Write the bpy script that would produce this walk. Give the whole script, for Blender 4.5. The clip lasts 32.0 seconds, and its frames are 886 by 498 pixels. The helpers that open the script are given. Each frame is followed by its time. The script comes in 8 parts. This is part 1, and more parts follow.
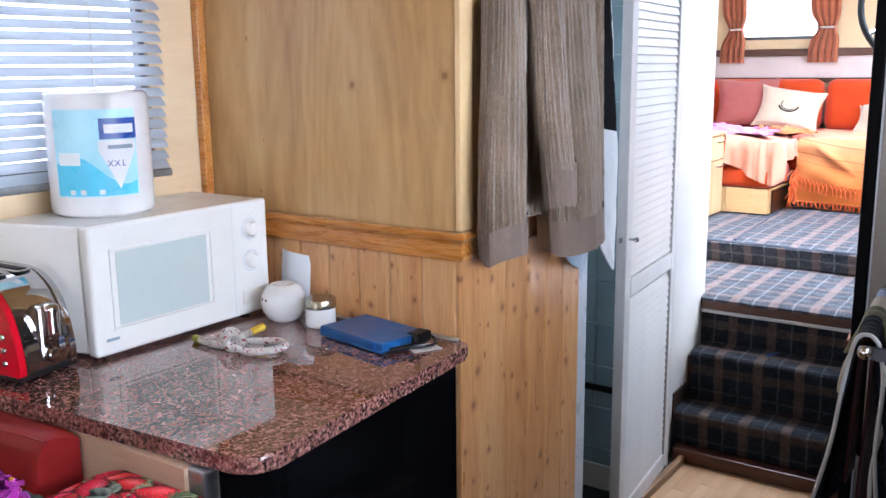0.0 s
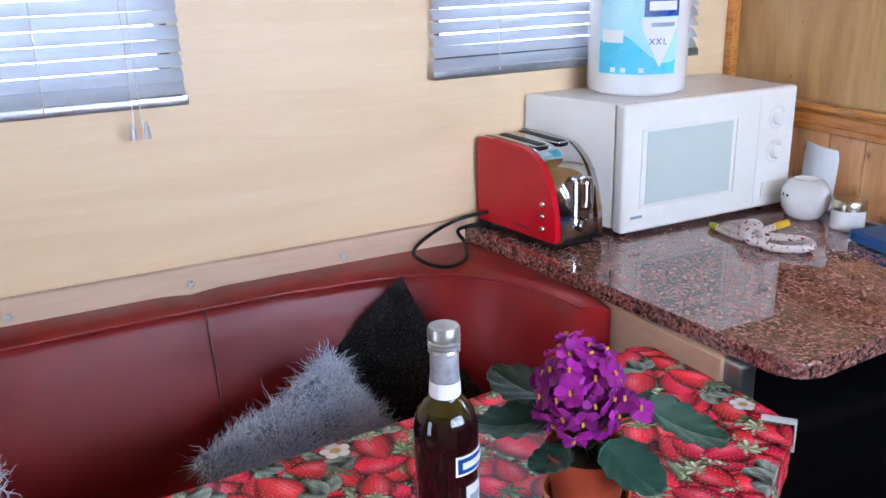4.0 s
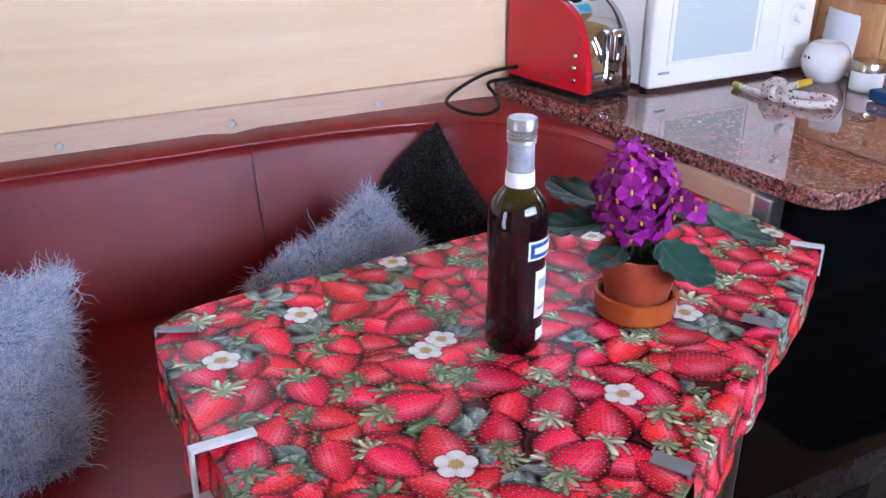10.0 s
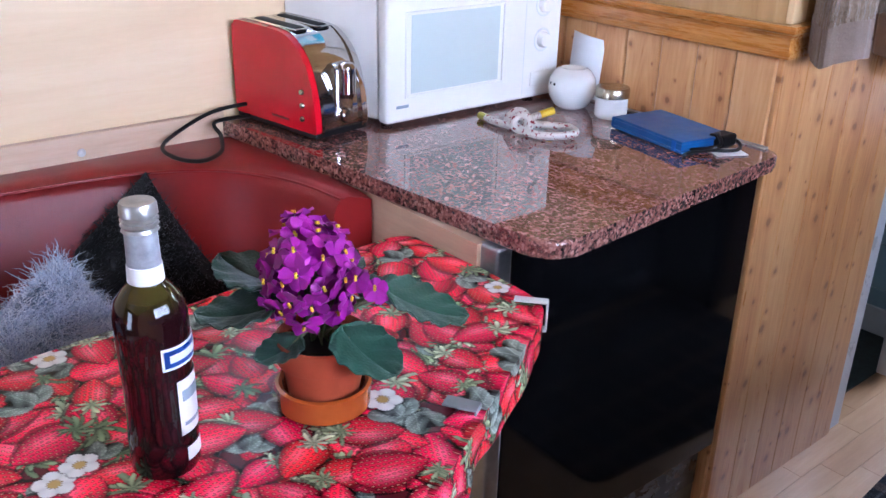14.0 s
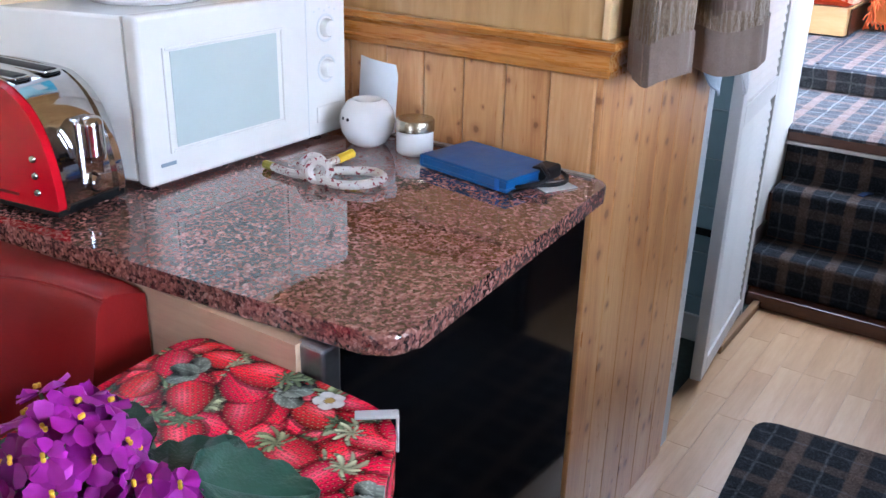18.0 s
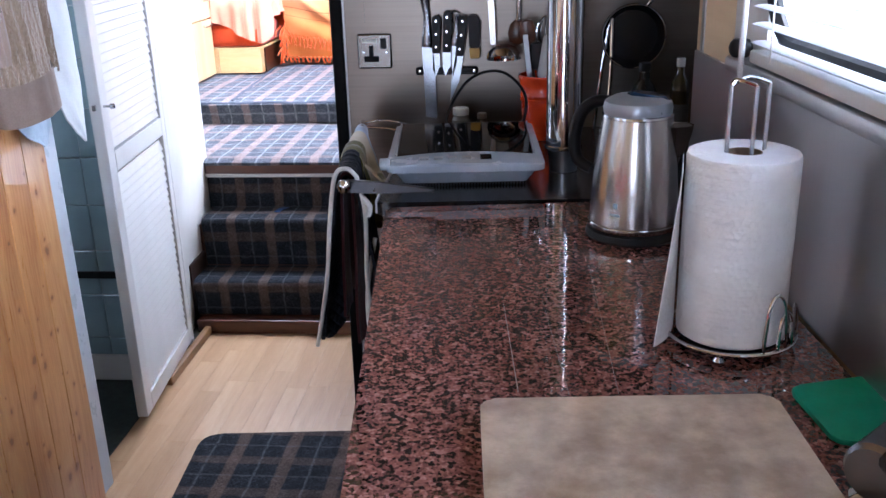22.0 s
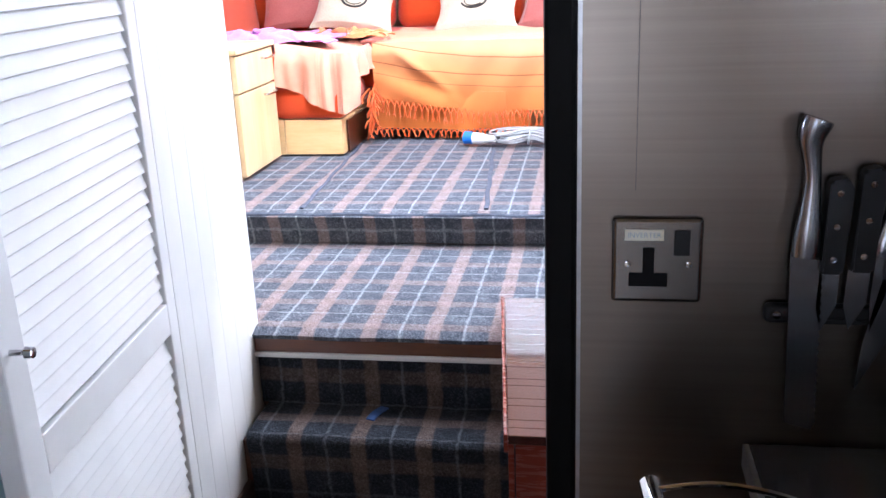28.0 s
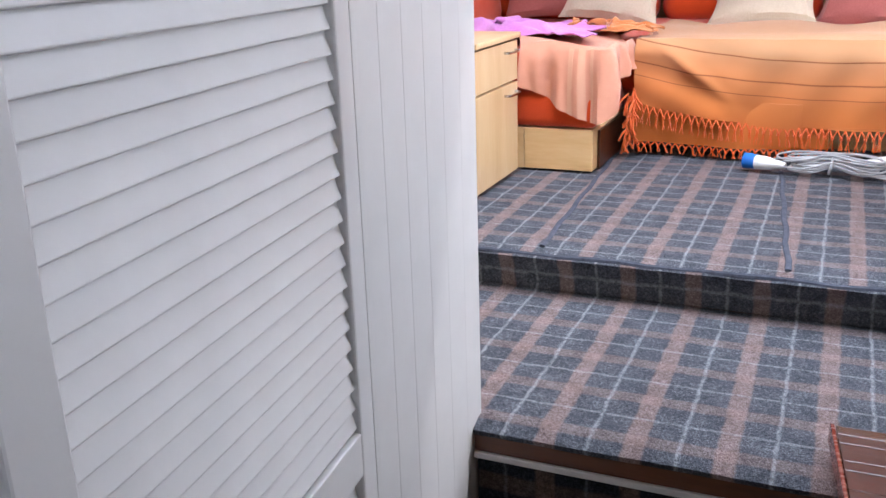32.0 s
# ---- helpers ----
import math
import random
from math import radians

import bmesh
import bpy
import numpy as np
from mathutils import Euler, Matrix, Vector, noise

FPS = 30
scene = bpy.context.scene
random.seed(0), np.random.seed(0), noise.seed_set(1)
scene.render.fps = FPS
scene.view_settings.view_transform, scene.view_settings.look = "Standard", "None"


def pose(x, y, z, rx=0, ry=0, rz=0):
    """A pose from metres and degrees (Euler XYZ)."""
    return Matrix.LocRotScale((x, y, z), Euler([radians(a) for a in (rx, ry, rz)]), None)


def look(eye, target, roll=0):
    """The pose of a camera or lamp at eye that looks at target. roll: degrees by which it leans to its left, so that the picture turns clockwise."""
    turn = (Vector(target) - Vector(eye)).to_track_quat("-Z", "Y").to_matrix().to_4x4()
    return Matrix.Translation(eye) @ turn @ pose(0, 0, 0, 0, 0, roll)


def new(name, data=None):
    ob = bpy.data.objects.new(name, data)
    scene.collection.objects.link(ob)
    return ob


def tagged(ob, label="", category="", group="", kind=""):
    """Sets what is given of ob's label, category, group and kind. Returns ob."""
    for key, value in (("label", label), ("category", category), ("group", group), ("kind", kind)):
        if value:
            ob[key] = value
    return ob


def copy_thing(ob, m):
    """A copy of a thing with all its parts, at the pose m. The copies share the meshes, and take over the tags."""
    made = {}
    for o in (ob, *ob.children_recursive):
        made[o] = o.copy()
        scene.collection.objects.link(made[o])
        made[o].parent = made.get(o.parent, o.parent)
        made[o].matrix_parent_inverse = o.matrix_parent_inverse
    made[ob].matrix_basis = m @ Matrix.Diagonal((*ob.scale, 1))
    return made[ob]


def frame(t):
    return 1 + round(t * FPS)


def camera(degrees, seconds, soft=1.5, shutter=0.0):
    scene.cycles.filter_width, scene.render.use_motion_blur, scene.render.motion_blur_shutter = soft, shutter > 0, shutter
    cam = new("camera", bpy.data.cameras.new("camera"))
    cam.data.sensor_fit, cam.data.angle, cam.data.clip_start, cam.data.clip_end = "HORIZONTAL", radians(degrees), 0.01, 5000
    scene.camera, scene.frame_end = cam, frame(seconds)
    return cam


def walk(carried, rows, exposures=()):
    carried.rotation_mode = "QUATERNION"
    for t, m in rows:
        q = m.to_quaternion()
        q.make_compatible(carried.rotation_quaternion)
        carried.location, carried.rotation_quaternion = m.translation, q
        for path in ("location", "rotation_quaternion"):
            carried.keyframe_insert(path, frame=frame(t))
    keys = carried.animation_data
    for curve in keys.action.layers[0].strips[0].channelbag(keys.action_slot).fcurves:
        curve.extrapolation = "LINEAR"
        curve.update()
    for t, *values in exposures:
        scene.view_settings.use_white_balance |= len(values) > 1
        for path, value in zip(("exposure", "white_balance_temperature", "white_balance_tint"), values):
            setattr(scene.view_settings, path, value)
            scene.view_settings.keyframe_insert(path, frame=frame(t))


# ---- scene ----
# ---- camera ----
cam = camera(51.8, 32.0)
PATH = [
    (0, (0.484, 0.855, 1.476), (-0.64, 2.462, 1.081), -0.6),
    (0.5, (0.412, 0.907, 1.48), (-0.709, 2.514, 1.077), -1.5),
    (1, (0.292, 0.986, 1.482), (-0.665, 2.693, 1.068), -1.5),
    (1.5, (0.192, 1.019, 1.48), (-0.667, 2.772, 1.047), -1.4),
    (2, (0.154, 0.992, 1.474), (-0.845, 2.663, 1.016), -1.9),
    (2.5, (0.146, 0.921, 1.432), (-1.171, 2.348, 0.956), -0.9),
    (3, (0.243, 0.868, 1.473), (-1.28, 2.041, 0.92), -1.6),
    (3.5, (0.31, 0.811, 1.452), (-1.319, 1.819, 0.88), -1.5),
    (4, (0.33, 0.731, 1.487), (-1.347, 1.614, 0.849), -1.2),
    (4.5, (0.395, 0.648, 1.451), (-1.279, 1.545, 0.824), -1.1),
    (6.5, (0.543, 0.464, 1.433), (-1.096, 1.37, 0.732), -1.2),
    (7, (0.543, 0.451, 1.436), (-1.1, 1.349, 0.735), -0.9),
    (7.5, (0.534, 0.452, 1.436), (-1.1, 1.363, 0.73), -0.6),
    (8, (0.519, 0.465, 1.427), (-1.109, 1.381, 0.713), -0.4),
    (8.5, (0.493, 0.476, 1.417), (-1.112, 1.4, 0.661), 0.0),
    (9, (0.465, 0.507, 1.408), (-1.127, 1.43, 0.626), 0.2),
    (9.5, (0.429, 0.545, 1.405), (-1.166, 1.448, 0.603), 0.3),
    (10, (0.37, 0.586, 1.393), (-1.222, 1.474, 0.569), 0.6),
    (10.5, (0.325, 0.65, 1.39), (-1.28, 1.5, 0.551), 0.6),
    (11, (0.303, 0.717, 1.384), (-1.295, 1.555, 0.521), 1.2),
    (11.5, (0.312, 0.757, 1.377), (-1.286, 1.59, 0.508), 1.9),
    (12, (0.32, 0.768, 1.377), (-1.219, 1.718, 0.523), 1.4),
    (12.5, (0.353, 0.758, 1.397), (-1.119, 1.839, 0.581), 1.1),
    (13, (0.376, 0.782, 1.399), (-1.03, 1.941, 0.575), 0.8),
    (13.5, (0.363, 0.818, 1.413), (-1.055, 1.974, 0.604), 0.6),
    (15.5, (0.135, 0.915, 1.387), (-1.082, 2.296, 0.605), 4.2),
    (16, (0.084, 0.933, 1.396), (-1.083, 2.363, 0.625), 2.2),
    (16.5, (0.054, 0.941, 1.395), (-1.059, 2.418, 0.632), 2.1),
    (17, (0.049, 0.978, 1.392), (-1.007, 2.492, 0.621), 1.9),
    (17.5, (0.043, 1.03, 1.388), (-0.997, 2.555, 0.618), 1.7),
    (18, (0.067, 1.016, 1.391), (-0.964, 2.544, 0.616), 1.5),
    (18.5, (0.12, 1.002, 1.398), (-0.809, 2.602, 0.638), 0.0),
    (19, (0.198, 0.993, 1.402), (-0.486, 2.717, 0.654), 0.4),
    (19.5, (0.26, 1.014, 1.403), (-0.236, 2.813, 0.685), 0.1),
    (20, (0.333, 1.026, 1.404), (-0.064, 2.85, 0.686), -0.2),
    (20.5, (0.383, 1.018, 1.398), (0.02, 2.847, 0.674), -0.1),
    (21, (0.437, 1.004, 1.391), (0.115, 2.84, 0.666), -0.1),
    (21.5, (0.492, 1.007, 1.391), (0.266, 2.859, 0.671), -1.0),
    (22, (0.526, 1.022, 1.401), (0.351, 2.897, 0.727), -1.6),
    (22.5, (0.498, 1.059, 1.407), (0.327, 2.946, 0.769), -2.1),
    (23, (0.4, 1.166, 1.407), (0.306, 3.061, 0.774), -2.6),
    (23.5, (0.303, 1.269, 1.406), (0.332, 3.166, 0.773), -3.8),
    (24, (0.245, 1.347, 1.397), (0.241, 3.236, 0.74), -3.8),
    (24.5, (0.222, 1.505, 1.38), (0.177, 3.387, 0.705), -3.9),
    (25, (0.215, 1.679, 1.383), (0.107, 3.553, 0.694), -3.7),
    (25.5, (0.196, 1.791, 1.379), (0.051, 3.66, 0.681), -3.4),
    (27.5, (0.074, 2.345, 1.392), (-0.09, 4.233, 0.752), -3.5),
    (28, (0.091, 2.461, 1.393), (-0.233, 4.336, 0.778), -2.4),
    (28.5, (0.065, 2.51, 1.378), (-0.288, 4.374, 0.746), -2.2),
    (29, (0.005, 2.603, 1.38), (-0.327, 4.474, 0.758), -1.9),
    (29.5, (-0.047, 2.677, 1.381), (-0.261, 4.567, 0.765), -2.1),
    (30, (-0.086, 2.7, 1.382), (-0.164, 4.599, 0.76), -1.6),
    (30.5, (-0.126, 2.758, 1.376), (-0.258, 4.652, 0.747), -1.6),
    (31, (-0.129, 2.885, 1.37), (-0.526, 4.739, 0.733), -3.0),
    (31.5, (-0.132, 2.979, 1.369), (-0.727, 4.783, 0.745), -2.0),
    (32, (-0.163, 3.014, 1.374), (-0.925, 4.753, 0.744), -1.8),
]
EXPOSURES = [(0, -0.2, 5450, 14), (4, -0.2, 5250, 15), (7, -0.1, 5200, 20), (13, 0.0, 5050, 21), (16, -0.06, 5100, 16), (18, -0.1, 5150, 13), (22, 0.22, 5250, 17), (25, 0.05, 5250, 18), (28, -0.05, 5500, 17), (30, -0.2, 5600, 17), (31, -0.48, 5650, 13), (32, -1.1, 5800, 18)]
walk(cam, [(t, look(eye, target, roll)) for t, eye, target, roll in PATH], EXPOSURES)
SKY, SUN, SUN_TURN = 0.12, 2.5, 65

# ---- light: daylight through the windows of a boat, bright wheelhouse, dim galley ----
world = bpy.data.worlds.new("daylight")
scene.world = world
world.use_nodes = True
wn, wl = world.node_tree.nodes, world.node_tree.links
sky = wn.new("ShaderNodeTexSky")
sky.sky_type, sky.sun_disc, sky.sun_elevation, sky.sun_rotation = "NISHITA", False, radians(48), radians(SUN_TURN)
wn["Background"].inputs["Strength"].default_value = SKY
wl.new(sky.outputs["Color"], wn["Background"].inputs["Color"])
sun = new("sun", bpy.data.lights.new("sun", "SUN"))
sun.data.energy, sun.data.angle, sun.data.color = SUN, radians(2), (1.0, 0.94, 0.85)
sun.matrix_world = look((0, 0, 9), (0 - 9 * math.sin(radians(SUN_TURN)) * 0.9, 0 - 9 * math.cos(radians(SUN_TURN)) * 0.9, 0))


def window_light(name, x, y, z, width, height, towards, watts, colour=(0.93, 0.97, 1.0)):
    """The sky's light in a window's opening."""
    lamp = bpy.data.lights.new(name, "AREA")
    lamp.shape, lamp.size, lamp.size_y, lamp.energy, lamp.color = "RECTANGLE", width, height, watts, colour
    ob = new(name, lamp)
    ob.matrix_world = look((x, y, z), (x + towards[0], y + towards[1], z + towards[2]))
    return ob


window_light("dinette_window_light", -1.46, 0.72, 1.49, 0.8, 0.55, (1, 0, -0.1), 10)
window_light("microwave_window_light", -1.46, 1.93, 1.49, 0.75, 0.55, (1, 0, -0.1), 7)
window_light("sink_window_light", 1.04, 1.58, 1.52, 1.45, 0.6, (-1, -0.096, -0.15), 61)
# Fill lamp added behind the galley; no door there is known.
window_light("bow_door_light", -0.2, -1.95, 1.0, 0.72, 1.6, (0, 1, 0), 29)
window_light("hatch_light", -0.15, 5.22, 2.22, 1.8, 1.05, (0, 0, -1), 160)
window_light("side_door_light", 1.18, 5.17, 1.35, 1.15, 1.3, (-1, 0, -0.1), 62)
# Lamp in an unseen opening, added to brighten the bathroom.
window_light("bathroom_porthole_light", -1.46, 3.25, 1.45, 0.3, 0.3, (1, 0, -0.1), 8)


# ---- materials ----
def lin(h):
    """Linear colour of a hex sRGB one."""
    out = []
    for i in (0, 2, 4):
        c = int(h[i:i + 2], 16) / 255
        out.append(c / 12.92 if c <= 0.04045 else ((c + 0.055) / 1.055) ** 2.4)
    return (*out, 1.0)


class Mat:
    """A node material with short names for the steps that repeat."""

    def __init__(self, name, rough=0.5, metal=0.0, coat=0.0, spec=0.5):
        self.m = bpy.data.materials.new(name)
        self.m.use_nodes = True
        self.t = self.m.node_tree
        self.b = self.t.nodes["Principled BSDF"]
        self.set("Roughness", rough), self.set("Metallic", metal), self.set("Coat Weight", coat), self.set("Specular IOR Level", spec)
        self.co = self.t.nodes.new("ShaderNodeTexCoord").outputs["Object"]

    def set(self, key, value):
        self.b.inputs[key].default_value = value

    def put(self, key, socket):
        self.t.links.new(socket, self.b.inputs[key])

    def node(self, kind, **ins):
        n = self.t.nodes.new(kind)
        for k, v in ins.items():
            self.feed(n.inputs[k.replace("_", " ")], v)
        return n

    def feed(self, socket, v):
        if isinstance(v, bpy.types.NodeSocket):
            self.t.links.new(v, socket)
        else:
            socket.default_value = v

    def math(self, op, a, b=0.0, c=0.0):
        n = self.t.nodes.new("ShaderNodeMath")
        n.operation = op
        for i, v in enumerate((a, b, c)):
            self.feed(n.inputs[i], v)
        return n.outputs[0]

    def map(self, scale=(1, 1, 1), rot=(0, 0, 0), co=None):
        n = self.node("ShaderNodeMapping", Vector=co or self.co)
        n.inputs["Scale"].default_value, n.inputs["Rotation"].default_value = scale, [radians(a) for a in rot]
        return n.outputs[0]

    def noise(self, scale, detail=4.0, rough=0.55, co=None, distort=0.0):
        n = self.node("ShaderNodeTexNoise", Vector=co or self.co, Scale=scale, Detail=detail, Roughness=rough, Distortion=distort)
        return n.outputs["Fac"]

    def voro(self, scale, co=None, feature="F1", out="Distance", rnd=1.0):
        n = self.node("ShaderNodeTexVoronoi", Vector=co or self.co, Scale=scale, Randomness=rnd)
        n.feature = feature
        return n.outputs[out]

    def ramp(self, fac, *stops, hard=False):
        n = self.node("ShaderNodeValToRGB", Fac=fac)
        r = n.color_ramp
        if hard:
            r.interpolation = "CONSTANT"
        while len(r.elements) < len(stops):
            r.elements.new(0.5)
        for e, (p, c) in zip(r.elements, stops):
            e.position, e.color = p, (lin(c) if isinstance(c, str) else (c if isinstance(c, tuple) else (c, c, c, 1)))
        return n.outputs["Color"]

    def mix(self, fac, a, b, how="MIX"):
        n = self.t.nodes.new("ShaderNodeMix")
        n.data_type, n.blend_type = "RGBA", how
        for i, v in zip((0, 6, 7), (fac, a, b)):
            self.feed(n.inputs[i], lin(v) if isinstance(v, str) else v)
        return n.outputs[2]

    def bump(self, height, strength=0.2, distance=0.002):
        n = self.node("ShaderNodeBump", Height=height, Strength=strength, Distance=distance)
        self.put("Normal", n.outputs[0])
        return self

    def random(self):
        return self.t.nodes.new("ShaderNodeObjectInfo").outputs["Random"]

    def xyz(self, co=None):
        n = self.node("ShaderNodeSeparateXYZ", Vector=co or self.co)
        return n.outputs


def plain(name, a, b, rough=0.5, metal=0.0, scale=12.0, bump=0.1, depth=0.001, coat=0.0, spec=0.5, stretch=(1, 1, 1), wear=0.12):
    """Two near tones by broad noise, a fine grain in gloss and relief."""
    m = Mat(name, rough, metal, coat, spec)
    co = m.map(stretch)
    m.put("Base Color", m.ramp(m.noise(scale, 6, 0.6, co), (0.3, a), (0.72, b)))
    fine = m.noise(scale * 14, 3, 0.6, co)
    m.put("Roughness", m.math("ADD", m.math("MULTIPLY", m.math("SUBTRACT", m.noise(scale * 2.3, 4, 0.6, co), 0.5), wear * 2), rough))
    if bump:
        m.bump(fine, bump, depth)
    return m.m


def wood(name, tones, stretch, scale=9.0, rough=0.42, knots=0.0, coat=0.0, vary=0.25, figure=0.5, bump=0.12, rings=0.0, share=0.66, big=1.0):
    """Grain drawn out along one way, broad figure, and knots where asked; pieces differ a little from each other."""
    m = Mat(name, rough, 0, coat)
    shift = m.node("ShaderNodeVectorMath", **{})
    shift.operation = "ADD"
    m.feed(shift.inputs[0], m.co)
    off = m.node("ShaderNodeCombineXYZ", X=m.math("MULTIPLY", m.random(), 7.0), Y=m.math("MULTIPLY", m.random(), 3.0), Z=m.math("MULTIPLY", m.random(), 5.0))
    m.feed(shift.inputs[1], off.outputs[0])
    co = m.map(stretch, co=shift.outputs[0])
    broad = m.noise(scale * 0.45, 4, 0.55, co, figure * 2)
    fine = m.noise(scale * 5, 5, 0.65, co, figure)
    fac = m.math("ADD", m.math("MULTIPLY", broad, 0.65), m.math("MULTIPLY", fine, 0.35))
    fac = m.math("ADD", fac, m.math("MULTIPLY", m.math("SUBTRACT", m.random(), 0.5), vary))
    if rings:
        slow = m.noise(scale * 0.28, 2, 0.45, co, 0.3)
        ring = m.math("SINE", m.math("MULTIPLY", slow, 95.0))
        fac = m.math("ADD", fac, m.math("MULTIPLY", m.math("SUBTRACT", m.math("POWER", m.math("ABSOLUTE", ring), 2.0), 0.5), -rings))
    col = m.ramp(fac, (0.28, tones[0]), (0.5, tones[1]), (0.74, tones[2]))
    if knots:
        kx, ky, kz = m.xyz(shift.outputs[0])[0:3]
        sway = m.math("MULTIPLY", m.math("SUBTRACT", m.noise(38.0, 2, 0.5, shift.outputs[0]), 0.5), 0.016)
        flat = m.node("ShaderNodeCombineXYZ", X=m.math("ADD", m.math("ADD", kx, ky), sway), Y=m.math("MULTIPLY", kz, 0.85 if stretch[2] == min(stretch) else 1.4))
        cell = m.node("ShaderNodeTexVoronoi", Vector=flat.outputs[0], Scale=knots)
        cell.voronoi_dimensions = "2D"
        some = m.math("GREATER_THAN", m.xyz(cell.outputs["Color"])[0], share)
        size = m.math("ADD", m.math("MULTIPLY", m.math("POWER", m.xyz(cell.outputs["Color"])[1], 2.0), 0.13 * big), 0.035 * big)
        near = m.math("DIVIDE", cell.outputs["Distance"], size)
        spot = m.ramp(near, (0.55, 1.0), (1.0, 0.0))
        halo = m.ramp(m.math("MULTIPLY", near, 0.4), (0.4, 1.0), (0.9, 0.0))
        col = m.mix(m.math("MULTIPLY", m.math("MULTIPLY", halo, some), 0.55), col, tones[0])
        col = m.mix(m.math("MULTIPLY", m.math("MULTIPLY", spot, some), 0.62), col, "62351a")
    m.put("Base Color", col)
    m.put("Roughness", m.math("ADD", m.math("MULTIPLY", fine, 0.16), rough - 0.08))
    m.bump(fine, bump, 0.0008)
    return m.m


def granite():
    m = Mat("polished granite", 0.04, 0, 0.4, 0.9)
    cell = m.node("ShaderNodeTexVoronoi", Vector=m.co, Scale=330.0)
    warp = m.mix(0.0022, m.co, m.node("ShaderNodeTexNoise", Vector=m.co, Scale=160.0, Detail=3.0).outputs["Color"], "ADD")
    big = m.node("ShaderNodeTexVoronoi", Vector=warp, Scale=195.0)
    fac = m.math("ADD", m.math("MULTIPLY", m.xyz(big.outputs["Color"])[0], 0.72), m.math("MULTIPLY", m.xyz(cell.outputs["Color"])[1], 0.38))
    fac = m.math("ADD", fac, m.math("MULTIPLY", m.math("SUBTRACT", m.noise(7, 3), 0.5), 0.25))
    col = m.ramp(fac, (0.0, "1e1718"), (0.26, "332423"), (0.40, "5a3a35"), (0.62, "7a5047"), (0.82, "8d6156"), (1.0, "a27c72"))
    m.put("Base Color", col)
    m.set("Coat Roughness", 0.02)
    m.put("Roughness", m.math("ADD", m.math("MULTIPLY", m.noise(40, 3), 0.03), 0.025))
    return m.m


def tartan(name, shift=(0.0, 0.0), period=0.15, base=("24272b", "50545b", "8a8f96"), brown=("574845", "967f78", "bda7a1"), line=("b9bdc0", 0.5)):
    """Checked carpet: brown bands and thin pale lines on mottled blue-grey, running over treads and risers alike."""
    m = Mat(name, 0.95, 0, 0, 0.15)
    x, y, z = m.xyz()[0:3]
    wob = m.math("MULTIPLY", m.math("SUBTRACT", m.noise(26, 4), 0.5), 0.012)
    u = m.math("DIVIDE", m.math("ADD", m.math("ADD", x, wob), shift[0] + 30.0), period)
    v = m.math("DIVIDE", m.math("ADD", m.math("ADD", m.math("ADD", y, z), wob), shift[1] + 30.0), period)
    fuzz = m.noise(420, 2, 0.7)

    def bands(c):
        f = m.math("FRACT", c)
        d = m.math("ABSOLUTE", m.math("SUBTRACT", f, 0.5))
        brown = m.ramp(m.math("ADD", d, m.math("MULTIPLY", m.math("SUBTRACT", fuzz, 0.5), 0.05)), (0.10, 1.0), (0.135, 0.0))
        line = m.ramp(m.math("ADD", d, m.math("MULTIPLY", m.math("SUBTRACT", fuzz, 0.5), 0.03)), (0.465, 0.0), (0.492, 1.0))
        return brown, line

    (bu, lu), (bv, lv) = bands(u), bands(v)
    tuft = m.math("ADD", m.math("MULTIPLY", fuzz, 0.4), m.math("ADD", m.math("MULTIPLY", m.noise(170, 3, 0.7), 0.4), m.math("MULTIPLY", m.noise(26, 4), 0.2)))
    ground = m.ramp(tuft, (0.33, base[0]), (0.5, base[1]), (0.68, base[2]))
    band = m.ramp(tuft, (0.33, brown[0]), (0.5, brown[1]), (0.68, brown[2]))
    worn = m.ramp(m.noise(120, 3, 0.7), (0.36, 0.25), (0.6, 1.0))
    col = m.mix(m.math("MULTIPLY", bu, 0.62), ground, band)
    col = m.mix(m.math("MULTIPLY", bv, 0.4), col, band)
    col = m.mix(m.math("MULTIPLY", m.math("MAXIMUM", lu, m.math("MULTIPLY", lv, 0.8)), m.math("MULTIPLY", worn, line[1])), col, line[0])
    m.put("Base Color", col)
    m.bump(m.math("ADD", fuzz, m.math("ADD", m.math("MULTIPLY", m.noise(170, 3, 0.7), 1.2), m.math("MULTIPLY", m.noise(40, 3), 1.5))), 1.0, 0.005)
    return m.m


def steel(name, a="6f6b66", b="8e8a84", rough=0.26, stretch=(2, 2, 160)):
    m = Mat(name, rough, 1.0)
    co = m.map(stretch)
    n = m.noise(3.0, 5, 0.6, co)
    m.put("Base Color", m.mix(m.math("ADD", m.math("MULTIPLY", m.noise(2.2, 4), 0.55), m.math("MULTIPLY", n, 0.45)), a, b))
    m.put("Roughness", m.math("ADD", m.math("MULTIPLY", n, 0.012), m.math("ADD", m.math("MULTIPLY", m.noise(3.5, 4), 0.05), rough - 0.03)))
    m.bump(n, 0.001, 0.0002)
    return m.m


def fabric(name, a, b, scale=60.0, rough=0.9, weave=420.0, bump=0.4):
    m = Mat(name, rough, 0, 0, 0.2)
    m.set("Sheen Weight", 0.25)
    m.put("Base Color", m.ramp(m.math("ADD", m.math("MULTIPLY", m.noise(scale * 0.12, 4), 0.6), m.math("MULTIPLY", m.noise(scale * 4, 2), 0.4)), (0.3, a), (0.7, b)))
    m.bump(m.noise(weave, 2), bump, 0.002)
    return m.m


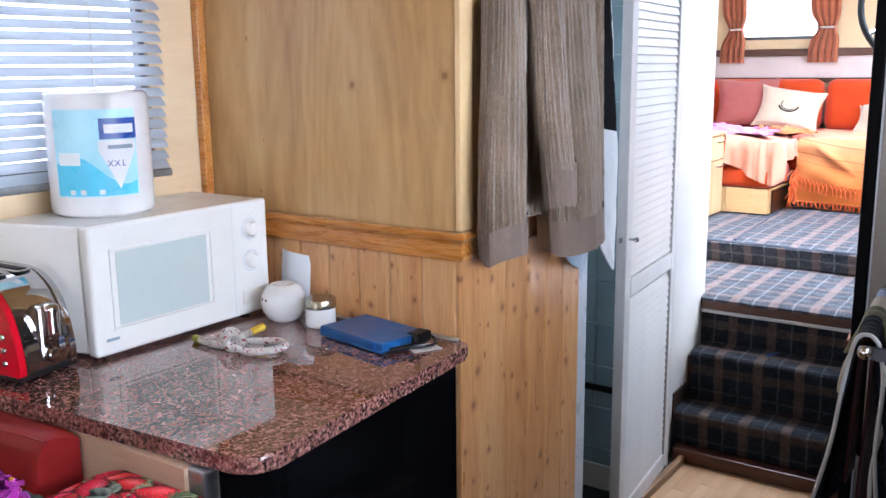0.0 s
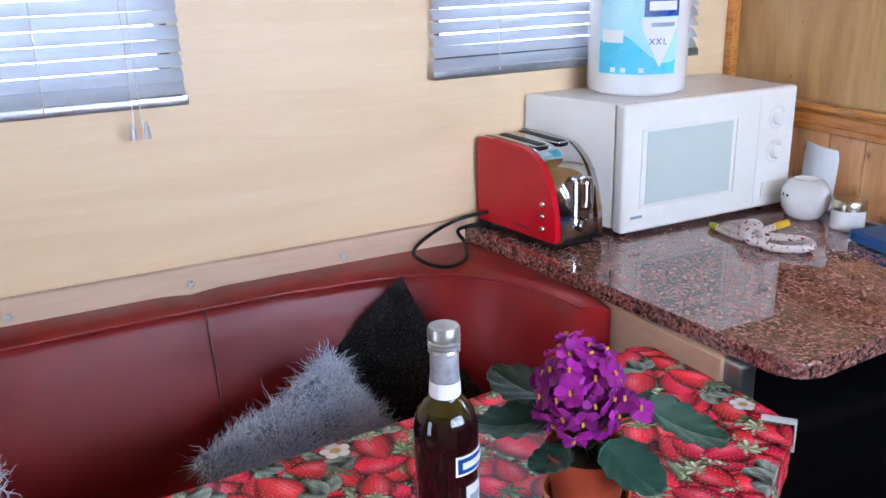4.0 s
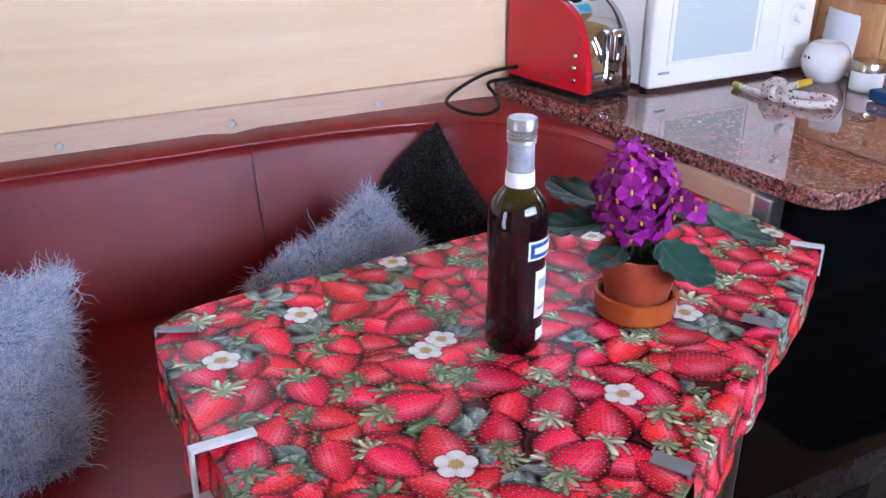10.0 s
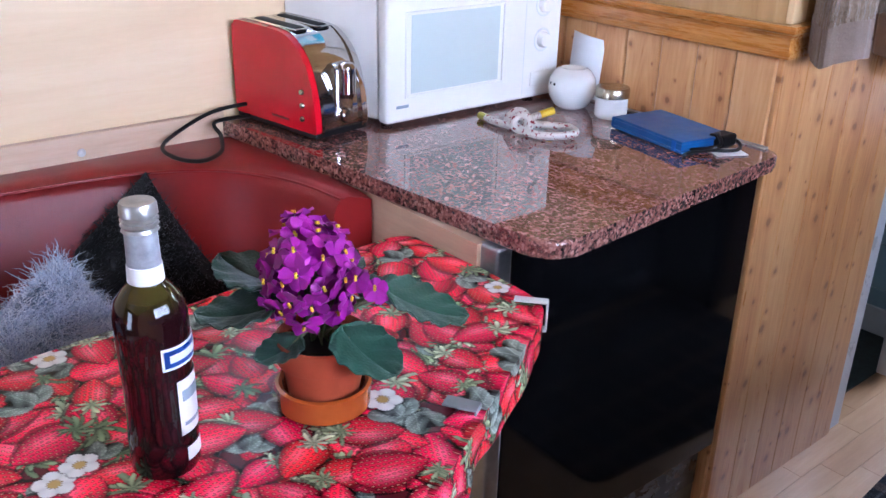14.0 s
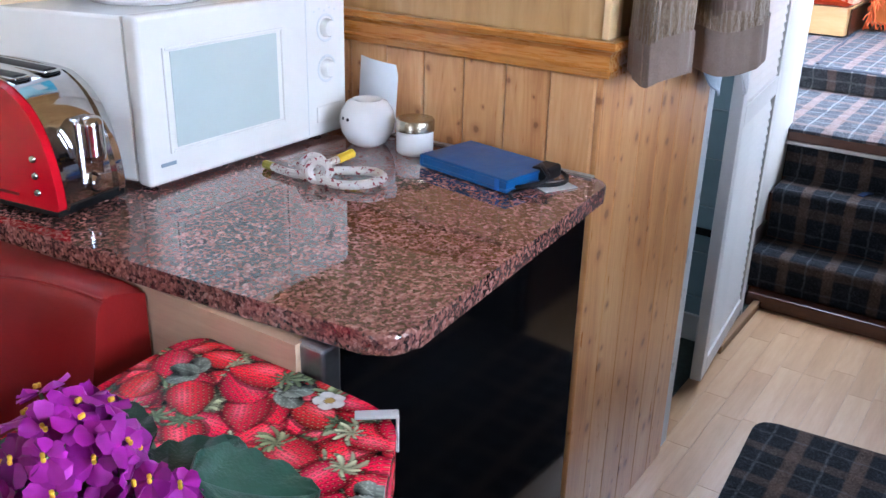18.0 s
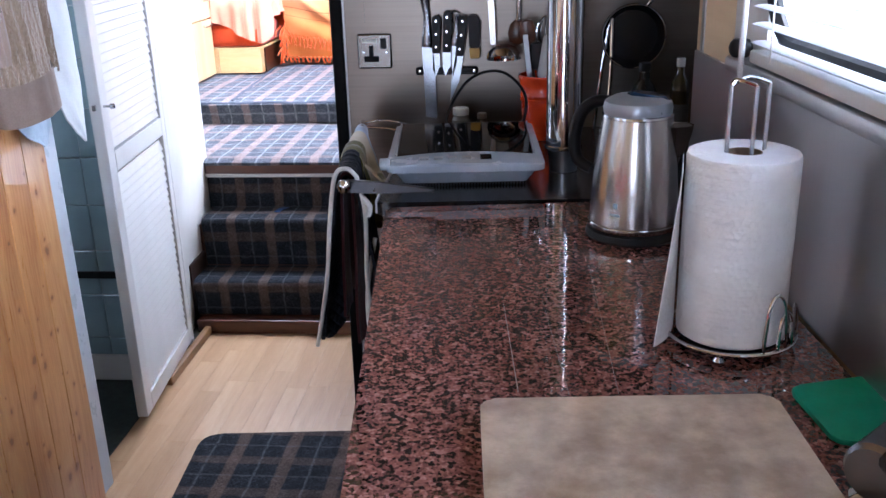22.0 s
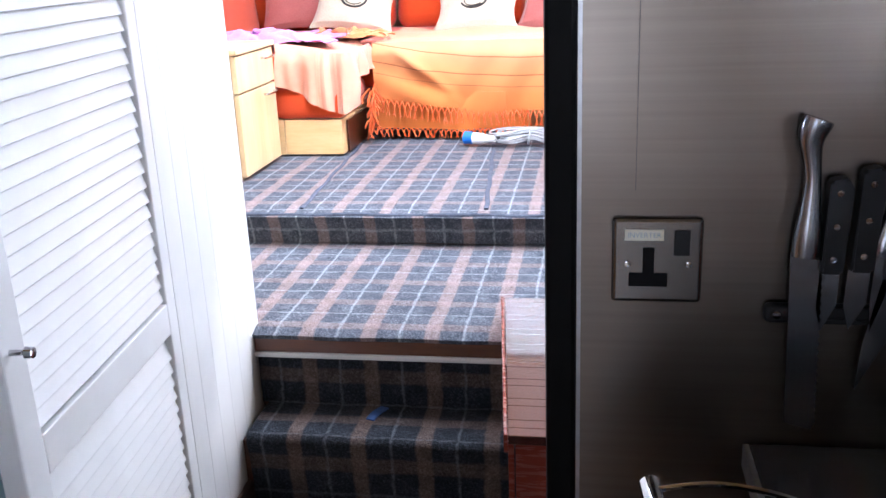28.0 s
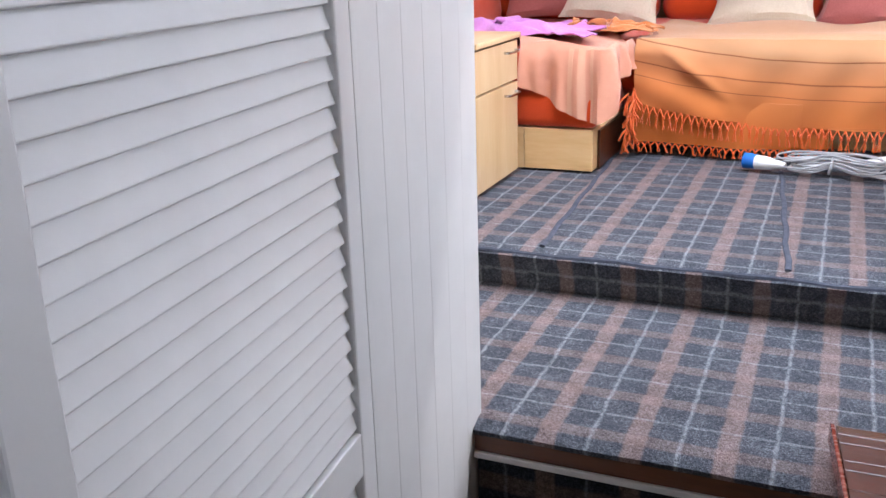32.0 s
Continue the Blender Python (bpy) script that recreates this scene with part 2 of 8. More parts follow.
PLY = wood("faded birch ply", ("ccaf88", "d6bc95", "dec8a5"), (1.0, 0.5, 4.5), 2.4, 0.5, 0, 0.05, 0.06, 0.9, 0.05)
PLY_WARM = wood("varnished ply", ("946a3a", "b08a56", "c4a475"), (3.2, 3.2, 0.5), 2.2, 0.36, 7.0, 0.1, 0.05, 1.2, 0.05, 0.06, 0.5, 0.35)
PINE = wood("varnished knotty pine", ("a2683a", "c08c58", "d2a674"), (9.0, 9.0, 0.8), 3.0, 0.3, 15.0, 0.25, 0.14, 0.6, 0.08, 0.06, 0.3, 1.1)
RAIL_WOOD = wood("varnished pine rail", ("94581f", "b0722f", "c08641"), (0.7, 7.0, 9.0), 4.0, 0.28, 5.0, 0.3, 0.1, 0.6, 0.1, 0.06)
FLOOR_WOOD = wood("pale beech laminate", ("95724e", "a88662", "b99b79"), (9.0, 0.8, 9.0), 3.2, 0.33, 0, 0.1, 0.13, 0.3, 0.03)
BEECH = wood("pale beech board", ("c79a63", "d9b27a", "e4c48f"), (1.2, 1.2, 8.0), 2.5, 0.4, 0, 0.1, 0.1, 0.4, 0.04)
MAPLE = wood("yellow maple veneer", ("c09b68", "cbab7c", "d6bd95"), (5.0, 5.0, 0.8), 2.5, 0.35, 0, 0.2, 0.08, 0.5, 0.03)
GREIGE_PLY = wood("greyed ply edging", ("a98d73", "bfa387", "cfb79d"), (1.0, 0.6, 8.0), 2.5, 0.45, 0, 0.05, 0.1, 0.4, 0.04)
DARK_WOOD = wood("dark stained wood", ("2a130b", "47230f", "5c3219"), (0.8, 7.0, 9.0), 5.0, 0.35, 0, 0.2, 0.2)
LID_WOOD = wood("lacquered mahogany lid", ("2f100b", "401912", "4e231a"), (0.7, 9.0, 6.0), 4.0, 0.12, 0, 1.0, 0.1)
MAHOGANY = wood("red lacquered mahogany", ("521c13", "6a2b1f", "7b392a"), (0.7, 9.0, 6.0), 4.0, 0.27, 0, 0.25, 0.2)
GRANITE = granite()
CARPET = tartan("blue and brown checked carpet", (0.348, 0.211))
CARPET_UPPER = tartan("checked carpet of the upper floor", (0.307, 0.11))
# Darker copy of the checked carpet: dim light painted into its colour.
CARPET_SHADED = tartan("worn stair carpet with shade in its colour", (0.348, 0.211), 0.15, ("0e0f12", "23262b", "4a4d54"), ("332820", "66544a", "8d7a6d"), ("8f9296", 0.26))
WHITE = plain("white gloss paint", "c0bfbc", "cbcac7", 0.38, 0, 5, 0.06, 0.001, wear=0.02)
WHITE_WARM = plain("cream white paint", "ddd5c6", "e8e1d3", 0.4, 0, 4, 0.06)
CEILING = plain("white ceiling panel", "d8d4ca", "e3dfd5", 0.5, 0, 3, 0.05)
# Ceiling stays out of view; brown ply tone picked to cut bounced light.
CEILING_DIM = wood("ply-toned ceiling that dims bounce", ("a88453", "bd9a69", "ccae80"), (4.0, 0.6, 4.0), 2.2, 0.4, 0, 0.05, 0.05, 1.0, 0.05)
BLACK_GLOSS = plain("black gloss panel", "050506", "0a0a0c", 0.07, 0, 9, 0, spec=0.2, wear=0.03)
DARK_GLOSS = plain("smoked mirror panel", "060608", "0b0b0d", 0.015, 0, 9, 0, spec=1.0, wear=0.0)
BLACK = plain("black enamel", "0b0b0c", "131314", 0.28, 0, 20, 0.05)
BLACK_MATT = plain("black plastic", "09090a", "121214", 0.45, 0, 30, 0.1, spec=0.25)
STEEL = steel("brushed steel sheet", "574f48", "857c73", 0.29, (0.6, 0.6, 45))
STEEL_SIDE = steel("brushed steel lining", "b0aeaf", "bfbebf", 0.34, (2, 160, 2))
KETTLE_STEEL = plain("brushed kettle steel", "b0aca9", "bebab7", 0.22, 1.0, 2.5, 0, wear=0.03)
CHROME = plain("polished chrome", "b9b9ba", "cfcfd0", 0.06, 1.0, 30, 0, wear=0.04)
ALU = plain("dull aluminium", "8d8e90", "a5a6a8", 0.33, 1.0, 40, 0.05)
GREY_INK = plain("grey print", "7c8b96", "8e9ca6", 0.4, 0, 12, 0)
GLASS = Mat("window glass", 0.0)
GLASS.set("Transmission Weight", 1.0), GLASS.set("IOR", 1.45)
GLASS = GLASS.m


# ---- mesh making ----
def cube(bm, x0, x1, y0, y1, z0, z1, bevel=0.0, seg=2):
    made = bmesh.ops.create_cube(bm, size=1)["verts"]
    for v in made:
        v.co = Vector((x0 + (v.co.x + 0.5) * (x1 - x0), y0 + (v.co.y + 0.5) * (y1 - y0), z0 + (v.co.z + 0.5) * (z1 - z0)))
    if bevel:
        edges = {e for v in made for e in v.link_edges}
        bmesh.ops.bevel(bm, geom=list(edges), offset=bevel, segments=seg, profile=0.5, affect="EDGES")
    return bm


def box(*a, bevel=0.0, seg=2):
    return cube(bmesh.new(), *a, bevel=bevel, seg=seg)


def lathe(profile, seg=32, bm=None, at=(0, 0, 0)):
    """A turned shape from (radius, height) pairs, closed where the radius is 0."""
    bm = bm or bmesh.new()
    rings = []
    for r, z in profile:
        if r < 1e-6:
            rings.append([bm.verts.new((at[0], at[1], at[2] + z))])
        else:
            rings.append([bm.verts.new((at[0] + r * math.cos(k * math.tau / seg), at[1] + r * math.sin(k * math.tau / seg), at[2] + z)) for k in range(seg)])
    for a, b in zip(rings, rings[1:]):
        for k in range(seg):
            j = (k + 1) % seg
            quad = [a[k % len(a)], a[j % len(a)], b[j % len(b)], b[k % len(b)]]
            some = list(dict.fromkeys(quad))
            if len(some) > 2:
                bm.faces.new(some)
    return bm


def spline(pts, steps=6, closed=False):
    """Points along a smooth line through pts."""
    pts = [Vector(p) for p in pts]
    n, out = len(pts), []
    for i in range(n if closed else n - 1):
        p0, p1, p2, p3 = (pts[(i + k) % n] if closed else pts[min(max(i + k, 0), n - 1)] for k in (-1, 0, 1, 2))
        for s in range(steps):
            t = s / steps
            out.append(0.5 * (2 * p1 + (p2 - p0) * t + (2 * p0 - 5 * p1 + 4 * p2 - p3) * t * t + (3 * p1 - p0 - 3 * p2 + p3) * t ** 3))
    return out if closed else out + [pts[-1]]


def tube(pts, r, seg=8, bm=None, closed=False, ends=True):
    """A round bar along pts; r is one radius or one for each point."""
    bm = bm or bmesh.new()
    pts = [Vector(p) for p in pts]
    n, rings, up = len(pts), [], None
    for i, p in enumerate(pts):
        way = (pts[(i + 1) % n] - pts[i - 1]) if closed else pts[min(i + 1, n - 1)] - pts[max(i - 1, 0)]
        way.normalize()
        if up is None:
            up = way.orthogonal().normalized()
        up = (up - way * up.dot(way)).normalized()
        side, rad = way.cross(up), (r[i] if isinstance(r, (list, tuple)) else r)
        rings.append([bm.verts.new(p + rad * (up * math.cos(k * math.tau / seg) + side * math.sin(k * math.tau / seg))) for k in range(seg)])
    for a, b in zip(rings, rings[1:] + (rings[:1] if closed else [])):
        for k in range(seg):
            bm.faces.new((a[k], a[(k + 1) % seg], b[(k + 1) % seg], b[k]))
    if ends and not closed:
        bm.faces.new(rings[0][::-1]), bm.faces.new(rings[-1])
    return bm


def sheet(f, nu, nv, thick=0.0, bm=None):
    """A surface f(u, v) over the unit square, given a back where it has thickness."""
    bm = bm or bmesh.new()
    grid = [[bm.verts.new(f(i / nu, j / nv)) for j in range(nv + 1)] for i in range(nu + 1)]
    faces = [bm.faces.new((grid[i][j], grid[i + 1][j], grid[i + 1][j + 1], grid[i][j + 1])) for i in range(nu) for j in range(nv)]
    if thick:
        bmesh.ops.recalc_face_normals(bm, faces=faces)
        bm.normal_update()
        back = [[bm.verts.new(v.co - v.normal * thick) for v in row] for row in grid]
        for i in range(nu):
            for j in range(nv):
                bm.faces.new((back[i][j], back[i][j + 1], back[i + 1][j + 1], back[i + 1][j]))
        for i in range(nu):
            for j in (0, nv):
                bm.faces.new((grid[i][j], grid[i + 1][j], back[i + 1][j], back[i][j]))
        for j in range(nv):
            for i in (0, nu):
                bm.faces.new((grid[i][j], grid[i][j + 1], back[i][j + 1], back[i][j]))
    return bm


def slab(outline, z0, z1, bevel=0.0, seg=2, bm=None):
    """A flat piece with the given outline (x, y), counter-clockwise."""
    bm = bm or bmesh.new()
    low = [bm.verts.new((x, y, z0)) for x, y in outline]
    high = [bm.verts.new((x, y, z1)) for x, y in outline]
    n = len(low)
    bottom, top = bm.faces.new(low[::-1]), bm.faces.new(high)
    for k in range(n):
        bm.faces.new((low[k], low[(k + 1) % n], high[(k + 1) % n], high[k]))
    if bevel:
        bmesh.ops.bevel(bm, geom=list(top.edges) + list(bottom.edges), offset=bevel, segments=seg, profile=0.5, affect="EDGES")
    return bm


def rounded(pts, radius, steps=5):
    """An outline with its corners rounded."""
    out, n = [], len(pts)
    for i in range(n):
        p, a, b = Vector(pts[i]), Vector(pts[i - 1]), Vector(pts[(i + 1) % n])
        ra = radius[i] if isinstance(radius, (list, tuple)) else radius
        s, e = p + (a - p).normalized() * ra, p + (b - p).normalized() * ra
        for k in range(steps + 1):
            t = k / steps
            out.append(tuple((1 - t) ** 2 * s + 2 * t * (1 - t) * p + t * t * e))
    return out


def pillow(w, h, d, n=14, pinch=0.12, seed=0, bumps=0.006):
    """A stuffed cushion lying flat round the origin, with drawn-out corners."""
    bm = bmesh.new()
    top = {}
    for side in (1, -1):
        for i in range(n + 1):
            for j in range(n + 1):
                u, v = 2 * i / n - 1, 2 * j / n - 1
                if side < 0 and (abs(u) == 1 or abs(v) == 1):
                    continue
                full = (max(0, (1 - u * u) * (1 - v * v))) ** 0.42
                k = 1 - pinch * (1 - abs(v) ** 2) * abs(u) ** 2, 1 - pinch * (1 - abs(u) ** 2) * abs(v) ** 2
                wrinkle = bumps * noise.noise(Vector((u * 3, v * 3, seed + side)))
                top[side, i, j] = bm.verts.new((u * w / 2 * k[0], v * h / 2 * k[1], side * (d / 2 * full) + wrinkle * (full > 0)))
    for side in (1, -1):
        for i in range(n):
            for j in range(n):
                q = [top.get((side, a, b)) or top[1, a, b] for a, b in ((i, j), (i + 1, j), (i + 1, j + 1), (i, j + 1))]
                bm.faces.new(q if side > 0 else q[::-1])
    return bm


def moved(bm, m):
    bmesh.ops.transform(bm, matrix=m, verts=bm.verts)
    return bm


def obj(name, bm, material, smooth=True, angle=35):
    me = bpy.data.meshes.new(name)
    bmesh.ops.recalc_face_normals(bm, faces=bm.faces)
    if smooth:
        for f in bm.faces:
            f.smooth = True
        for e in bm.edges:
            if len(e.link_faces) == 2:
                a, b = (f.calc_area() for f in e.link_faces)
                if e.calc_face_angle(0) > radians(angle) or (len(bm.faces) < 400 and e.calc_face_angle(0) > 0.05 and max(a, b) > 6 * min(a, b)):
                    e.smooth = False
    bm.to_mesh(me)
    bm.free()
    me.materials.append(material)
    return new(name, me)


def part(name, bm, material, parent, label="", smooth=True):
    ob = obj(name, bm, material, smooth)
    ob.parent = parent
    return tagged(ob, label)


def thing(name, label, category, at=(0, 0, 0), turn=(0, 0, 0), group="", kind=""):
    ob = new(name)
    ob.matrix_world = pose(*at, *turn)
    return tagged(ob, label, category, group, kind)


def setting(name, bm, material, label, category, smooth=False):
    return tagged(obj(name, bm, material, smooth), label, category, kind="structure")


def words(text, size, m, material, parent, name="lettering", spread=1.0, depth=0.0004):
    """Letters of the built-in font as a mesh."""
    cu = bpy.data.curves.new(name, "FONT")
    cu.body, cu.size, cu.extrude, cu.space_character, cu.align_x, cu.align_y = text, size, depth, spread, "CENTER", "CENTER"
    tmp = bpy.data.objects.new(name, cu)
    me = bpy.data.meshes.new_from_object(tmp)
    bpy.data.objects.remove(tmp)
    me.transform(m)
    me.materials.append(material)
    ob = new(name, me)
    ob.parent = parent
    return ob

# ---- the hull: walls, openings, ceiling, floor ----
def wall_x(name, x0, x1, y0, y1, z0, z1, holes, material, label):
    """A wall across x with openings (ya, yb, za, zb) right through it, in order of y."""
    bm, y = bmesh.new(), y0
    for ya, yb, za, zb in holes:
        if ya > y:
            cube(bm, x0, x1, y, ya, z0, z1)
        cube(bm, x0, x1, ya, yb, z0, za), cube(bm, x0, x1, ya, yb, zb, z1)
        y = yb
    cube(bm, x0, x1, y, y1, z0, z1)
    return setting(name, bm, material, label, "wall")


def wall_y(name, y0, y1, x0, x1, z0, z1, holes, material, label):
    bm, x = bmesh.new(), x0
    for xa, xb, za, zb in holes:
        if xa > x:
            cube(bm, x, xa, y0, y1, z0, z1)
        cube(bm, xa, xb, y0, y1, z0, za), cube(bm, xa, xb, y0, y1, zb, z1)
        x = xb
    cube(bm, x, x1, y0, y1, z0, z1)
    return setting(name, bm, material, label, "wall")


wall_x("wall_left", -1.40, -1.34, -1.8, 2.42, 0, 2.0, [(0.36, 1.075, 1.245, 1.72), (1.60, 2.26, 1.245, 1.72)], PLY, "pale birch ply hull side with two blinded windows")
# the hull narrows towards the stern: the sink side runs at a slant
SINK_SIDE = pose(0.269, 2.649, 0, 0, 0, 5.5)
lean = bmesh.new()
for ya, yb, za, zb in ((-4.6, -1.80, 0, 2.0), (-1.80, -0.175, 0, 1.198), (-1.80, -0.175, 1.80, 2.0), (-0.175, 0.03, 0, 2.0)):
    cube(lean, 0.575, 0.635, ya, yb, za, zb)
setting("wall_right", moved(lean, SINK_SIDE), PLY, "pale ply hull side above the sink with a wide window", "wall")
splash = bmesh.new()
cube(splash, 0.570, 0.5745, -2.4, 0.025, 0.901, 1.172)
setting("splashback", moved(splash, SINK_SIDE), STEEL_SIDE, "brushed steel splashback along the worktop", "wall")
setting("wall_alcove", box(1.0, 1.05, 2.716, 3.36, 0, 2.0), STEEL_SIDE, "steel-lined side of the stove alcove", "wall")
setting("wall_alcove_return", box(0.84, 1.05, 2.69, 2.715, 0, 2.0), STEEL_SIDE, "narrow return beside the stove", "wall")
# Unseen closing wall; its opening is added to let the fill lamp in.
wall_y("wall_bow", -1.86, -1.8, -1.40, 1.45, 0, 2.0, [(-0.55, 0.15, 0.2, 1.75)], PLY, "pale ply bulkhead behind the galley with an added opening for fill light")
setting("bulkhead_ply", box(-1.34, -0.562, 2.418, 2.46, 1.132, 2.0), PLY_WARM, "varnished ply upper bulkhead above the worktop", "wall")
setting("bulkhead_core", box(-1.34, -0.575, 2.425, 2.455, 0, 1.08), PINE, "core of the boarded bulkhead", "wall")
setting("bulkhead_side_ply", box(-0.592, -0.562, 2.462, 2.98, 1.132, 2.0), PLY_WARM, "varnished ply above the boarding beside the bathroom", "wall")
setting("bulkhead_side_core", box(-0.60, -0.577, 2.462, 2.98, 0, 1.12), PINE, "core of the boarded partition", "wall")
setting("wall_boarded", box(-0.745, -0.718, 3.90, 4.40, 0, 2.0), WHITE, "white boarded partition beside the steps", "wall")
setting("wall_wheelhouse_front", box(-1.72, -0.745, 4.38, 4.42, 0, 2.05), WHITE_WARM, "cream partition closing the wheelhouse", "wall")
setting("wall_lintel", box(-0.63, -0.58, 2.98, 3.90, 1.93, 2.0), WHITE, "white lintel over the bathroom door", "wall")
# bathroom behind the door
# The small hole is added, out of view, for the bathroom's fill lamp.
wall_x("bathroom_wall", -1.40, -1.36, 2.42, 4.38, 0, 2.0, [(3.1, 3.4, 1.3, 1.6)], plain("grey blue paint", "8fa3a8", "9bafb3", 0.25, 0, 4, 0.03), "grey-blue bathroom wall with an added unseen opening")
BATH = plain("grey blue tile", "7f959b", "8fa5aa", 0.2, 0, 4, 0.03)
setting("bathroom_wall_far", box(-1.36, -0.665, 3.632, 3.66, 0, 2.0), plain("tile grout", "a3afb1", "b3bdbf", 0.8), "grey-blue tiled end wall of the bathroom", "wall")
setting("bathroom_skirting", box(-1.36, -0.666, 3.615, 3.628, 0.004, 0.095, bevel=0.003), WHITE, "white skirting in the bathroom", "baseboard")
setting("bathroom_strip", box(-1.36, -0.666, 3.612, 3.623, 0.365, 0.388, bevel=0.003), BLACK_MATT, "dark strip on the bathroom tiles", "trim")
setting("bathroom_wall_near", box(-1.36, -0.60, 2.462, 2.50, 0, 2.0), WHITE, "white near wall of the bathroom", "wall")

# steel bulkhead behind the stove
setting("bulkhead_steel", box(0.066, 1.0, 3.33, 3.36, 0, 2.0), STEEL, "brushed steel bulkhead behind the stove", "wall")
setting("bulkhead_trim", box(0.044, 0.075, 3.320, 3.372, 0, 2.0, bevel=0.005), plain("black rubber trim", "030303", "060606", 0.5, 0, 8, 0, spec=0.08), "black edge trim of the steel bulkhead", "trim")
setting("bulkhead_edge", box(0.0755, 0.0795, 3.3245, 3.3295, 0, 2.0), ALU, "bright steel edge beside the black trim", "trim")
setting("wall_right_locker", box(0.075, 0.11, 3.362, 5.2, 0, 0.54), DARK_WOOD, "dark side of the locker below the deck", "wall")
setting("wall_right_stair", box(0.99, 1.04, 3.362, 5.2, 0, 2.0), WHITE_WARM, "cream side wall beside the steps", "wall")

# wheelhouse: low sides and long windows
wall_x("wall_wheelhouse_left", -1.76, -1.70, 4.42, 7.30, 0, 2.1, [(4.75, 5.75, 1.35, 1.95), (5.95, 7.05, 1.5, 1.95)], WHITE_WARM, "cream wheelhouse side with long windows")
wall_x("wall_wheelhouse_right", 1.04, 1.10, 4.42, 7.30, 0, 2.1, [(4.60, 5.75, 0.70, 1.98), (5.95, 7.05, 1.5, 1.95)], WHITE_WARM, "cream wheelhouse side with a side door and window")
wall_y("wall_stern", 7.24, 7.30, -1.70, 1.04, 0, 2.1, [(-1.54, -0.98, 1.62, 2.07), (-0.42, 0.55, 1.62, 2.07)], plain("cream gold paint", "d6bd8f", "e0caa0", 0.45, 0, 4, 0.05), "cream stern wall with two curtained windows")

# ceilings
setting("ceiling", box(-1.40, 1.45, -1.86, 4.42, 2.0, 2.05), CEILING_DIM, "unseen galley ceiling, ply brown to dim bounced light", "ceiling")
cb = bmesh.new()
for a in ((-1.76, 1.10, 4.42, 4.70), (-1.76, 1.10, 5.75, 7.30), (-1.76, -1.05, 4.70, 5.75), (0.75, 1.10, 4.70, 5.75)):
    cube(cb, *a, 2.1, 2.15)
setting("ceiling_wheelhouse", cb, CEILING, "white wheelhouse roof with an open hatch", "ceiling")

# floors
setting("floor", box(-1.40, 1.45, -1.86, 4.40, -0.06, -0.006), FLOOR_WOOD, "pale beech laminate floor", "floor")
setting("bathroom_floor", box(-1.36, -0.64, 2.46, 4.38, -0.005, 0.004), plain("dark bathroom mat", "1b2220", "2b3431", 0.9, 0, 40, 0.4, 0.003), "dark bathroom floor", "floor")
setting("landing_core", box(-0.745, 1.04, 4.385, 5.06, 0.0, 0.545), DARK_WOOD, "dark wood base of the wheelhouse landing", "floor")
setting("upper_floor_core", box(-1.70, 1.04, 5.065, 7.24, 0.0, 0.64), DARK_WOOD, "raised base of the wheelhouse floor", "floor")
setting("landing_core_left", box(-1.70, -0.747, 4.42, 5.06, 0.0, 0.545), DARK_WOOD, "dark base beside the landing", "floor")


def carpet_sheet(x0, x1, y0, y1, z, bump=0.004, nx=40, ny=24, edge=0.012):
    """Carpet laid loose: softly uneven, with a rounded front."""
    def f(u, v):
        x, y = x0 + (x1 - x0) * u, y0 + (y1 - y0) * v
        h = z + bump * noise.noise(Vector((x * 5, y * 5, z * 9)))
        if v < 0.06:
            h -= edge * (1 - v / 0.06) ** 2
        return Vector((x, y, h))
    return sheet(f, nx, ny, 0.012)


setting("landing_carpet", carpet_sheet(-1.69, 1.03, 4.358, 5.045, 0.563), CARPET, "blue and brown checked carpet on the landing", "carpet", True)
setting("upper_riser_carpet", sheet(lambda u, v: Vector((-1.69 + 2.72 * u, 5.046 - 0.028 * v * v - 0.003 * noise.noise(Vector((u * 20, v * 4, 5))), 0.566 + 0.09 * v)), 60, 8, 0.008), CARPET, "dark checked carpet on the low riser", "carpet", True)
setting("upper_carpet", carpet_sheet(-1.69, 1.03, 5.022, 7.23, 0.66, 0.004, 60, 50), CARPET_UPPER, "blue and brown checked carpet on the wheelhouse floor", "carpet", True)


def roll_over(x0, x1, y_nose, z_top, y_back, z_low, material, label, r=0.022):
    """A carpeted step: tread, rounded nose and riser in one worn sheet."""
    prof = [(y_back, z_top)] + [(y_nose + r + (y_back - y_nose - r) * k / 5, z_top) for k in (4, 3, 2, 1, 0)]
    prof += [(y_nose + r - r * math.sin(a), z_top - r + r * math.cos(a)) for a in (0.4, 0.8, 1.2, 1.57)]
    prof += [(y_nose + 0.006 + 0.012 * k / 5, z_top - r - (z_top - r - z_low) * k / 5) for k in range(1, 6)]

    def f(u, v):
        y, z = prof[round(v * (len(prof) - 1))]
        x = x0 + (x1 - x0) * u
        w = 0.004 * noise.noise(Vector((x * 7, y * 9, z * 9)))
        return Vector((x, y - w, z + w))
    return setting("step_carpet", sheet(f, 36, len(prof) - 1, 0.01), material, label, "carpet", True)


setting("step_core", box(-0.703, 0.06, 4.225, 4.384, 0.0, 0.345), DARK_WOOD, "dark wood core of the upper step", "step")
setting("step_core_low", box(-0.68, 0.06, 4.07, 4.224, 0.0, 0.155), DARK_WOOD, "dark wood core of the lower step", "step")
roll_over(-0.684, 0.0, 4.050, 0.182, 4.225, 0.045, CARPET_SHADED, "worn checked carpet on the lower step, shade in its colour")
roll_over(-0.684, 0.0, 4.205, 0.372, 4.372, 0.185, CARPET_SHADED, "worn checked carpet on the upper step, shade in its colour")
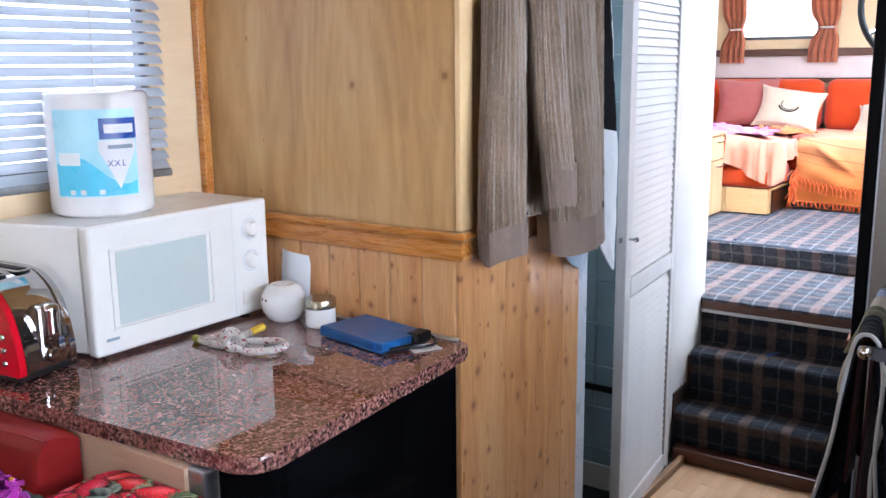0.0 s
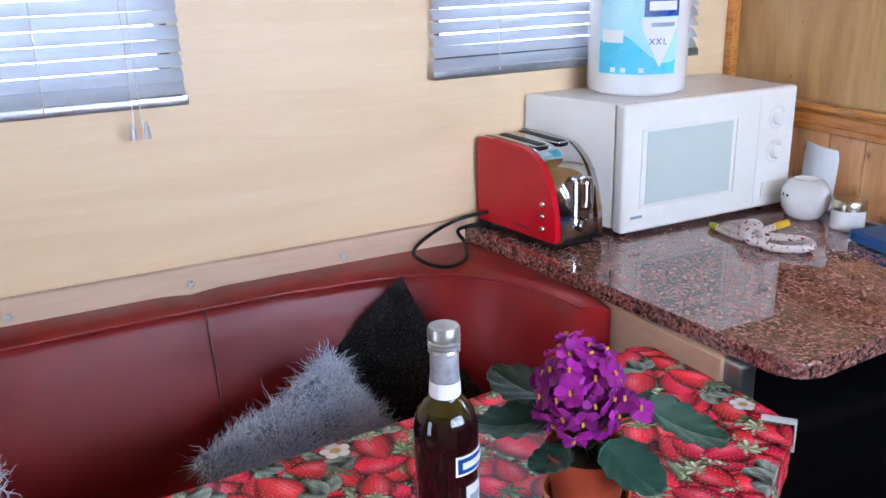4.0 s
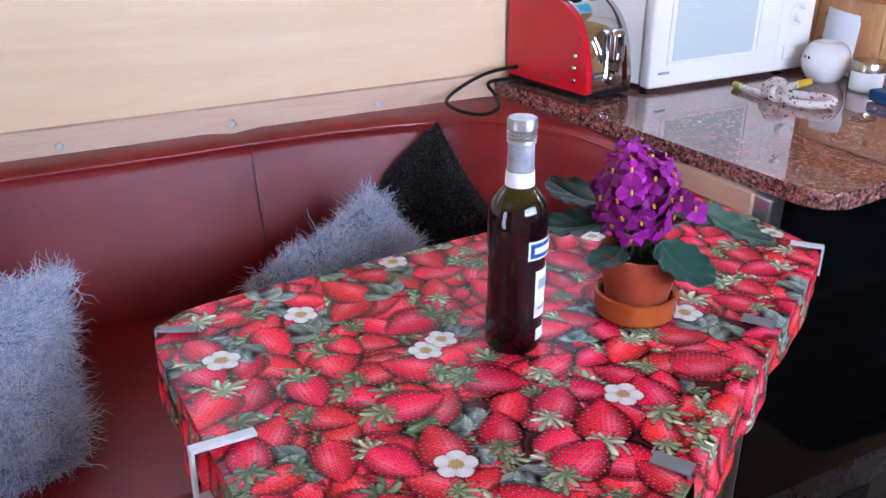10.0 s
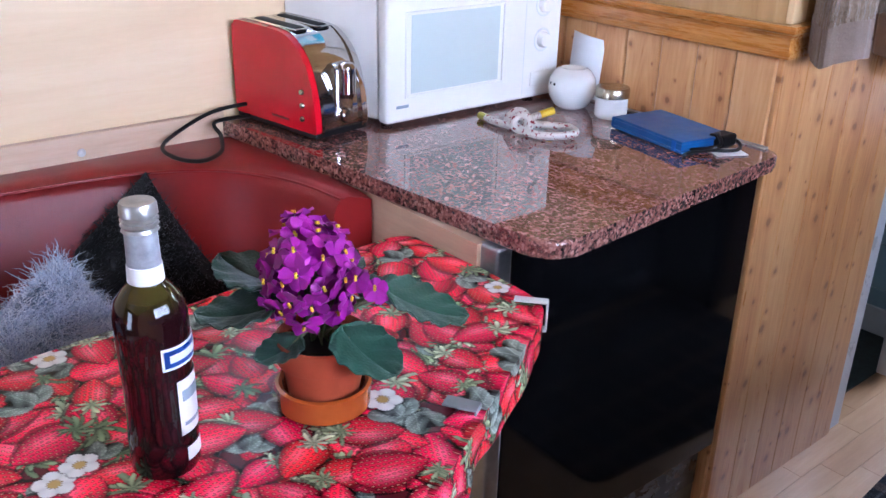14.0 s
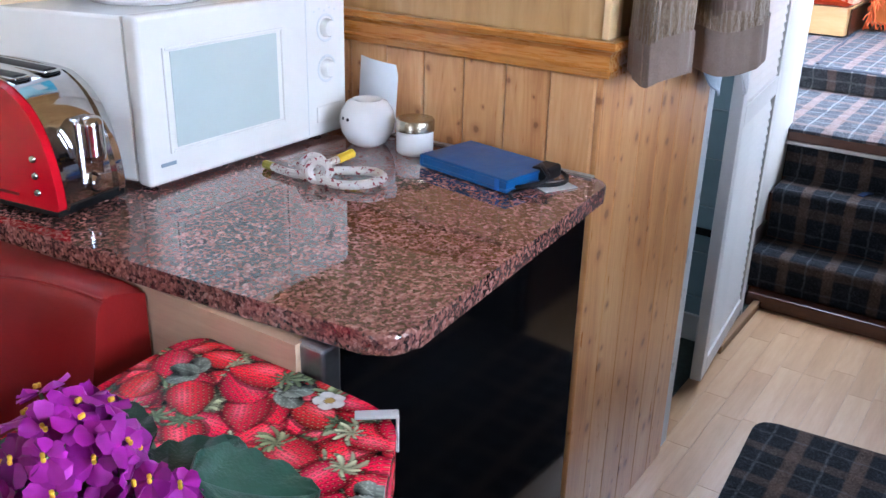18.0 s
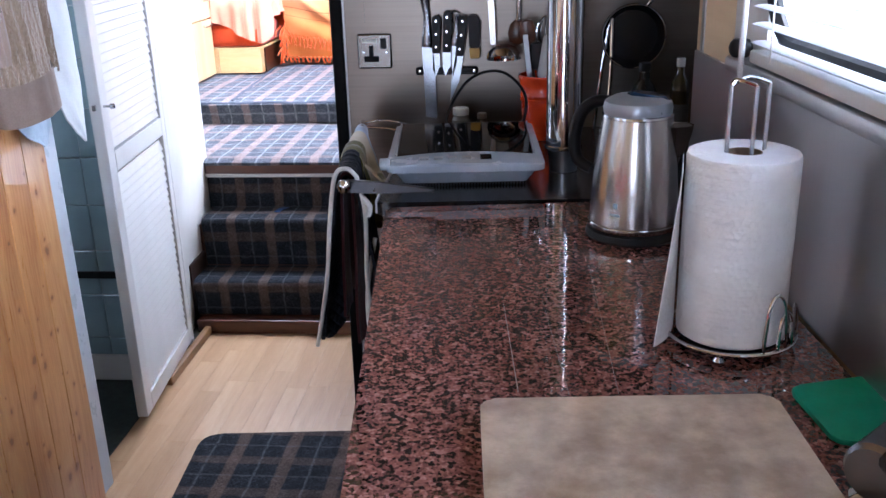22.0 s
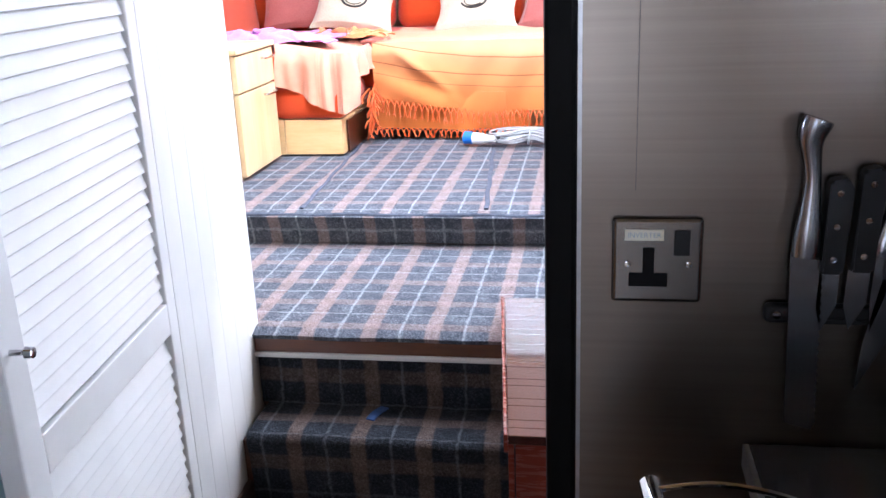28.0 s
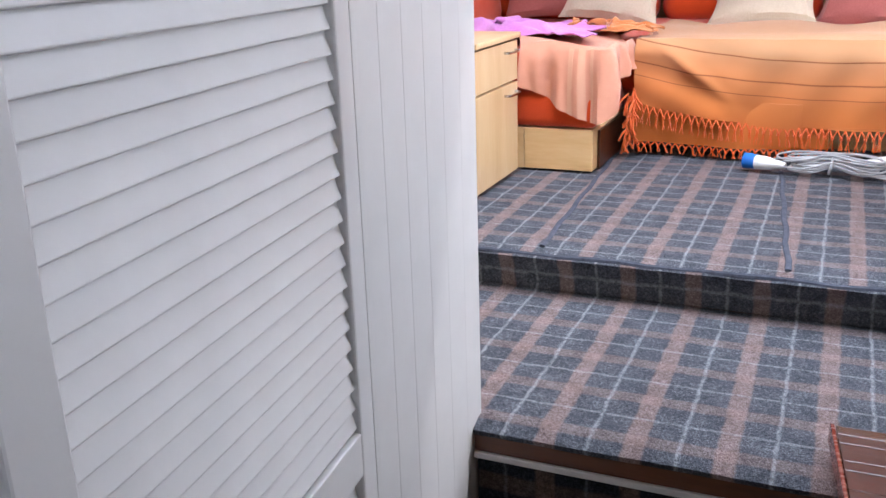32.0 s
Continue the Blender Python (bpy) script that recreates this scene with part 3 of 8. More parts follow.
setting("riser_carpet", sheet(lambda u, v: Vector((-0.70 + 0.72 * u, 4.376 - 0.004 * noise.noise(Vector((u * 9, v * 4, 2))), 0.37 + 0.13 * v)), 30, 6, 0.008), CARPET_SHADED, "checked carpet on the riser below the landing, darkened for shade", "carpet", True)
setting("step_side", slab([(-0.703, 4.06), (-0.690, 4.06), (-0.687, 4.37), (-0.703, 4.37)], 0.0, 0.24, 0.004), plain("dark veneer", "2c1d16", "3d2a20", 0.35, 0, 8), "dark brown side panel beside the steps", "trim")
setting("plinth", box(-0.665, 0.0, 3.995, 4.045, 0.0, 0.052, bevel=0.004), DARK_WOOD, "dark wood plinth under the steps", "trim")
setting("landing_board", box(-0.707, 0.5, 4.366, 4.384, 0.505, 0.548, bevel=0.002), DARK_WOOD, "dark wood board under the landing's edge", "trim")
setting("landing_strip", box(-0.707, 0.5, 4.360, 4.386, 0.492, 0.505, bevel=0.003), WHITE, "white metal strip under the landing's edge", "trim")
setting("threshold", box(-0.636, -0.612, 3.59, 3.995, 0.0, 0.03, bevel=0.004), wood("oiled wood", ("5d4128", "70512f", "84633c"), (8, 0.8, 8), 4), "narrow wooden floor strip along the partition", "trim")
SEAM = plain("dark carpet seam", "343843", "4e535f", 0.95, 0, 60, 0.5)
for (xa, ya), (xb, yb) in (((-0.80, 5.08), (-0.856, 6.08)), ((-0.226, 5.08), (-0.302, 6.03))):
    n = 14
    pts = [(xa + (xb - xa) * k / n + 0.003 * math.sin(k * 1.7), ya + (yb - ya) * k / n, 0.6625) for k in range(n + 1)]
    setting("carpet_seam", moved(tube(pts, 0.0075, 8), Matrix.Translation((0, 0, 0.6605)) @ Matrix.Diagonal((1, 1, 0.45, 1)) @ Matrix.Translation((0, 0, -0.6605))), SEAM, "raised dark seam in the upper carpet", "trim", True)
setting("carpet_edge", tube([(-1.69 + 2.72 * k / 40, 5.024 + 0.003 * math.sin(k * 2.1), 0.655 + 0.002 * math.sin(k * 1.3)) for k in range(41)], 0.008, 8), SEAM, "dark bound front edge of the upper carpet", "trim", True)

# ---- windows and blinds ----
FRAME_ALU = plain("window aluminium", "5c5c5e", "77777a", 0.35, 1.0, 20, 0.05)
def slat_material():
    """Thin pale slats that let some daylight through."""
    m = Mat("pale grey blind slat", 0.4)
    col = m.mix(m.noise(18, 3), "ced2d8", "dde0e4")
    m.put("Base Color", col)
    through_light, blend = m.node("ShaderNodeBsdfTranslucent", Color=col), m.t.nodes.new("ShaderNodeMixShader")
    blend.inputs[0].default_value = 0.6
    m.t.links.new(m.b.outputs[0], blend.inputs[1])
    m.t.links.new(through_light.outputs[0], blend.inputs[2])
    m.t.links.new(blend.outputs[0], m.t.nodes["Material Output"].inputs["Surface"])
    return m.m


SLAT = slat_material()
CORD = fabric("white cord", "c9c7c0", "dbd9d2")


def hull_window(name, y0, y1, z0, z1, x, label):
    w = thing(name, label, "window", (x, (y0 + y1) / 2, z0), kind="structure")
    hw, h = (y1 - y0) / 2, z1 - z0
    for k, (a, b, c, d) in enumerate(((-hw, hw, 0, 0.02), (-hw, hw, h - 0.02, h), (-hw, -hw + 0.02, 0.021, h - 0.021), (hw - 0.02, hw, 0.021, h - 0.021))):
        part("window_frame", box(-0.025, 0.0, a, b, c, d, bevel=0.003), FRAME_ALU, w)
    pane = part("pane", box(-0.016, -0.011, -hw + 0.02, hw - 0.02, 0.02, h - 0.02), GLASS, w)
    pane.visible_shadow = False
    return w


def blind(y0, y1, z0, z1, x, face, label, tilt=28, cords=(0.15, 0.62), wand=None, pitch=0.0245, low=None):
    """A venetian blind of curved slats between a head rail and a bottom rail."""
    b = thing("venetian_blind", label, "blind", (x, (y0 + y1) / 2, z0), group="window blinds")
    hw, h = (y1 - y0) / 2, z1 - z0
    part("bottom_rail", box(-0.012, 0.012, -hw, hw, 0.0, 0.018, bevel=0.003), low or ALU, b, "slim bottom rail")
    part("head_rail", box(-0.018, 0.018, -hw, hw, h - 0.03, h, bevel=0.002), SLAT, b)
    n = int((h - 0.05) / pitch)
    first = None
    for k in range(n):
        if first is None:
            def f(u, v):
                a = (u - 0.5) * 0.9
                p = Vector((math.sin(a) * 0.0135 / math.sin(0.45) , 0, (math.cos(a) - 1) * 0.02))
                p = Matrix.Rotation(radians(tilt * face), 3, "Y") @ p
                return p + Vector((0, -hw + 0.004 + v * (2 * hw - 0.008), 0))
            bm = sheet(f, 4, 1, 0.0006)
            first = part("slat", bm, SLAT, b)
            ob = first
        else:
            ob = new("slat", first.data)
            ob.parent = b
        ob.location = (0.0, 0.0, 0.03 + k * pitch)
        ob.rotation_euler = (radians(random.uniform(-0.25, 0.25)), radians(random.uniform(-3, 3)), 0)
    for c in cords:
        part("ladder_cord", tube([(0.0135 * face, -hw + 2 * hw * c, 0.01), (0.0135 * face, -hw + 2 * hw * c, h - 0.02)], 0.0014, 5), CORD, b)
    if wand is not None:
        for s in (0.0, 0.012):
            y = -hw + 2 * hw * wand + s
            part("pull_cord", tube(spline([(0.02 * face, y, h - 0.03), (0.022 * face, y + 0.004, 0.02), (0.022 * face, y + s, -0.02)]), 0.0012, 5), CORD, b)
            part("tassel", lathe([(0, 0), (0.007, 0.0), (0.004, 0.022), (0.002, 0.03), (0, 0.03)], 10, at=(0.022 * face, y + s, -0.05)), plain("clear tassel", "a9a7a2", "bdbbb6", 0.2), b)
    return b


hull_window("window_1", 0.36, 1.075, 1.245, 1.72, -1.35, "aluminium framed hull window above the dinette")
hull_window("window_2", 1.60, 2.26, 1.245, 1.72, -1.35, "aluminium framed hull window above the microwave")
blind(0.345, 1.093, 1.222, 1.76, -1.322, 1, "pale grey venetian blind nearly closed over the dinette window", 51, (0.12, 0.68), 0.86)
blind(1.582, 2.285, 1.222, 1.76, -1.322, 1, "pale grey venetian blind nearly closed beside the bulkhead", 47, (0.22, 0.72))
setting("trim_corner", box(-1.338, -1.316, 2.392, 2.416, 1.14, 2.0, bevel=0.002), RAIL_WOOD, "varnished pine strip in the corner of the bulkhead", "trim")
strip = setting("trim_bench", box(-1.338, -1.322, -1.75, 1.66, 0.862, 0.9165, bevel=0.002), GREIGE_PLY, "greyed ply strip with dome bolts above the bench", "trim")
for k, y in enumerate((-1.2, -0.88, -0.56, -0.2, 0.12, 0.43, 0.744, 1.06, 1.372)):
    part("bolt", moved(lathe([(0, 0.005), (0.004, 0.0045), (0.0075, 0.002), (0.008, 0), (0, 0)], 14), pose(-1.3222, y, 0.883, 0, 90, 0)), plain("bright bolt head", "b9b9b7", "cfcfcd", 0.3, 0.4), strip)

# ---- boarded bulkhead with its dado rail ----
def dado(profile_at, n, name, label):
    bm = bmesh.new()
    prof = [(0, 0), (0.012, 0.0), (0.014, 0.012), (0.010, 0.016), (0.010, 0.036), (0.016, 0.044), (0.022, 0.048), (0.024, 0.056), (0.020, 0.060), (0, 0.060)]
    rows = [[bm.verts.new(profile_at(s, d, z)) for d, z in prof] for s in range(n)]
    for a, b in zip(rows, rows[1:]):
        for k in range(len(prof) - 1):
            bm.faces.new((a[k], a[k + 1], b[k + 1], b[k]))
    for r in (rows[0], rows[-1]):
        bm.faces.new(r)
    return setting(name, bm, RAIL_WOOD, label, "trim", False)


def mitred(s, d, z):
    if s == 0:
        return Vector((-1.315, 2.413 - d, 1.073 + z))
    if s == 1:
        return Vector((-0.560 + d, 2.413 - d, 1.073 + z))
    return Vector((-0.560 + d, 2.60, 1.073 + z))


dado(mitred, 3, "dado_rail", "moulded pine dado rail round the bulkhead")
setting("trim_post", box(-0.574, -0.5605, 2.4145, 2.4615, 1.134, 2.0, bevel=0.002), plain("pale edge strip", "d3b07c", "dfc090", 0.4, 0, 6), "pale corner strip of the bulkhead", "trim")

# ---- worktop and fridge by the bulkhead ----
top = thing("worktop", "red granite worktop with a polished moulded edge over the fridge", "worktop", (-0.9, 2.05, 0.87))
edge = rounded([(-0.436, -0.395), (0.427, -0.318), (0.372, 0.36), (-0.436, 0.36)], [0.005, 0.05, 0.035, 0.005])
part("slab", slab(edge, 0.0, 0.03, 0.007, 3), GRANITE, top)
part("underside_board", slab([(-0.43, -0.375), (0.40, -0.30), (0.35, 0.355), (-0.43, 0.355)], -0.0025, -0.0005), BEECH, top, "beech board under the granite")
part("upstand", box(-0.436, 0.34, 0.345, 0.358, 0.0305, 0.034), plain("clear sealant", "8d857b", "a19a90", 0.3), top, "sealant line at the bulkhead")
setting("panel_bench", box(-1.338, -0.60, 1.700, 1.722, 0.0, 0.868), GREIGE_PLY, "pale greyed ply side panel of the fridge housing", "panel")
fr = thing("fridge", "black gloss built-in fridge under the granite worktop", "fridge", (-0.80, 2.08, 0.0))
part("carcass", box(-0.50, 0.205, -0.35, 0.32, 0.10, 0.865), BLACK, fr)
part("door", box(0.208, 0.232, -0.335, 0.325, 0.215, 0.86, bevel=0.003), BLACK_GLOSS, fr, "black gloss door")
part("plinth", box(-0.48, 0.20, -0.34, 0.325, 0.0, 0.208), plain("grey brown plinth", "4b443c", "5a5249", 0.5), fr, "grey-brown plinth")
part("vent", box(0.2, 0.204, -0.16, 0.14, 0.04, 0.09), BLACK_MATT, fr, "black vent slot")
part("post", box(0.19, 0.236, -0.372, -0.34, 0.0, 0.868, bevel=0.004), ALU, fr, "aluminium corner post")

# ---- microwave ----
MW = plain("white enamel", "dfddd5", "e8e6df", 0.22, 0, 6, 0.03)
MW_GREY = plain("pale grey print", "cdd0cf", "d6d9d8", 0.3, 0, 9)
mw = thing("microwave_oven", "white microwave oven with a grey mesh window on the granite worktop", "microwave", (-1.208, 2.122, 0.905))
part("body", slab([(-0.125, -0.305), (0.098, -0.238), (0.098, 0.238), (-0.125, 0.238)], 0.008, 0.268, 0.005), MW, mw)
part("front_panel", box(0.1, 0.132, -0.2385, 0.2385, 0.004, 0.27, bevel=0.007, seg=3), MW, mw, "white moulded front")
mesh = Mat("grey window mesh", 0.16, 0)
gx, gy, gz = mesh.xyz()[0:3]
dots = mesh.math("MULTIPLY", mesh.math("SINE", mesh.math("MULTIPLY", gy, 2600.0)), mesh.math("SINE", mesh.math("MULTIPLY", gz, 2600.0)))
mesh.put("Base Color", mesh.ramp(dots, (0.3, "b9c4be"), (0.8, "d0d8d2")))
part("window", box(0.1325, 0.1335, -0.18, 0.052, 0.06, 0.212, bevel=0.0004), mesh.m, mw, "grey mesh window")
for a in ((-0.19, 0.062, 0.214, 0.219), (-0.19, 0.062, 0.052, 0.057), (-0.195, -0.1905, 0.052, 0.219), (0.0625, 0.067, 0.052, 0.219)):
    part("window_rim", box(0.132, 0.1355, *a, bevel=0.0008), MW, mw)
part("door_gap", box(0.1315, 0.1327, 0.128, 0.1295, 0.012, 0.262), MW_GREY, mw)
part("logo_bar", box(0.1315, 0.1328, -0.215, -0.185, 0.033, 0.039), GREY_INK, mw, "small grey printed mark")
for z in (0.205, 0.13):
    part("dial", moved(lathe([(0, 0.014), (0.014, 0.013), (0.0165, 0.008), (0.017, 0), (0, 0)], 24), pose(0.132, 0.182, z, 0, 90, 0)), MW, mw, "white control dial")
    part("dial_ring", moved(lathe([(0.021, 0.0), (0.0235, 0.0008), (0.026, 0)], 28), pose(0.1325, 0.182, z, 0, 90, 0)), MW_GREY, mw)
part("release_button", box(0.132, 0.136, 0.15, 0.215, 0.03, 0.062, bevel=0.002), MW, mw)
for k in range(5):
    part("print_mark", box(0.1323, 0.1326, 0.148 + 0.014 * k, 0.153 + 0.014 * k, 0.235 + 0.004 * (k % 2), 0.238 + 0.004 * (k % 2)), MW_GREY, mw)
for x in (-0.1, 0.08):
    for y in (-0.2, 0.2):
        part("foot", lathe([(0, -0.005), (0.012, -0.005), (0.013, 0.009), (0, 0.009)], 14, at=(x, y, 0)), BLACK_MATT, mw)

# ---- wrapped paper roll on the microwave ----
WRAP = Mat("glossy clear wrap over paper", 0.22, 0, 0.4)
WRAP.put("Base Color", WRAP.ramp(WRAP.noise(14, 4), (0.3, "d9d6d2"), (0.7, "e8e6e3")))
WRAP.bump(WRAP.noise(24, 4, 0.6, WRAP.map((1, 1, 0.35))), 0.35, 0.004)
roll = thing("paper_roll_pack", "big wrapped white paper roll with a pale blue label", "paper roll", (-1.232, 2.035, 1.174), (0, 0, 0))
part("wrap", lathe([(0, 0.004), (0.02, 0.002), (0.093, 0), (0.102, 0.006), (0.105, 0.014), (0.105, 0.245), (0.102, 0.253), (0.095, 0.257), (0.045, 0.258), (0.03, 0.25), (0, 0.248)], 56), WRAP.m, roll, "white paper in clear wrap")


def on_roll(a0, a1, z0, z1, r=0.1056, n=16):
    """A patch of print bent round the roll between two angles."""
    return sheet(lambda u, v: Vector((r * math.cos(radians(a0 + (a1 - a0) * u)), r * math.sin(radians(a0 + (a1 - a0) * u)), z0 + (z1 - z0) * v)), n, 4, 0.0004)


CYAN = plain("cyan print", "4db4cf", "6cc5dc", 0.3, 0, 20, 0)
PALE_CYAN = plain("pale cyan print", "a3d6df", "bfe3ea", 0.3, 0, 12, 0)
NAVY = plain("navy print", "10357c", "173f8c", 0.3, 0, 12, 0)
WHITE_INK = plain("white print", "dcdedd", "e8e9e8", 0.35, 0, 12, 0)
part("label", on_roll(-88, 8, 0.045, 0.222), PALE_CYAN, roll, "pale blue printed label")
part("label_wave", sheet(lambda u, v: Vector((0.1062 * math.cos(radians(-86 + 92 * u)), 0.1062 * math.sin(radians(-86 + 92 * u)), 0.047 + v * (0.052 + 0.03 * math.sin(u * 5 + 0.4)))), 20, 4, 0.0003), CYAN, roll, "blue wave on the label")
part("label_drop", sheet(lambda u, v: Vector((0.1066 * math.cos(radians(-36 + 42 * u)), 0.1066 * math.sin(radians(-36 + 42 * u)), 0.16 - (v * (0.10 - 0.16 * abs(u - 0.5))))), 14, 4, 0.0003), WHITE_INK, roll, "white shield on the label")
part("brand_patch", on_roll(-34, 8, 0.162, 0.204, 0.1069), NAVY, roll, "navy brand patch")
part("brand_mark", on_roll(-29, 4, 0.174, 0.192, 0.1074), WHITE_INK, roll, "white lettering bar")
part("label_text", on_roll(-26, 2, 0.142, 0.150, 0.1074), GREY_INK, roll, "grey printed words")
part("label_text", on_roll(-82, -56, 0.11, 0.135, 0.1066), WHITE_INK, roll)
for a, s, txt in ((-17, 0.018, "XXL"),):
    for k, ch in enumerate(txt):
        t = radians(a + (k - 1) * 7.4)
        m = Matrix.Translation((0.1072 * math.cos(t), 0.1072 * math.sin(t), 0.112)) @ Matrix.Rotation(t + math.pi / 2, 4, "Z") @ Matrix.Rotation(math.pi / 2, 4, "X")
        words(ch, s, m, NAVY, roll, "letter")
for a in (-70, -58, -38):
    part("paw_mark", on_roll(a, a + 6, 0.05, 0.06, 0.1068, 4), WHITE_INK, roll)

# ---- toaster ----
TOAST_RED = plain("red gloss enamel", "b4061a", "c80b22", 0.16, 0, 8, 0.02, coat=0.1)
tst = thing("toaster", "red and chrome two-slot toaster at the corner of the worktop", "toaster", (-1.200, 1.785, 0.905), (0, 0, 8))
tst.scale = (1.02, 1.0, 1.02)
outline = [(-0.118, 0.008), (-0.125, 0.03), (-0.125, 0.165), (-0.118, 0.182), (-0.1, 0.19), (0.02, 0.186), (0.06, 0.172), (0.09, 0.145), (0.11, 0.105), (0.122, 0.055), (0.125, 0.02), (0.122, 0.008)]


def toaster_side(y0, y1, grow):
    """The toaster's outline in side view, between two depths."""
    bm = bmesh.new()
    pts = [(x * grow, 0.095 + (z - 0.095) * grow) for x, z in (tuple(p) for p in spline([(x, z, 0) for x, z in outline], 3) for p in [(p.x, p.y)])]
    a = [bm.verts.new((x, y0, z)) for x, z in pts]
    b = [bm.verts.new((x, y1, z)) for x, z in pts]
    bm.faces.new(a), bm.faces.new(b[::-1])
    for k in range(len(pts)):
        j = (k + 1) % len(pts)
        bm.faces.new((a[k], b[k], b[j], a[j]))
    return bm


part("chrome_body", moved(toaster_side(-0.062, 0.045, 1.0), Matrix.Translation((-0.014, 0, 0)) @ Matrix.Diagonal((0.93, 1, 1, 1))), CHROME, tst, "chrome middle")
for s in (-1, 0.72):
    part("side_panel", moved(toaster_side(s * 0.0625, s * 0.076, 0.985), Matrix.Translation((-0.014, 0, 0)) @ Matrix.Diagonal((0.985, 1, 1, 1))), TOAST_RED if s < 0 else CHROME, tst, "enamel side panel")
    part("side_rim", moved(toaster_side(s * 0.056, s * 0.0622, 1.008), Matrix.Translation((-0.014, 0, 0)) @ Matrix.Diagonal((0.975, 1, 1, 1))), CHROME, tst, "chrome rim")
part("base", box(-0.132, 0.105, -0.075, 0.055, 0.0, 0.012, bevel=0.003), BLACK_MATT, tst)
for y in (-0.036, 0.018):
    part("slot", moved(box(-0.108, 0.020, y - 0.015, y + 0.015, 0.17, 0.1895, bevel=0.006), Matrix.Rotation(radians(1.6), 4, "Y")), BLACK_MATT, tst, "dark bread slot")
    part("slot_rim", moved(slab(rounded([(-0.114, y - 0.02), (0.024, y - 0.02), (0.024, y + 0.02), (-0.114, y + 0.02)], 0.012), 0.1855, 0.1877, 0.0008), Matrix.Rotation(radians(1.6), 4, "Y")), CHROME, tst)
part("lever_plate", box(0.074, 0.104, -0.022, 0.022, 0.03, 0.13, bevel=0.006), CHROME, tst)
part("lever", box(0.094, 0.124, -0.016, 0.016, 0.065, 0.135, bevel=0.012, seg=4), CHROME, tst, "chrome lever")
part("dial", moved(lathe([(0, 0.022), (0.012, 0.021), (0.0155, 0.015), (0.016, 0), (0, 0)], 22), pose(0.094, 0, 0.035, 0, 90, 0)), CHROME, tst, "chrome browning dial")
for k, z in enumerate((0.083, 0.058, 0.033)):
    part("button", moved(lathe([(0, 0.004), (0.0045, 0.0035), (0.006, 0.001), (0.006, -0.004), (0, -0.004)], 14), pose(0.07, -0.0765, z, 90, 0, 0)), CHROME, tst, "small chrome button")
part("logo_bar", box(-0.02, 0.03, -0.0772, -0.0762, 0.022, 0.026), plain("dark red print", "6f0a0c", "7b0d0f", 0.3), tst)
cable = thing("toaster_cable", "black cable looped over the bench corner", "cable", (-1.28, 1.66, 0.905))
part("cord", tube(spline([(-0.01, 0.06, 0.03), (-0.02, -0.03, 0.022), (-0.035, -0.095, -0.008), (0.02, -0.16, -0.018), (0.087, -0.162, -0.022), (0.126, -0.131, -0.022), (0.095, -0.079, -0.022), (0.012, -0.036, -0.02), (-0.02, -0.03, 0.0), (0.0, 0.05, 0.006)], 8), 0.004, 8), BLACK_MATT, cable)

# ---- small things on the worktop ----
CERAMIC = plain("white glazed ceramic", "d8d8d4", "e4e4e1", 0.12, 0, 9, 0.02)
pig = thing("ceramic_pot", "round white ceramic pot with two pierced holes", "pot", (-0.992, 2.32, 0.9))
part("body", lathe([(0, 0), (0.026, 0), (0.038, 0.008), (0.049, 0.027), (0.0525, 0.046), (0.049, 0.066), (0.038, 0.082), (0.028, 0.087), (0.026, 0.085), (0, 0.08)], 36), CERAMIC, pig)
for a in (-112, -96):
    t = radians(a)
    part("hole", moved(lathe([(0, 0.0006), (0.0032, 0.0004), (0.0034, 0)], 10), Matrix.Translation((0.051 * math.cos(t), 0.051 * math.sin(t), 0.056)) @ Matrix.Rotation(t, 4, "Z") @ Matrix.Rotation(radians(82), 4, "Y")), BLACK_MATT, pig)
jar = thing("cream_jar", "small white jar with a brushed metal lid", "jar", (-0.892, 2.335, 0.9))
part("jar_body", lathe([(0, 0), (0.032, 0), (0.0345, 0.004), (0.0345, 0.038), (0.033, 0.042), (0, 0.042)], 32), CERAMIC, jar)
part("lid", lathe([(0.0335, 0.042), (0.036, 0.043), (0.036, 0.061), (0.034, 0.064), (0, 0.064)], 36), steel("brushed lid metal", "a29a87", "b8b09c", 0.25, (1, 1, 60)), jar, "brushed metal lid")
leaf = thing("paper_card", "white card leaning behind the ceramic pot", "paper", (-1.035, 2.40, 0.9), (-6, 0, 4))
part("card", sheet(lambda u, v: Vector((-0.045 + 0.09 * u, -0.012 * math.sin(u * 3), 0.145 * v - 0.01 * u * v)), 8, 4, 0.0008), plain("white paper", "d2d6d8", "dfe2e3", 0.6), leaf)

BOOK = plain("blue cover", "164a7e", "1f5b95", 0.38, 0, 14, 0.08)
bk = thing("tablet_case", "blue closed tablet case on the worktop", "tablet case", (-0.714, 2.317, 0.9), (0, 0, -10))
part("cover", box(-0.105, 0.095, -0.07, 0.06, 0.002, 0.0075, bevel=0.002), BOOK, bk)
part("cover", box(-0.105, 0.095, -0.07, 0.06, 0.0195, 0.025, bevel=0.002), BOOK, bk)
part("spine", box(-0.108, -0.1, -0.07, 0.06, 0.003, 0.024, bevel=0.003), BOOK, bk)
part("inside", box(-0.1, 0.093, -0.0685, 0.058, 0.008, 0.019, bevel=0.001), BOOK, bk)
part("strap", box(0.07, 0.08, -0.0715, -0.07, 0.004, 0.023), plain("blue elastic", "1a56a0", "2463b0", 0.6), bk)
crd = thing("printed_card", "white printed card under the black cord", "card", (-0.590, 2.318, 0.9015), (0, 0, -28))
part("card", box(-0.022, 0.022, -0.032, 0.032, 0.0, 0.0008), WHITE_INK, crd)
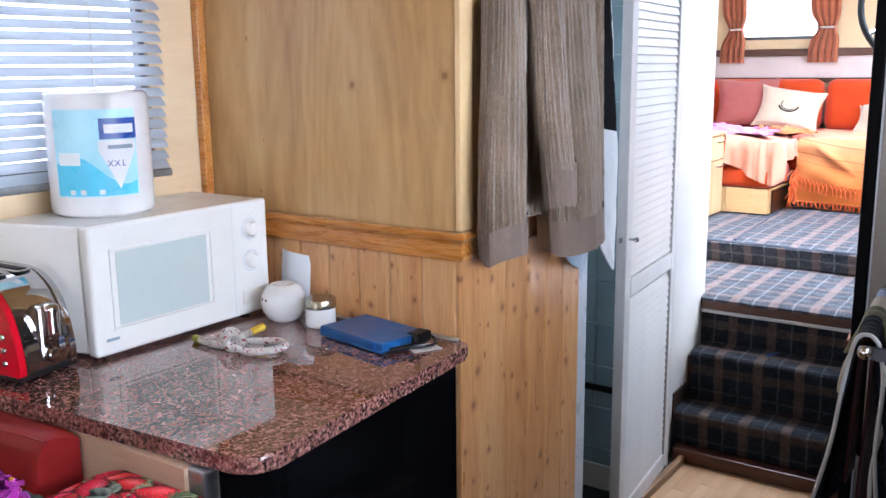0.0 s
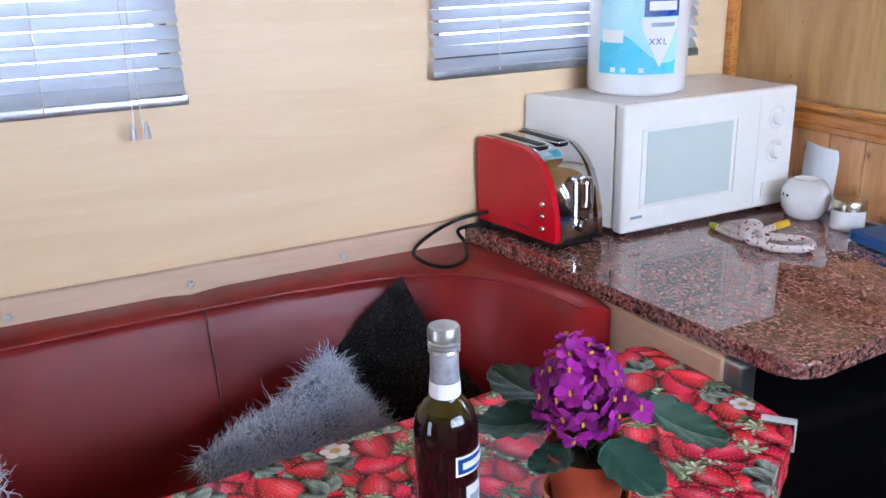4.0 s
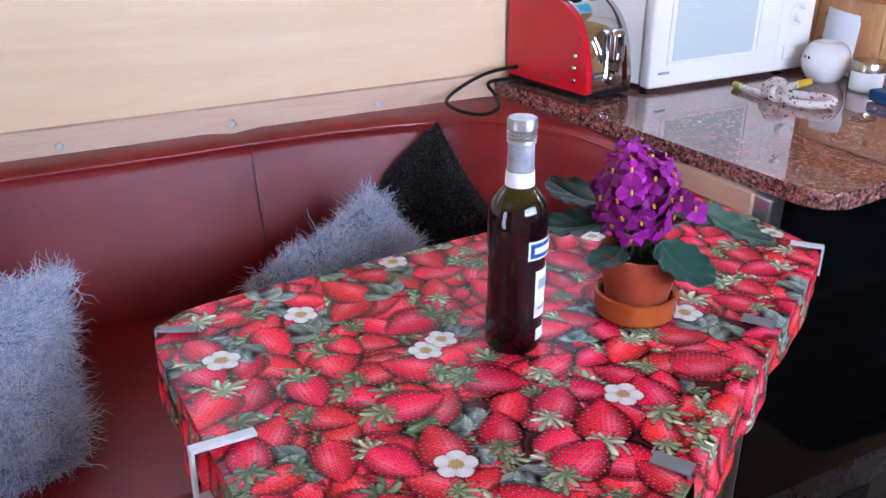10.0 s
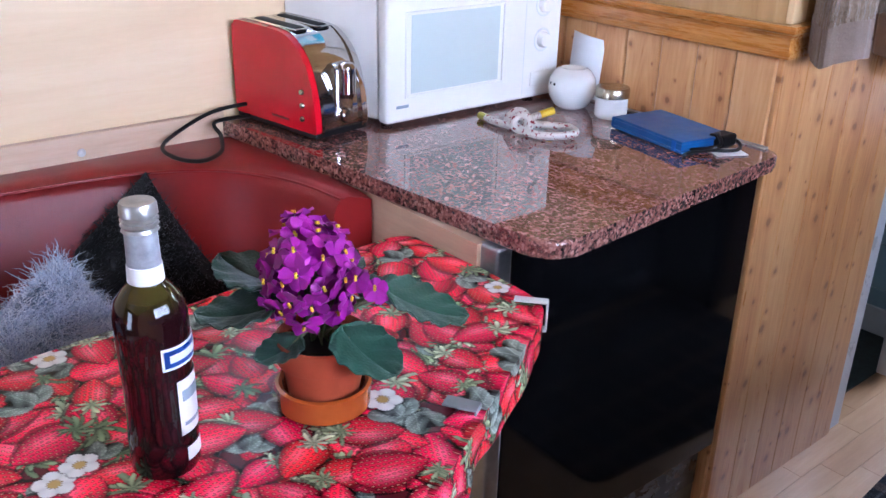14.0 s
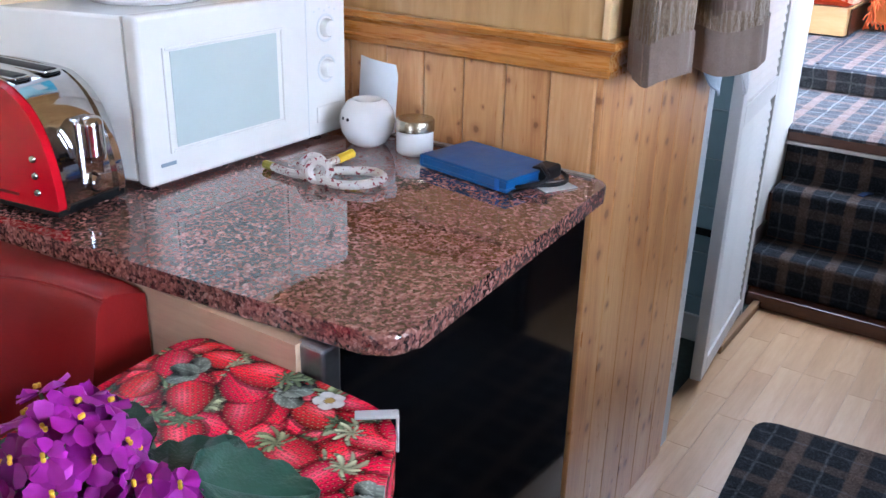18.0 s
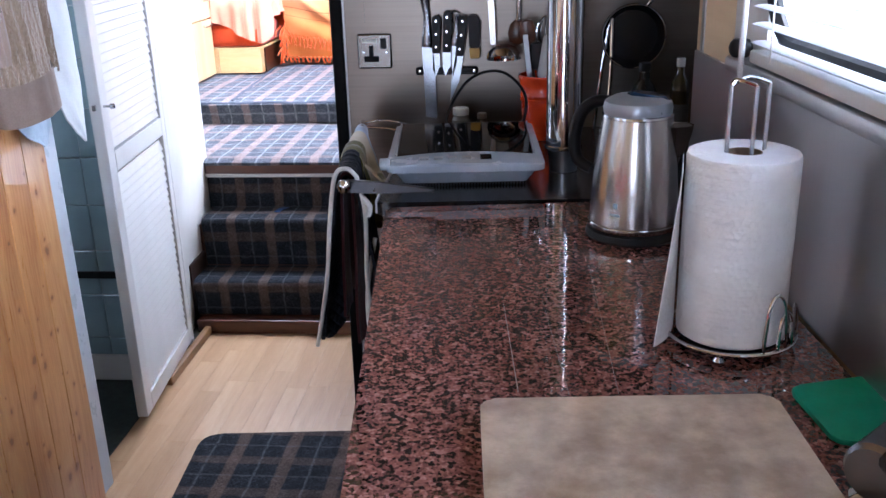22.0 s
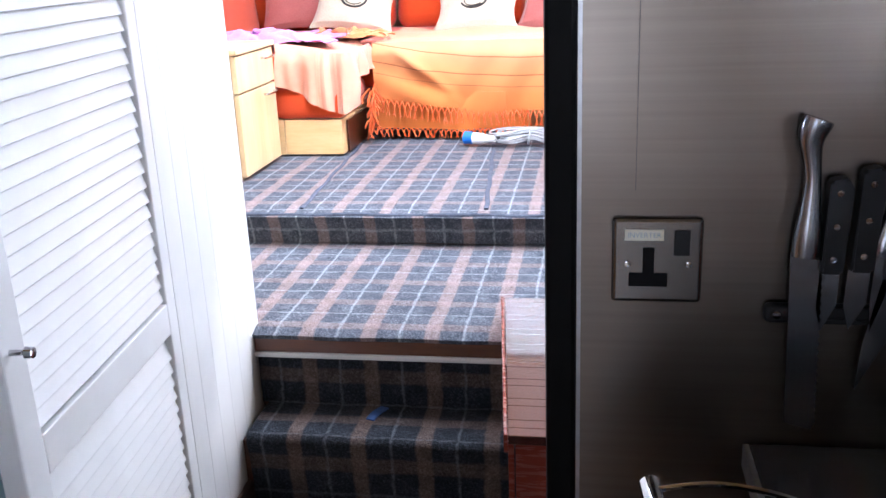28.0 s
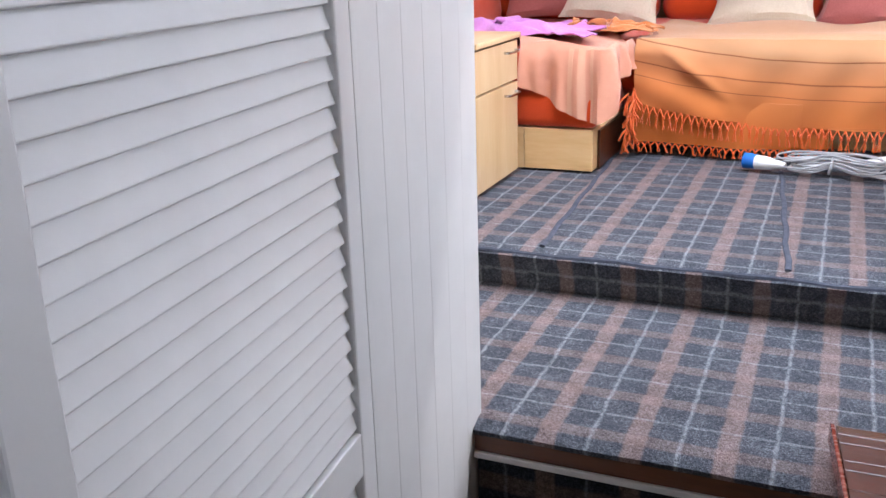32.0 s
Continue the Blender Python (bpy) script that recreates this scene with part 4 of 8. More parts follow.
gl = thing("phone_charger", "black charger lead bundled beside the tablet case", "charger", (-0.612, 2.315, 0.9))
part("cord", tube(spline([(-0.03, -0.06, 0.006), (0.0, -0.05, 0.012), (0.02, -0.02, 0.02), (0.0, 0.0, 0.03), (-0.015, 0.03, 0.025), (0.01, 0.05, 0.012), (0.03, 0.03, 0.006), (0.025, 0.0, 0.006), (0.0, -0.03, 0.006), (-0.015, -0.075, 0.004), (0.0, -0.10, 0.004)], 6), 0.0035, 7), BLACK_MATT, gl)
part("adapter", box(-0.025, 0.01, 0.0, 0.05, 0.004, 0.028, bevel=0.006, seg=3), BLACK_MATT, gl)

ROPE = Mat("flecked white rope", 0.85, 0, 0, 0.2)
ROPE.put("Base Color", ROPE.mix(ROPE.math("GREATER_THAN", ROPE.voro(170, out="Distance"), 0.74), "d0cac3", "8a3a42"))
ROPE.bump(ROPE.noise(500, 2), 0.6, 0.003)
rp = thing("rope_loop", "knotted white rope loop with yellow taped ends", "rope", (-0.905, 2.10, 0.908), (0, 0, 22))
part("loop", tube(spline([(-0.02, 0.0, 0.0), (0.03, -0.028, 0.0), (0.08, -0.024, 0.004), (0.098, 0.008, 0.006), (0.075, 0.035, 0.006), (0.03, 0.034, 0.004), (-0.015, 0.012, 0.006)], 8), 0.0075, 10), ROPE.m, rp)
for k, (a, b, c) in enumerate(((-0.03, 0.012, 0.004), (-0.02, 0.004, 0.012), (-0.008, -0.006, 0.008))):
    part("knot_turn", tube(spline([(a + 0.018 * math.cos(q), b + 0.008 * math.sin(q) * 0.4, c + 0.016 * math.sin(q) + 0.004) for q in (0, 1, 2, 3, 4, 5)], 4, True), 0.0078, 9, closed=True), ROPE.m, rp)
part("tail", tube(spline([(-0.02, 0.0, 0.002), (-0.06, 0.006, 0.0), (-0.105, 0.03, 0.0)], 6), 0.007, 9), ROPE.m, rp)
part("tape", tube([(-0.103, 0.029, 0.0), (-0.122, 0.04, 0.0)], 0.0078, 9), plain("olive tape", "8d8a12", "a09c1c", 0.4), rp, "olive taped end")
part("tail", tube(spline([(-0.01, 0.0, 0.012), (0.0, 0.02, 0.018), (0.012, 0.035, 0.022)], 5), 0.007, 9), ROPE.m, rp)
part("tape", tube([(0.012, 0.035, 0.022), (0.03, 0.06, 0.028)], 0.0078, 9), plain("yellow tape", "c9a805", "dabb12", 0.4), rp, "yellow taped end")

# ---- bathroom door with louvres ----
hinge, free = Vector((-0.660, 3.885, 0)), Vector((-0.606, 3.338, 0))
along = (hinge - free)
DW = along.length
door = tagged(new("door_bathroom"), "white louvred bathroom door standing ajar", "door", kind="structure")
door.matrix_world = Matrix.Translation(free) @ Matrix.Rotation(math.atan2(along.y, along.x), 4, "Z")
D0, D1 = 0.03, 1.93
part("stile", box(0, 0.055, -0.016, 0.016, D0, D1, bevel=0.003), WHITE, door)
part("stile", box(DW - 0.04, DW, -0.016, 0.016, D0, D1, bevel=0.003), WHITE, door)
for a, b in ((D0, 0.085), (0.775, 0.832), (1.86, D1)):
    part("rail", box(0.0555, DW - 0.0405, -0.016, 0.016, a, b, bevel=0.002), WHITE, door)
part("back_board", box(0.0555, DW - 0.0405, 0.008, 0.014, 0.086, 1.859), WHITE, door)
slat_data = None
for lo, hi in ((0.095, 0.77), (0.842, 1.855)):
    for k in range(int((hi - lo) / 0.0255)):
        if slat_data is None:
            bm = box(0.056, DW - 0.041, -0.0175, 0.0175, -0.0028, 0.0028, bevel=0.0015)
            moved(bm, Matrix.Rotation(radians(73), 4, "X"))
            ob = part("louvre", bm, WHITE, door)
            slat_data = ob.data
        else:
            ob = new("louvre", slat_data)
            ob.parent = door
        ob.location = (0, -0.004, lo + 0.012 + k * 0.0255)
part("latch", moved(lathe([(0, 0.03), (0.007, 0.029), (0.008, 0.02), (0.004, 0.016), (0.004, 0.0), (0, 0)], 14), pose(0.02, -0.016, 0.962, 90, 0, 0)), CHROME, door, "small chrome latch knob")
part("latch", box(-0.012, 0.003, -0.004, 0.004, 0.955, 0.97, bevel=0.001), CHROME, door, "chrome catch on the edge")
setting("jamb", box(-0.625, -0.572, 2.985, 3.045, 0, 2.0, bevel=0.004), plain("grey white jamb paint", "b3bac0", "c3cad0", 0.3, 0, 6), "grey-white bathroom door jamb", "trim")
setting("jamb_far", box(-0.70, -0.645, 3.888, 3.90, 0, 2.0), WHITE, "white far jamb of the bathroom door", "trim")

# ---- clothes hung beside the bathroom door ----
KNIT = Mat("taupe ribbed knit", 0.95, 0, 0, 0.1)
KNIT.put("Base Color", KNIT.ramp(KNIT.math("ADD", KNIT.math("MULTIPLY", KNIT.noise(9, 4), 0.6), KNIT.math("MULTIPLY", KNIT.noise(190, 2), 0.4)), (0.3, "64533f"), (0.7, "97836f")))
KNIT.set("Sheen Weight", 0.35)
KNIT.bump(KNIT.math("ADD", KNIT.noise(260, 3, 0.7, KNIT.map((1, 1, 0.5))), KNIT.math("MULTIPLY", KNIT.noise(55, 3, 0.6, KNIT.map((1, 1, 0.12))), 1.6)), 0.9, 0.007)
CUFF = fabric("taupe plain knit", "6b5b50", "877568", 80, 0.9, 600)


def hanging(x, y0, y1, z0, z1, depth, folds, rib, material_thick=0.004, slant=0.0, seed=0, taper=0.75, hem=0.0, n=120, v0=0.0, v1=1.0, puff=0.0):
    """A length of cloth hung up: folds that deepen downwards, ribs along it, an uneven hem."""
    def f(u, v):
        v = v0 + (v1 - v0) * v
        w = taper + (1 - taper) * v
        yc = (y0 + y1) / 2 + slant * v
        y = yc + (u - 0.5) * (y1 - y0) * w
        wave = math.sin(u * folds * math.tau + 1.3 * v + seed) * 0.5 + 0.3 * math.sin(u * folds * 2.3 * math.tau + seed * 2 + v)
        ribs = 0.0045 * abs(math.sin(u * rib * math.pi)) if rib else 0
        fine = 0.003 * noise.noise(Vector((u * 30, v * 60, seed)))
        zz = z1 + (z0 - z1) * v - hem * math.sin(u * math.pi) * v
        return Vector((x + puff + depth * (0.3 + 0.7 * v) * (0.5 + 0.5 * wave) * math.sin(math.pi * min(max(u, 0.02), 0.98)) ** 0.4 + ribs + fine, y, zz))
    return sheet(f, n, 70, material_thick)


card = thing("cardigan", "taupe ribbed knit cardigan hanging over the dado rail", "cardigan", (0, 0, 0))
part("back", hanging(-0.55, 2.50, 2.97, 1.14, 1.96, 0.06, 2.0, 30, seed=4.0, taper=0.8), KNIT.m, card)


def sleeve(top, low, r0, r1, ribs, tilt=0.012, fold=0.12, phase=0.0, seed=1.0):
    """A flattened sleeve hanging straight, ribbed along its length."""
    bm, rows, n = bmesh.new(), [], max(96, ribs * 6)
    for i in range(41):
        t = i / 40
        c = Vector(top).lerp(Vector(low), t)
        r = r0 + (r1 - r0) * t
        t = phase + t * (1 - phase)
        c.y += 0.012 * math.sin(t * 5)
        ring = []
        for k in range(n):
            a = k * math.tau / n
            crease = 0.006 * noise.noise(Vector((math.cos(a) * 2.4, math.sin(a) * 2.4, t * 2.2 + seed * 4))) + 0.0035 * noise.noise(Vector((math.cos(a) * 7, math.sin(a) * 7, t * 4 + seed * 2)))
            rib = 0.0017 * math.cos(a * ribs + 2.2 * noise.noise(Vector((a, t * 3, seed * 2)))) * (0.6 + 0.6 * noise.noise(Vector((a * 2, t * 6, 3)))) if ribs else 0.0
            deep = r * (1 + fold * math.sin(3 * a + 2.5 * t)) * 0.55 + rib + crease
            wide = r * (1 + 0.5 * fold * math.sin(2 * a + 3 * t)) + rib + crease
            ring.append(bm.verts.new((c.x + deep * math.cos(a), c.y + wide * math.sin(a), c.z + tilt * math.sin(a) + 0.006 * t ** 8 * math.sin(3 * a + seed * 3))))
        rows.append(ring)
    for a, b in zip(rows, rows[1:]):
        for k in range(n):
            bm.faces.new((a[k], a[(k + 1) % n], b[(k + 1) % n], b[k]))
    bm.faces.new(rows[-1])
    return bm


part("front", sleeve((-0.505, 2.478, 1.95), (-0.492, 2.487, 1.135), 0.046, 0.074, 34, fold=0.2, seed=1.0), KNIT.m, card)
part("hem_band", sleeve((-0.492, 2.487, 1.155), (-0.490, 2.489, 1.086), 0.0775, 0.077, 0, fold=0.2, phase=1.0, seed=1.0), CUFF, card, "plain knit hem")
part("front", sleeve((-0.50, 2.68, 1.95), (-0.485, 2.79, 1.125), 0.070, 0.114, 52, 0.02, 0.24, seed=2.3), KNIT.m, card)
part("hem_band", sleeve((-0.485, 2.79, 1.148), (-0.482, 2.795, 1.068), 0.1175, 0.117, 0, 0.02, 0.24, 1.0, 2.3), CUFF, card, "plain knit hem")
part("sleeve", sleeve((-0.445, 2.475, 1.95), (-0.425, 2.605, 1.245), 0.040, 0.056, 28, fold=0.2, seed=3.7), KNIT.m, card)
part("cuff", sleeve((-0.425, 2.605, 1.265), (-0.423, 2.613, 1.187), 0.0595, 0.055, 0, fold=0.2, phase=1.0, seed=3.7), CUFF, card, "plain knit cuff")
hook = thing("coat_hook", "brass coat hook holding the clothes", "hook", (-0.562, 2.68, 1.90))
part("plate", box(0, 0.004, -0.05, 0.05, 0.0, 0.05, bevel=0.001), plain("worn brass", "8c6a2c", "a8843c", 0.35, 1.0), hook)
for y in (-0.03, 0.03):
    part("peg", tube(spline([(0.004, y, 0.02), (0.03, y, 0.015), (0.05, y, 0.045)], 5), 0.005, 8), plain("worn brass", "8c6a2c", "a8843c", 0.35, 1.0), hook)


def cloth_tail(x, rows, depth, seed, folds):
    """A hanging cloth whose sides follow rows of (height, near side, far side), softly folded."""
    def f(u, v):
        z = rows[0][0] + (rows[-1][0] - rows[0][0]) * v
        k = next(i for i in range(1, len(rows)) if rows[i][0] <= z + 1e-6)
        (za, la, ra), (zb, lb, rb) = rows[k - 1], rows[k]
        t = (za - z) / (za - zb)
        left, right = la + (lb - la) * t, ra + (rb - ra) * t
        y = left + (right - left) * u
        wave = 0.5 + 0.5 * math.sin(y * folds + seed + 1.2 * v)
        return Vector((x + depth * (0.35 + 0.65 * v) * wave + 0.004 * noise.noise(Vector((u * 6, v * 14, seed))), y, z - 0.006 * math.sin(u * math.pi) * v))
    return sheet(f, 34, 80, 0.004)


shirt = thing("blue_shirt", "pale blue shirt tail with a white hem below the cardigan", "shirt", (0, 0, 0))
SHIRT_ROWS = [(1.5, 2.80, 2.98), (1.1, 2.80, 2.99), (1.03, 2.815, 2.995), (0.99, 2.845, 2.988), (0.965, 2.89, 2.955)]
part("tail", cloth_tail(-0.545, SHIRT_ROWS, 0.03, 1.0, 26), fabric("pale blue cotton", "8b9cab", "aab8c4", 50), shirt)
towel = thing("white_towel", "white towel hanging in the bathroom doorway", "towel", (0, 0, 0))
TOWEL_ROWS = [(1.96, 3.0, 3.04), (1.32, 2.96, 3.075), (1.2, 2.97, 3.137), (1.08, 2.985, 3.158), (1.0, 3.005, 3.155), (0.955, 3.04, 3.138), (0.935, 3.08, 3.11)]
part("towel_cloth", cloth_tail(-0.55, TOWEL_ROWS, 0.045, 2.6, 22), fabric("white terry", "c6cacb", "dadcdc", 60, 0.95, 300, 0.7), towel)
coat = thing("black_coat", "black coat hanging behind the cardigan", "coat", (0, 0, 0))
part("coat_cloth", hanging(-0.548, 2.93, 3.05, 1.36, 1.96, 0.085, 1.0, 0, seed=3.2, taper=0.7, n=40, hem=0.05), fabric("black cloth", "0b0b0d", "17171b", 50), coat)
part("side_panel", hanging(-0.52, 2.89, 2.985, 1.11, 1.96, 0.05, 1.0, 6, seed=5.2, taper=0.7, n=60, hem=-0.03, slant=0.015), KNIT.m, card)

# ---- galley along the sink side ----
def slant(bm):
    return moved(bm, SINK_SIDE)


gal = thing("worktop", "long red granite worktop with scratched polished top beside the sink", "worktop", (0.269, 2.649, 0.87), (0, 0, 5.5))
part("slab", slab(rounded([(0.0, -1.36), (0.565, -1.36), (0.565, -0.005), (0.0, -0.005)], [0.01, 0.01, 0.004, 0.012]), 0.0, 0.03, 0.006, 3), GRANITE, gal)
p, q = SINK_SIDE.inverted() @ Vector((0.497, 2.215, 0)), SINK_SIDE.inverted() @ Vector((0.521, 1.94, 0))
part("scratch", slab([(p.x, p.y), (q.x - 0.0007, q.y), (q.x + 0.0007, q.y), (p.x + 0.0004, p.y)], 0.0301, 0.0303), plain("pale scratch", "6b5a55", "94867f", 0.3, 0, 60), gal, "long pale scratch")
# Two thin pale lines painted on the granite for reflections.
for (xa, ya), (xb, yb) in (((0.552, 2.213), (0.578, 1.934)), ((0.626, 2.368), (0.633, 1.936))):
    p, q = SINK_SIDE.inverted() @ Vector((xa, ya, 0)), SINK_SIDE.inverted() @ Vector((xb, yb, 0))
    part("scratch", slab([(p.x, p.y), (q.x - 0.0004, q.y), (q.x + 0.0003, q.y), (p.x + 0.0002, p.y)], 0.0301, 0.0302), plain("faint painted reflection line", "5b4a46", "7a6c66", 0.3, 0, 60), gal, "faint painted reflection line")
# Pale strip stands in for the highlight along the polished edge.
part("front_edge", box(-0.0015, 0.0, -1.35, -0.02, 0.004, 0.02, bevel=0.0004), plain("pale strip painted as the polished edge's highlight light", "8a7670", "a08c86", 0.12), gal, "pale strip painted as the polished edge's highlight")
part("underside_board", box(0.012, 0.56, -1.35, -0.012, -0.002, -0.0003), BLACK, gal, "black board under the granite")
for k, (y, w) in enumerate(((-0.62, 0.6), (-1.34, 0.71))):
    cab = thing("base_cabinet", "black gloss base cabinet under the granite worktop", "cabinet", tuple(SINK_SIDE @ Vector((0.03, y, 0))), (0, 0, 5.5), group="base cabinets")
    part("carcass", box(0.022, 0.53, 0.004, w, 0.1, 0.868), BLACK, cab)
    d = part("door", box(0.0, 0.02, 0.006, w - 0.004, 0.12, 0.70, bevel=0.002), BLACK_GLOSS, cab, "black gloss door")
    part("handle", tube(spline([(0, w - 0.05, 0.66), (-0.024, w - 0.05, 0.655), (-0.024, w - 0.05, 0.45), (0, w - 0.05, 0.445)], 4), 0.005, 8), STEEL, d, "steel bar handle")
    e = part("drawer", box(0.0, 0.02, 0.006, w - 0.004, 0.708, 0.86, bevel=0.002), BLACK_GLOSS, cab, "black gloss drawer")
    part("handle", tube([(-0.02, 0.12, 0.8), (-0.02, w - 0.12, 0.8)], 0.005, 8), STEEL, e, "steel bar handle")
    part("plinth", box(0.05, 0.07, 0.004, w, 0.0, 0.1), BLACK, cab)
oven = thing("oven_door_frame", "dark steel appliance front standing proud below the worktop", "appliance", tuple(SINK_SIDE @ Vector((0.0, -0.36, 0))), (0, 0, 5.5))
part("frame", box(-0.028, 0.012, -0.012, 0.0, 0.1, 0.74, bevel=0.002), steel("dark steel", "2c2b2a", "3f3d3b", 0.3), oven)
part("frame_top", box(-0.028, 0.02, -0.012, 0.03, 0.74, 0.752, bevel=0.002), ALU, oven, "aluminium top edge")
part("frame", box(-0.006, 0.016, 0.07, 0.08, 0.1, 0.80, bevel=0.002), steel("dark steel", "2c2b2a", "3f3d3b", 0.3), oven)

BOARD = Mat("stained chopping board", 0.55)
BOARD.put("Base Color", BOARD.mix(BOARD.math("MULTIPLY", BOARD.ramp(BOARD.noise(9, 6, 0.65), (0.42, 0.0), (0.62, 1.0)), 0.85), BOARD.ramp(BOARD.noise(26, 5), (0.3, "b09d86"), (0.7, "cdbca4")), "8a7762"))
BOARD.bump(BOARD.noise(60, 5), 0.2, 0.002)
bd = thing("chopping_board", "worn pale chopping board lying beside the sink", "chopping board", (0.652, 1.655, 0.901), (0, 0, 4))
part("board", slab(rounded([(-0.155, -0.25), (0.155, -0.25), (0.155, 0.235), (-0.155, 0.235)], 0.015), 0, 0.024, 0.004), BOARD.m, bd)
gc = thing("green_cloth", "green plastic scourer mat at the back of the worktop", "cloth", (0.872, 1.905, 0.9015), (0, 0, 0))
part("mat", slab(rounded([(-0.036, -0.068), (0.075, -0.065), (0.055, 0.078), (-0.053, 0.045)], 0.014), 0, 0.006, 0.002), plain("green sponge cloth", "0a9070", "14a582", 0.6, 0, 30, 0.3), gc)
tp = thing("mixer_tap", "chrome mixer tap with a dark lever by the sink", "tap", (0.845, 1.735, 0.901), (0, 0, 5))
part("base", lathe([(0, 0), (0.03, 0), (0.03, 0.01), (0.022, 0.016), (0.022, 0.03), (0, 0.03)], 28), CHROME, tp)
part("body", moved(lathe([(0, -0.085), (0.024, -0.085), (0.028, -0.08), (0.028, 0.03), (0.024, 0.035), (0, 0.035)], 32), pose(0, 0, 0.05, 90, 0, -50)), plain("worn tap steel", "77777a", "8b8b8d", 0.25, 1.0, 6, 0), tp)
part("lever", tube(spline([(0, 0.0, 0.075), (0.02, 0.02, 0.1), (0.05, 0.06, 0.125)], 5), [0.008] * 10 + [0.006], 10), BLACK_MATT, tp, "dark lever")
part("spout", tube(spline([(-0.01, -0.01, 0.06), (-0.03, -0.10, 0.09), (-0.05, -0.20, 0.10), (-0.06, -0.26, 0.07)], 6), 0.011, 12), CHROME, tp)

# ---- kettle ----
kt = thing("electric_kettle", "brushed steel electric kettle with a black handle", "kettle", (0.709, 2.497, 0.901))
part("power_base", lathe([(0, 0), (0.076, 0), (0.079, 0.004), (0.076, 0.014), (0.07, 0.017), (0, 0.017)], 48), BLACK_MATT, kt, "black power base")
part("body", lathe([(0, 0.018), (0.0715, 0.018), (0.073, 0.022), (0.0728, 0.03), (0.0708, 0.07), (0.0658, 0.13), (0.0595, 0.175), (0.0555, 0.2), (0, 0.2)], 56), KETTLE_STEEL, kt)
part("foot_ring", lathe([(0.0735, 0.017), (0.0752, 0.02), (0.0748, 0.026), (0.0738, 0.027)], 48), CHROME, kt)
part("collar", lathe([(0.0555, 0.199), (0.0572, 0.2005), (0.0565, 0.204), (0.053, 0.205), (0, 0.205)], 44), CHROME, kt)
part("lid", lathe([(0.054, 0.205), (0.0555, 0.213), (0.0525, 0.224), (0.040, 0.231), (0.018, 0.235), (0, 0.236)], 40), plain("silver lid", "90949a", "a2a6ab", 0.32, 0.6, 20, 0), kt, "silver lid")
part("lid_button", moved(lathe([(0, 0.007), (0.016, 0.0055), (0.02, 0.0), (0, 0)], 24), Matrix.Translation((0.016, -0.004, 0.2305)) @ Matrix.Rotation(radians(8), 4, "Y") @ Matrix.Diagonal((1.75, 1.15, 1, 1))), plain("dark blue plastic", "14253a", "213a57", 0.12), kt, "dark lid button")
sp, rows = bmesh.new(), []
for t in range(7):
    zz = 0.108 + 0.076 * t / 6
    out = 0.062 + 0.028 * math.sin(t / 6 * 1.4)
    half = 0.006 + 0.018 * t / 6
    rows.append([sp.verts.new((0.035 + (out - 0.035) * math.sin(a) ** 0.6, half * math.cos(a), zz)) for a in (k * math.pi / 14 for k in range(15))])
for a, b in zip(rows, rows[1:]):
    for k in range(14):
        sp.faces.new((a[k], a[k + 1], b[k + 1], b[k]))
bmesh.ops.solidify(sp, geom=sp.faces[:], thickness=0.0015)
part("spout", sp, KETTLE_STEEL, kt)
part("spout_lip", slab(rounded([(0.04, -0.023), (0.087, -0.014), (0.087, 0.014), (0.04, 0.023)], [0.002, 0.012, 0.012, 0.002]), 0.1805, 0.183), STEEL, kt, "dark mouth of the spout")
part("handle", tube(spline([(-0.03, 0.025, 0.214), (-0.058, 0.042, 0.216), (-0.084, 0.058, 0.196), (-0.096, 0.064, 0.155), (-0.092, 0.06, 0.115), (-0.068, 0.042, 0.10)], 8), [0.009 + 0.002 * math.sin(k / 40 * math.pi) for k in range(41)], 14), BLACK_MATT, kt, "black curved handle")
part("badge", sheet(lambda u, v: Vector((0.0722 * math.cos(radians(-128 + 14 * u)), 0.0722 * math.sin(radians(-128 + 14 * u)), 0.048 + 0.004 * v)), 5, 2, 0.0003), GREY_INK, kt)
part("badge", sheet(lambda u, v: Vector((0.0712 * math.cos(radians(-124 + 6 * u)), 0.0712 * math.sin(radians(-124 + 6 * u)), 0.057 + 0.012 * v)), 4, 2, 0.0003), GREY_INK, kt)
part("cord", tube(spline([(0.06, 0.04, 0.006), (0.10, 0.05, 0.005), (0.13, 0.0, 0.005), (0.14, -0.06, 0.005)], 6), 0.0035, 7), BLACK_MATT, kt)

# ---- kitchen roll ----
WIRE = plain("bright wire", "a9abad", "c0c2c4", 0.22, 0.6, 30, 0)
PAPER = Mat("embossed kitchen paper", 0.9, 0, 0, 0.1)
PAPER.put("Base Color", PAPER.ramp(PAPER.noise(18, 4), (0.3, "dfdddc"), (0.7, "ebeae8")))
PAPER.bump(PAPER.math("ADD", PAPER.voro(150), PAPER.math("MULTIPLY", PAPER.noise(8, 3, 0.5, PAPER.map((0.3, 0.3, 14))), 2.0)), 0.35, 0.003)
kr = thing("kitchen_roll_holder", "chrome wire kitchen roll holder beside the wall", "roll holder", (0.782, 2.085, 0.901))
part("base_ring", tube([(0.078 * math.cos(a), 0.078 * math.sin(a), 0.014) for a in (k * math.tau / 48 for k in range(48))], 0.0028, 8, closed=True), CHROME, kr)
part("base_plate", lathe([(0, 0.009), (0.062, 0.009), (0.063, 0.0105), (0, 0.0105)], 40), BLACK_MATT, kr)
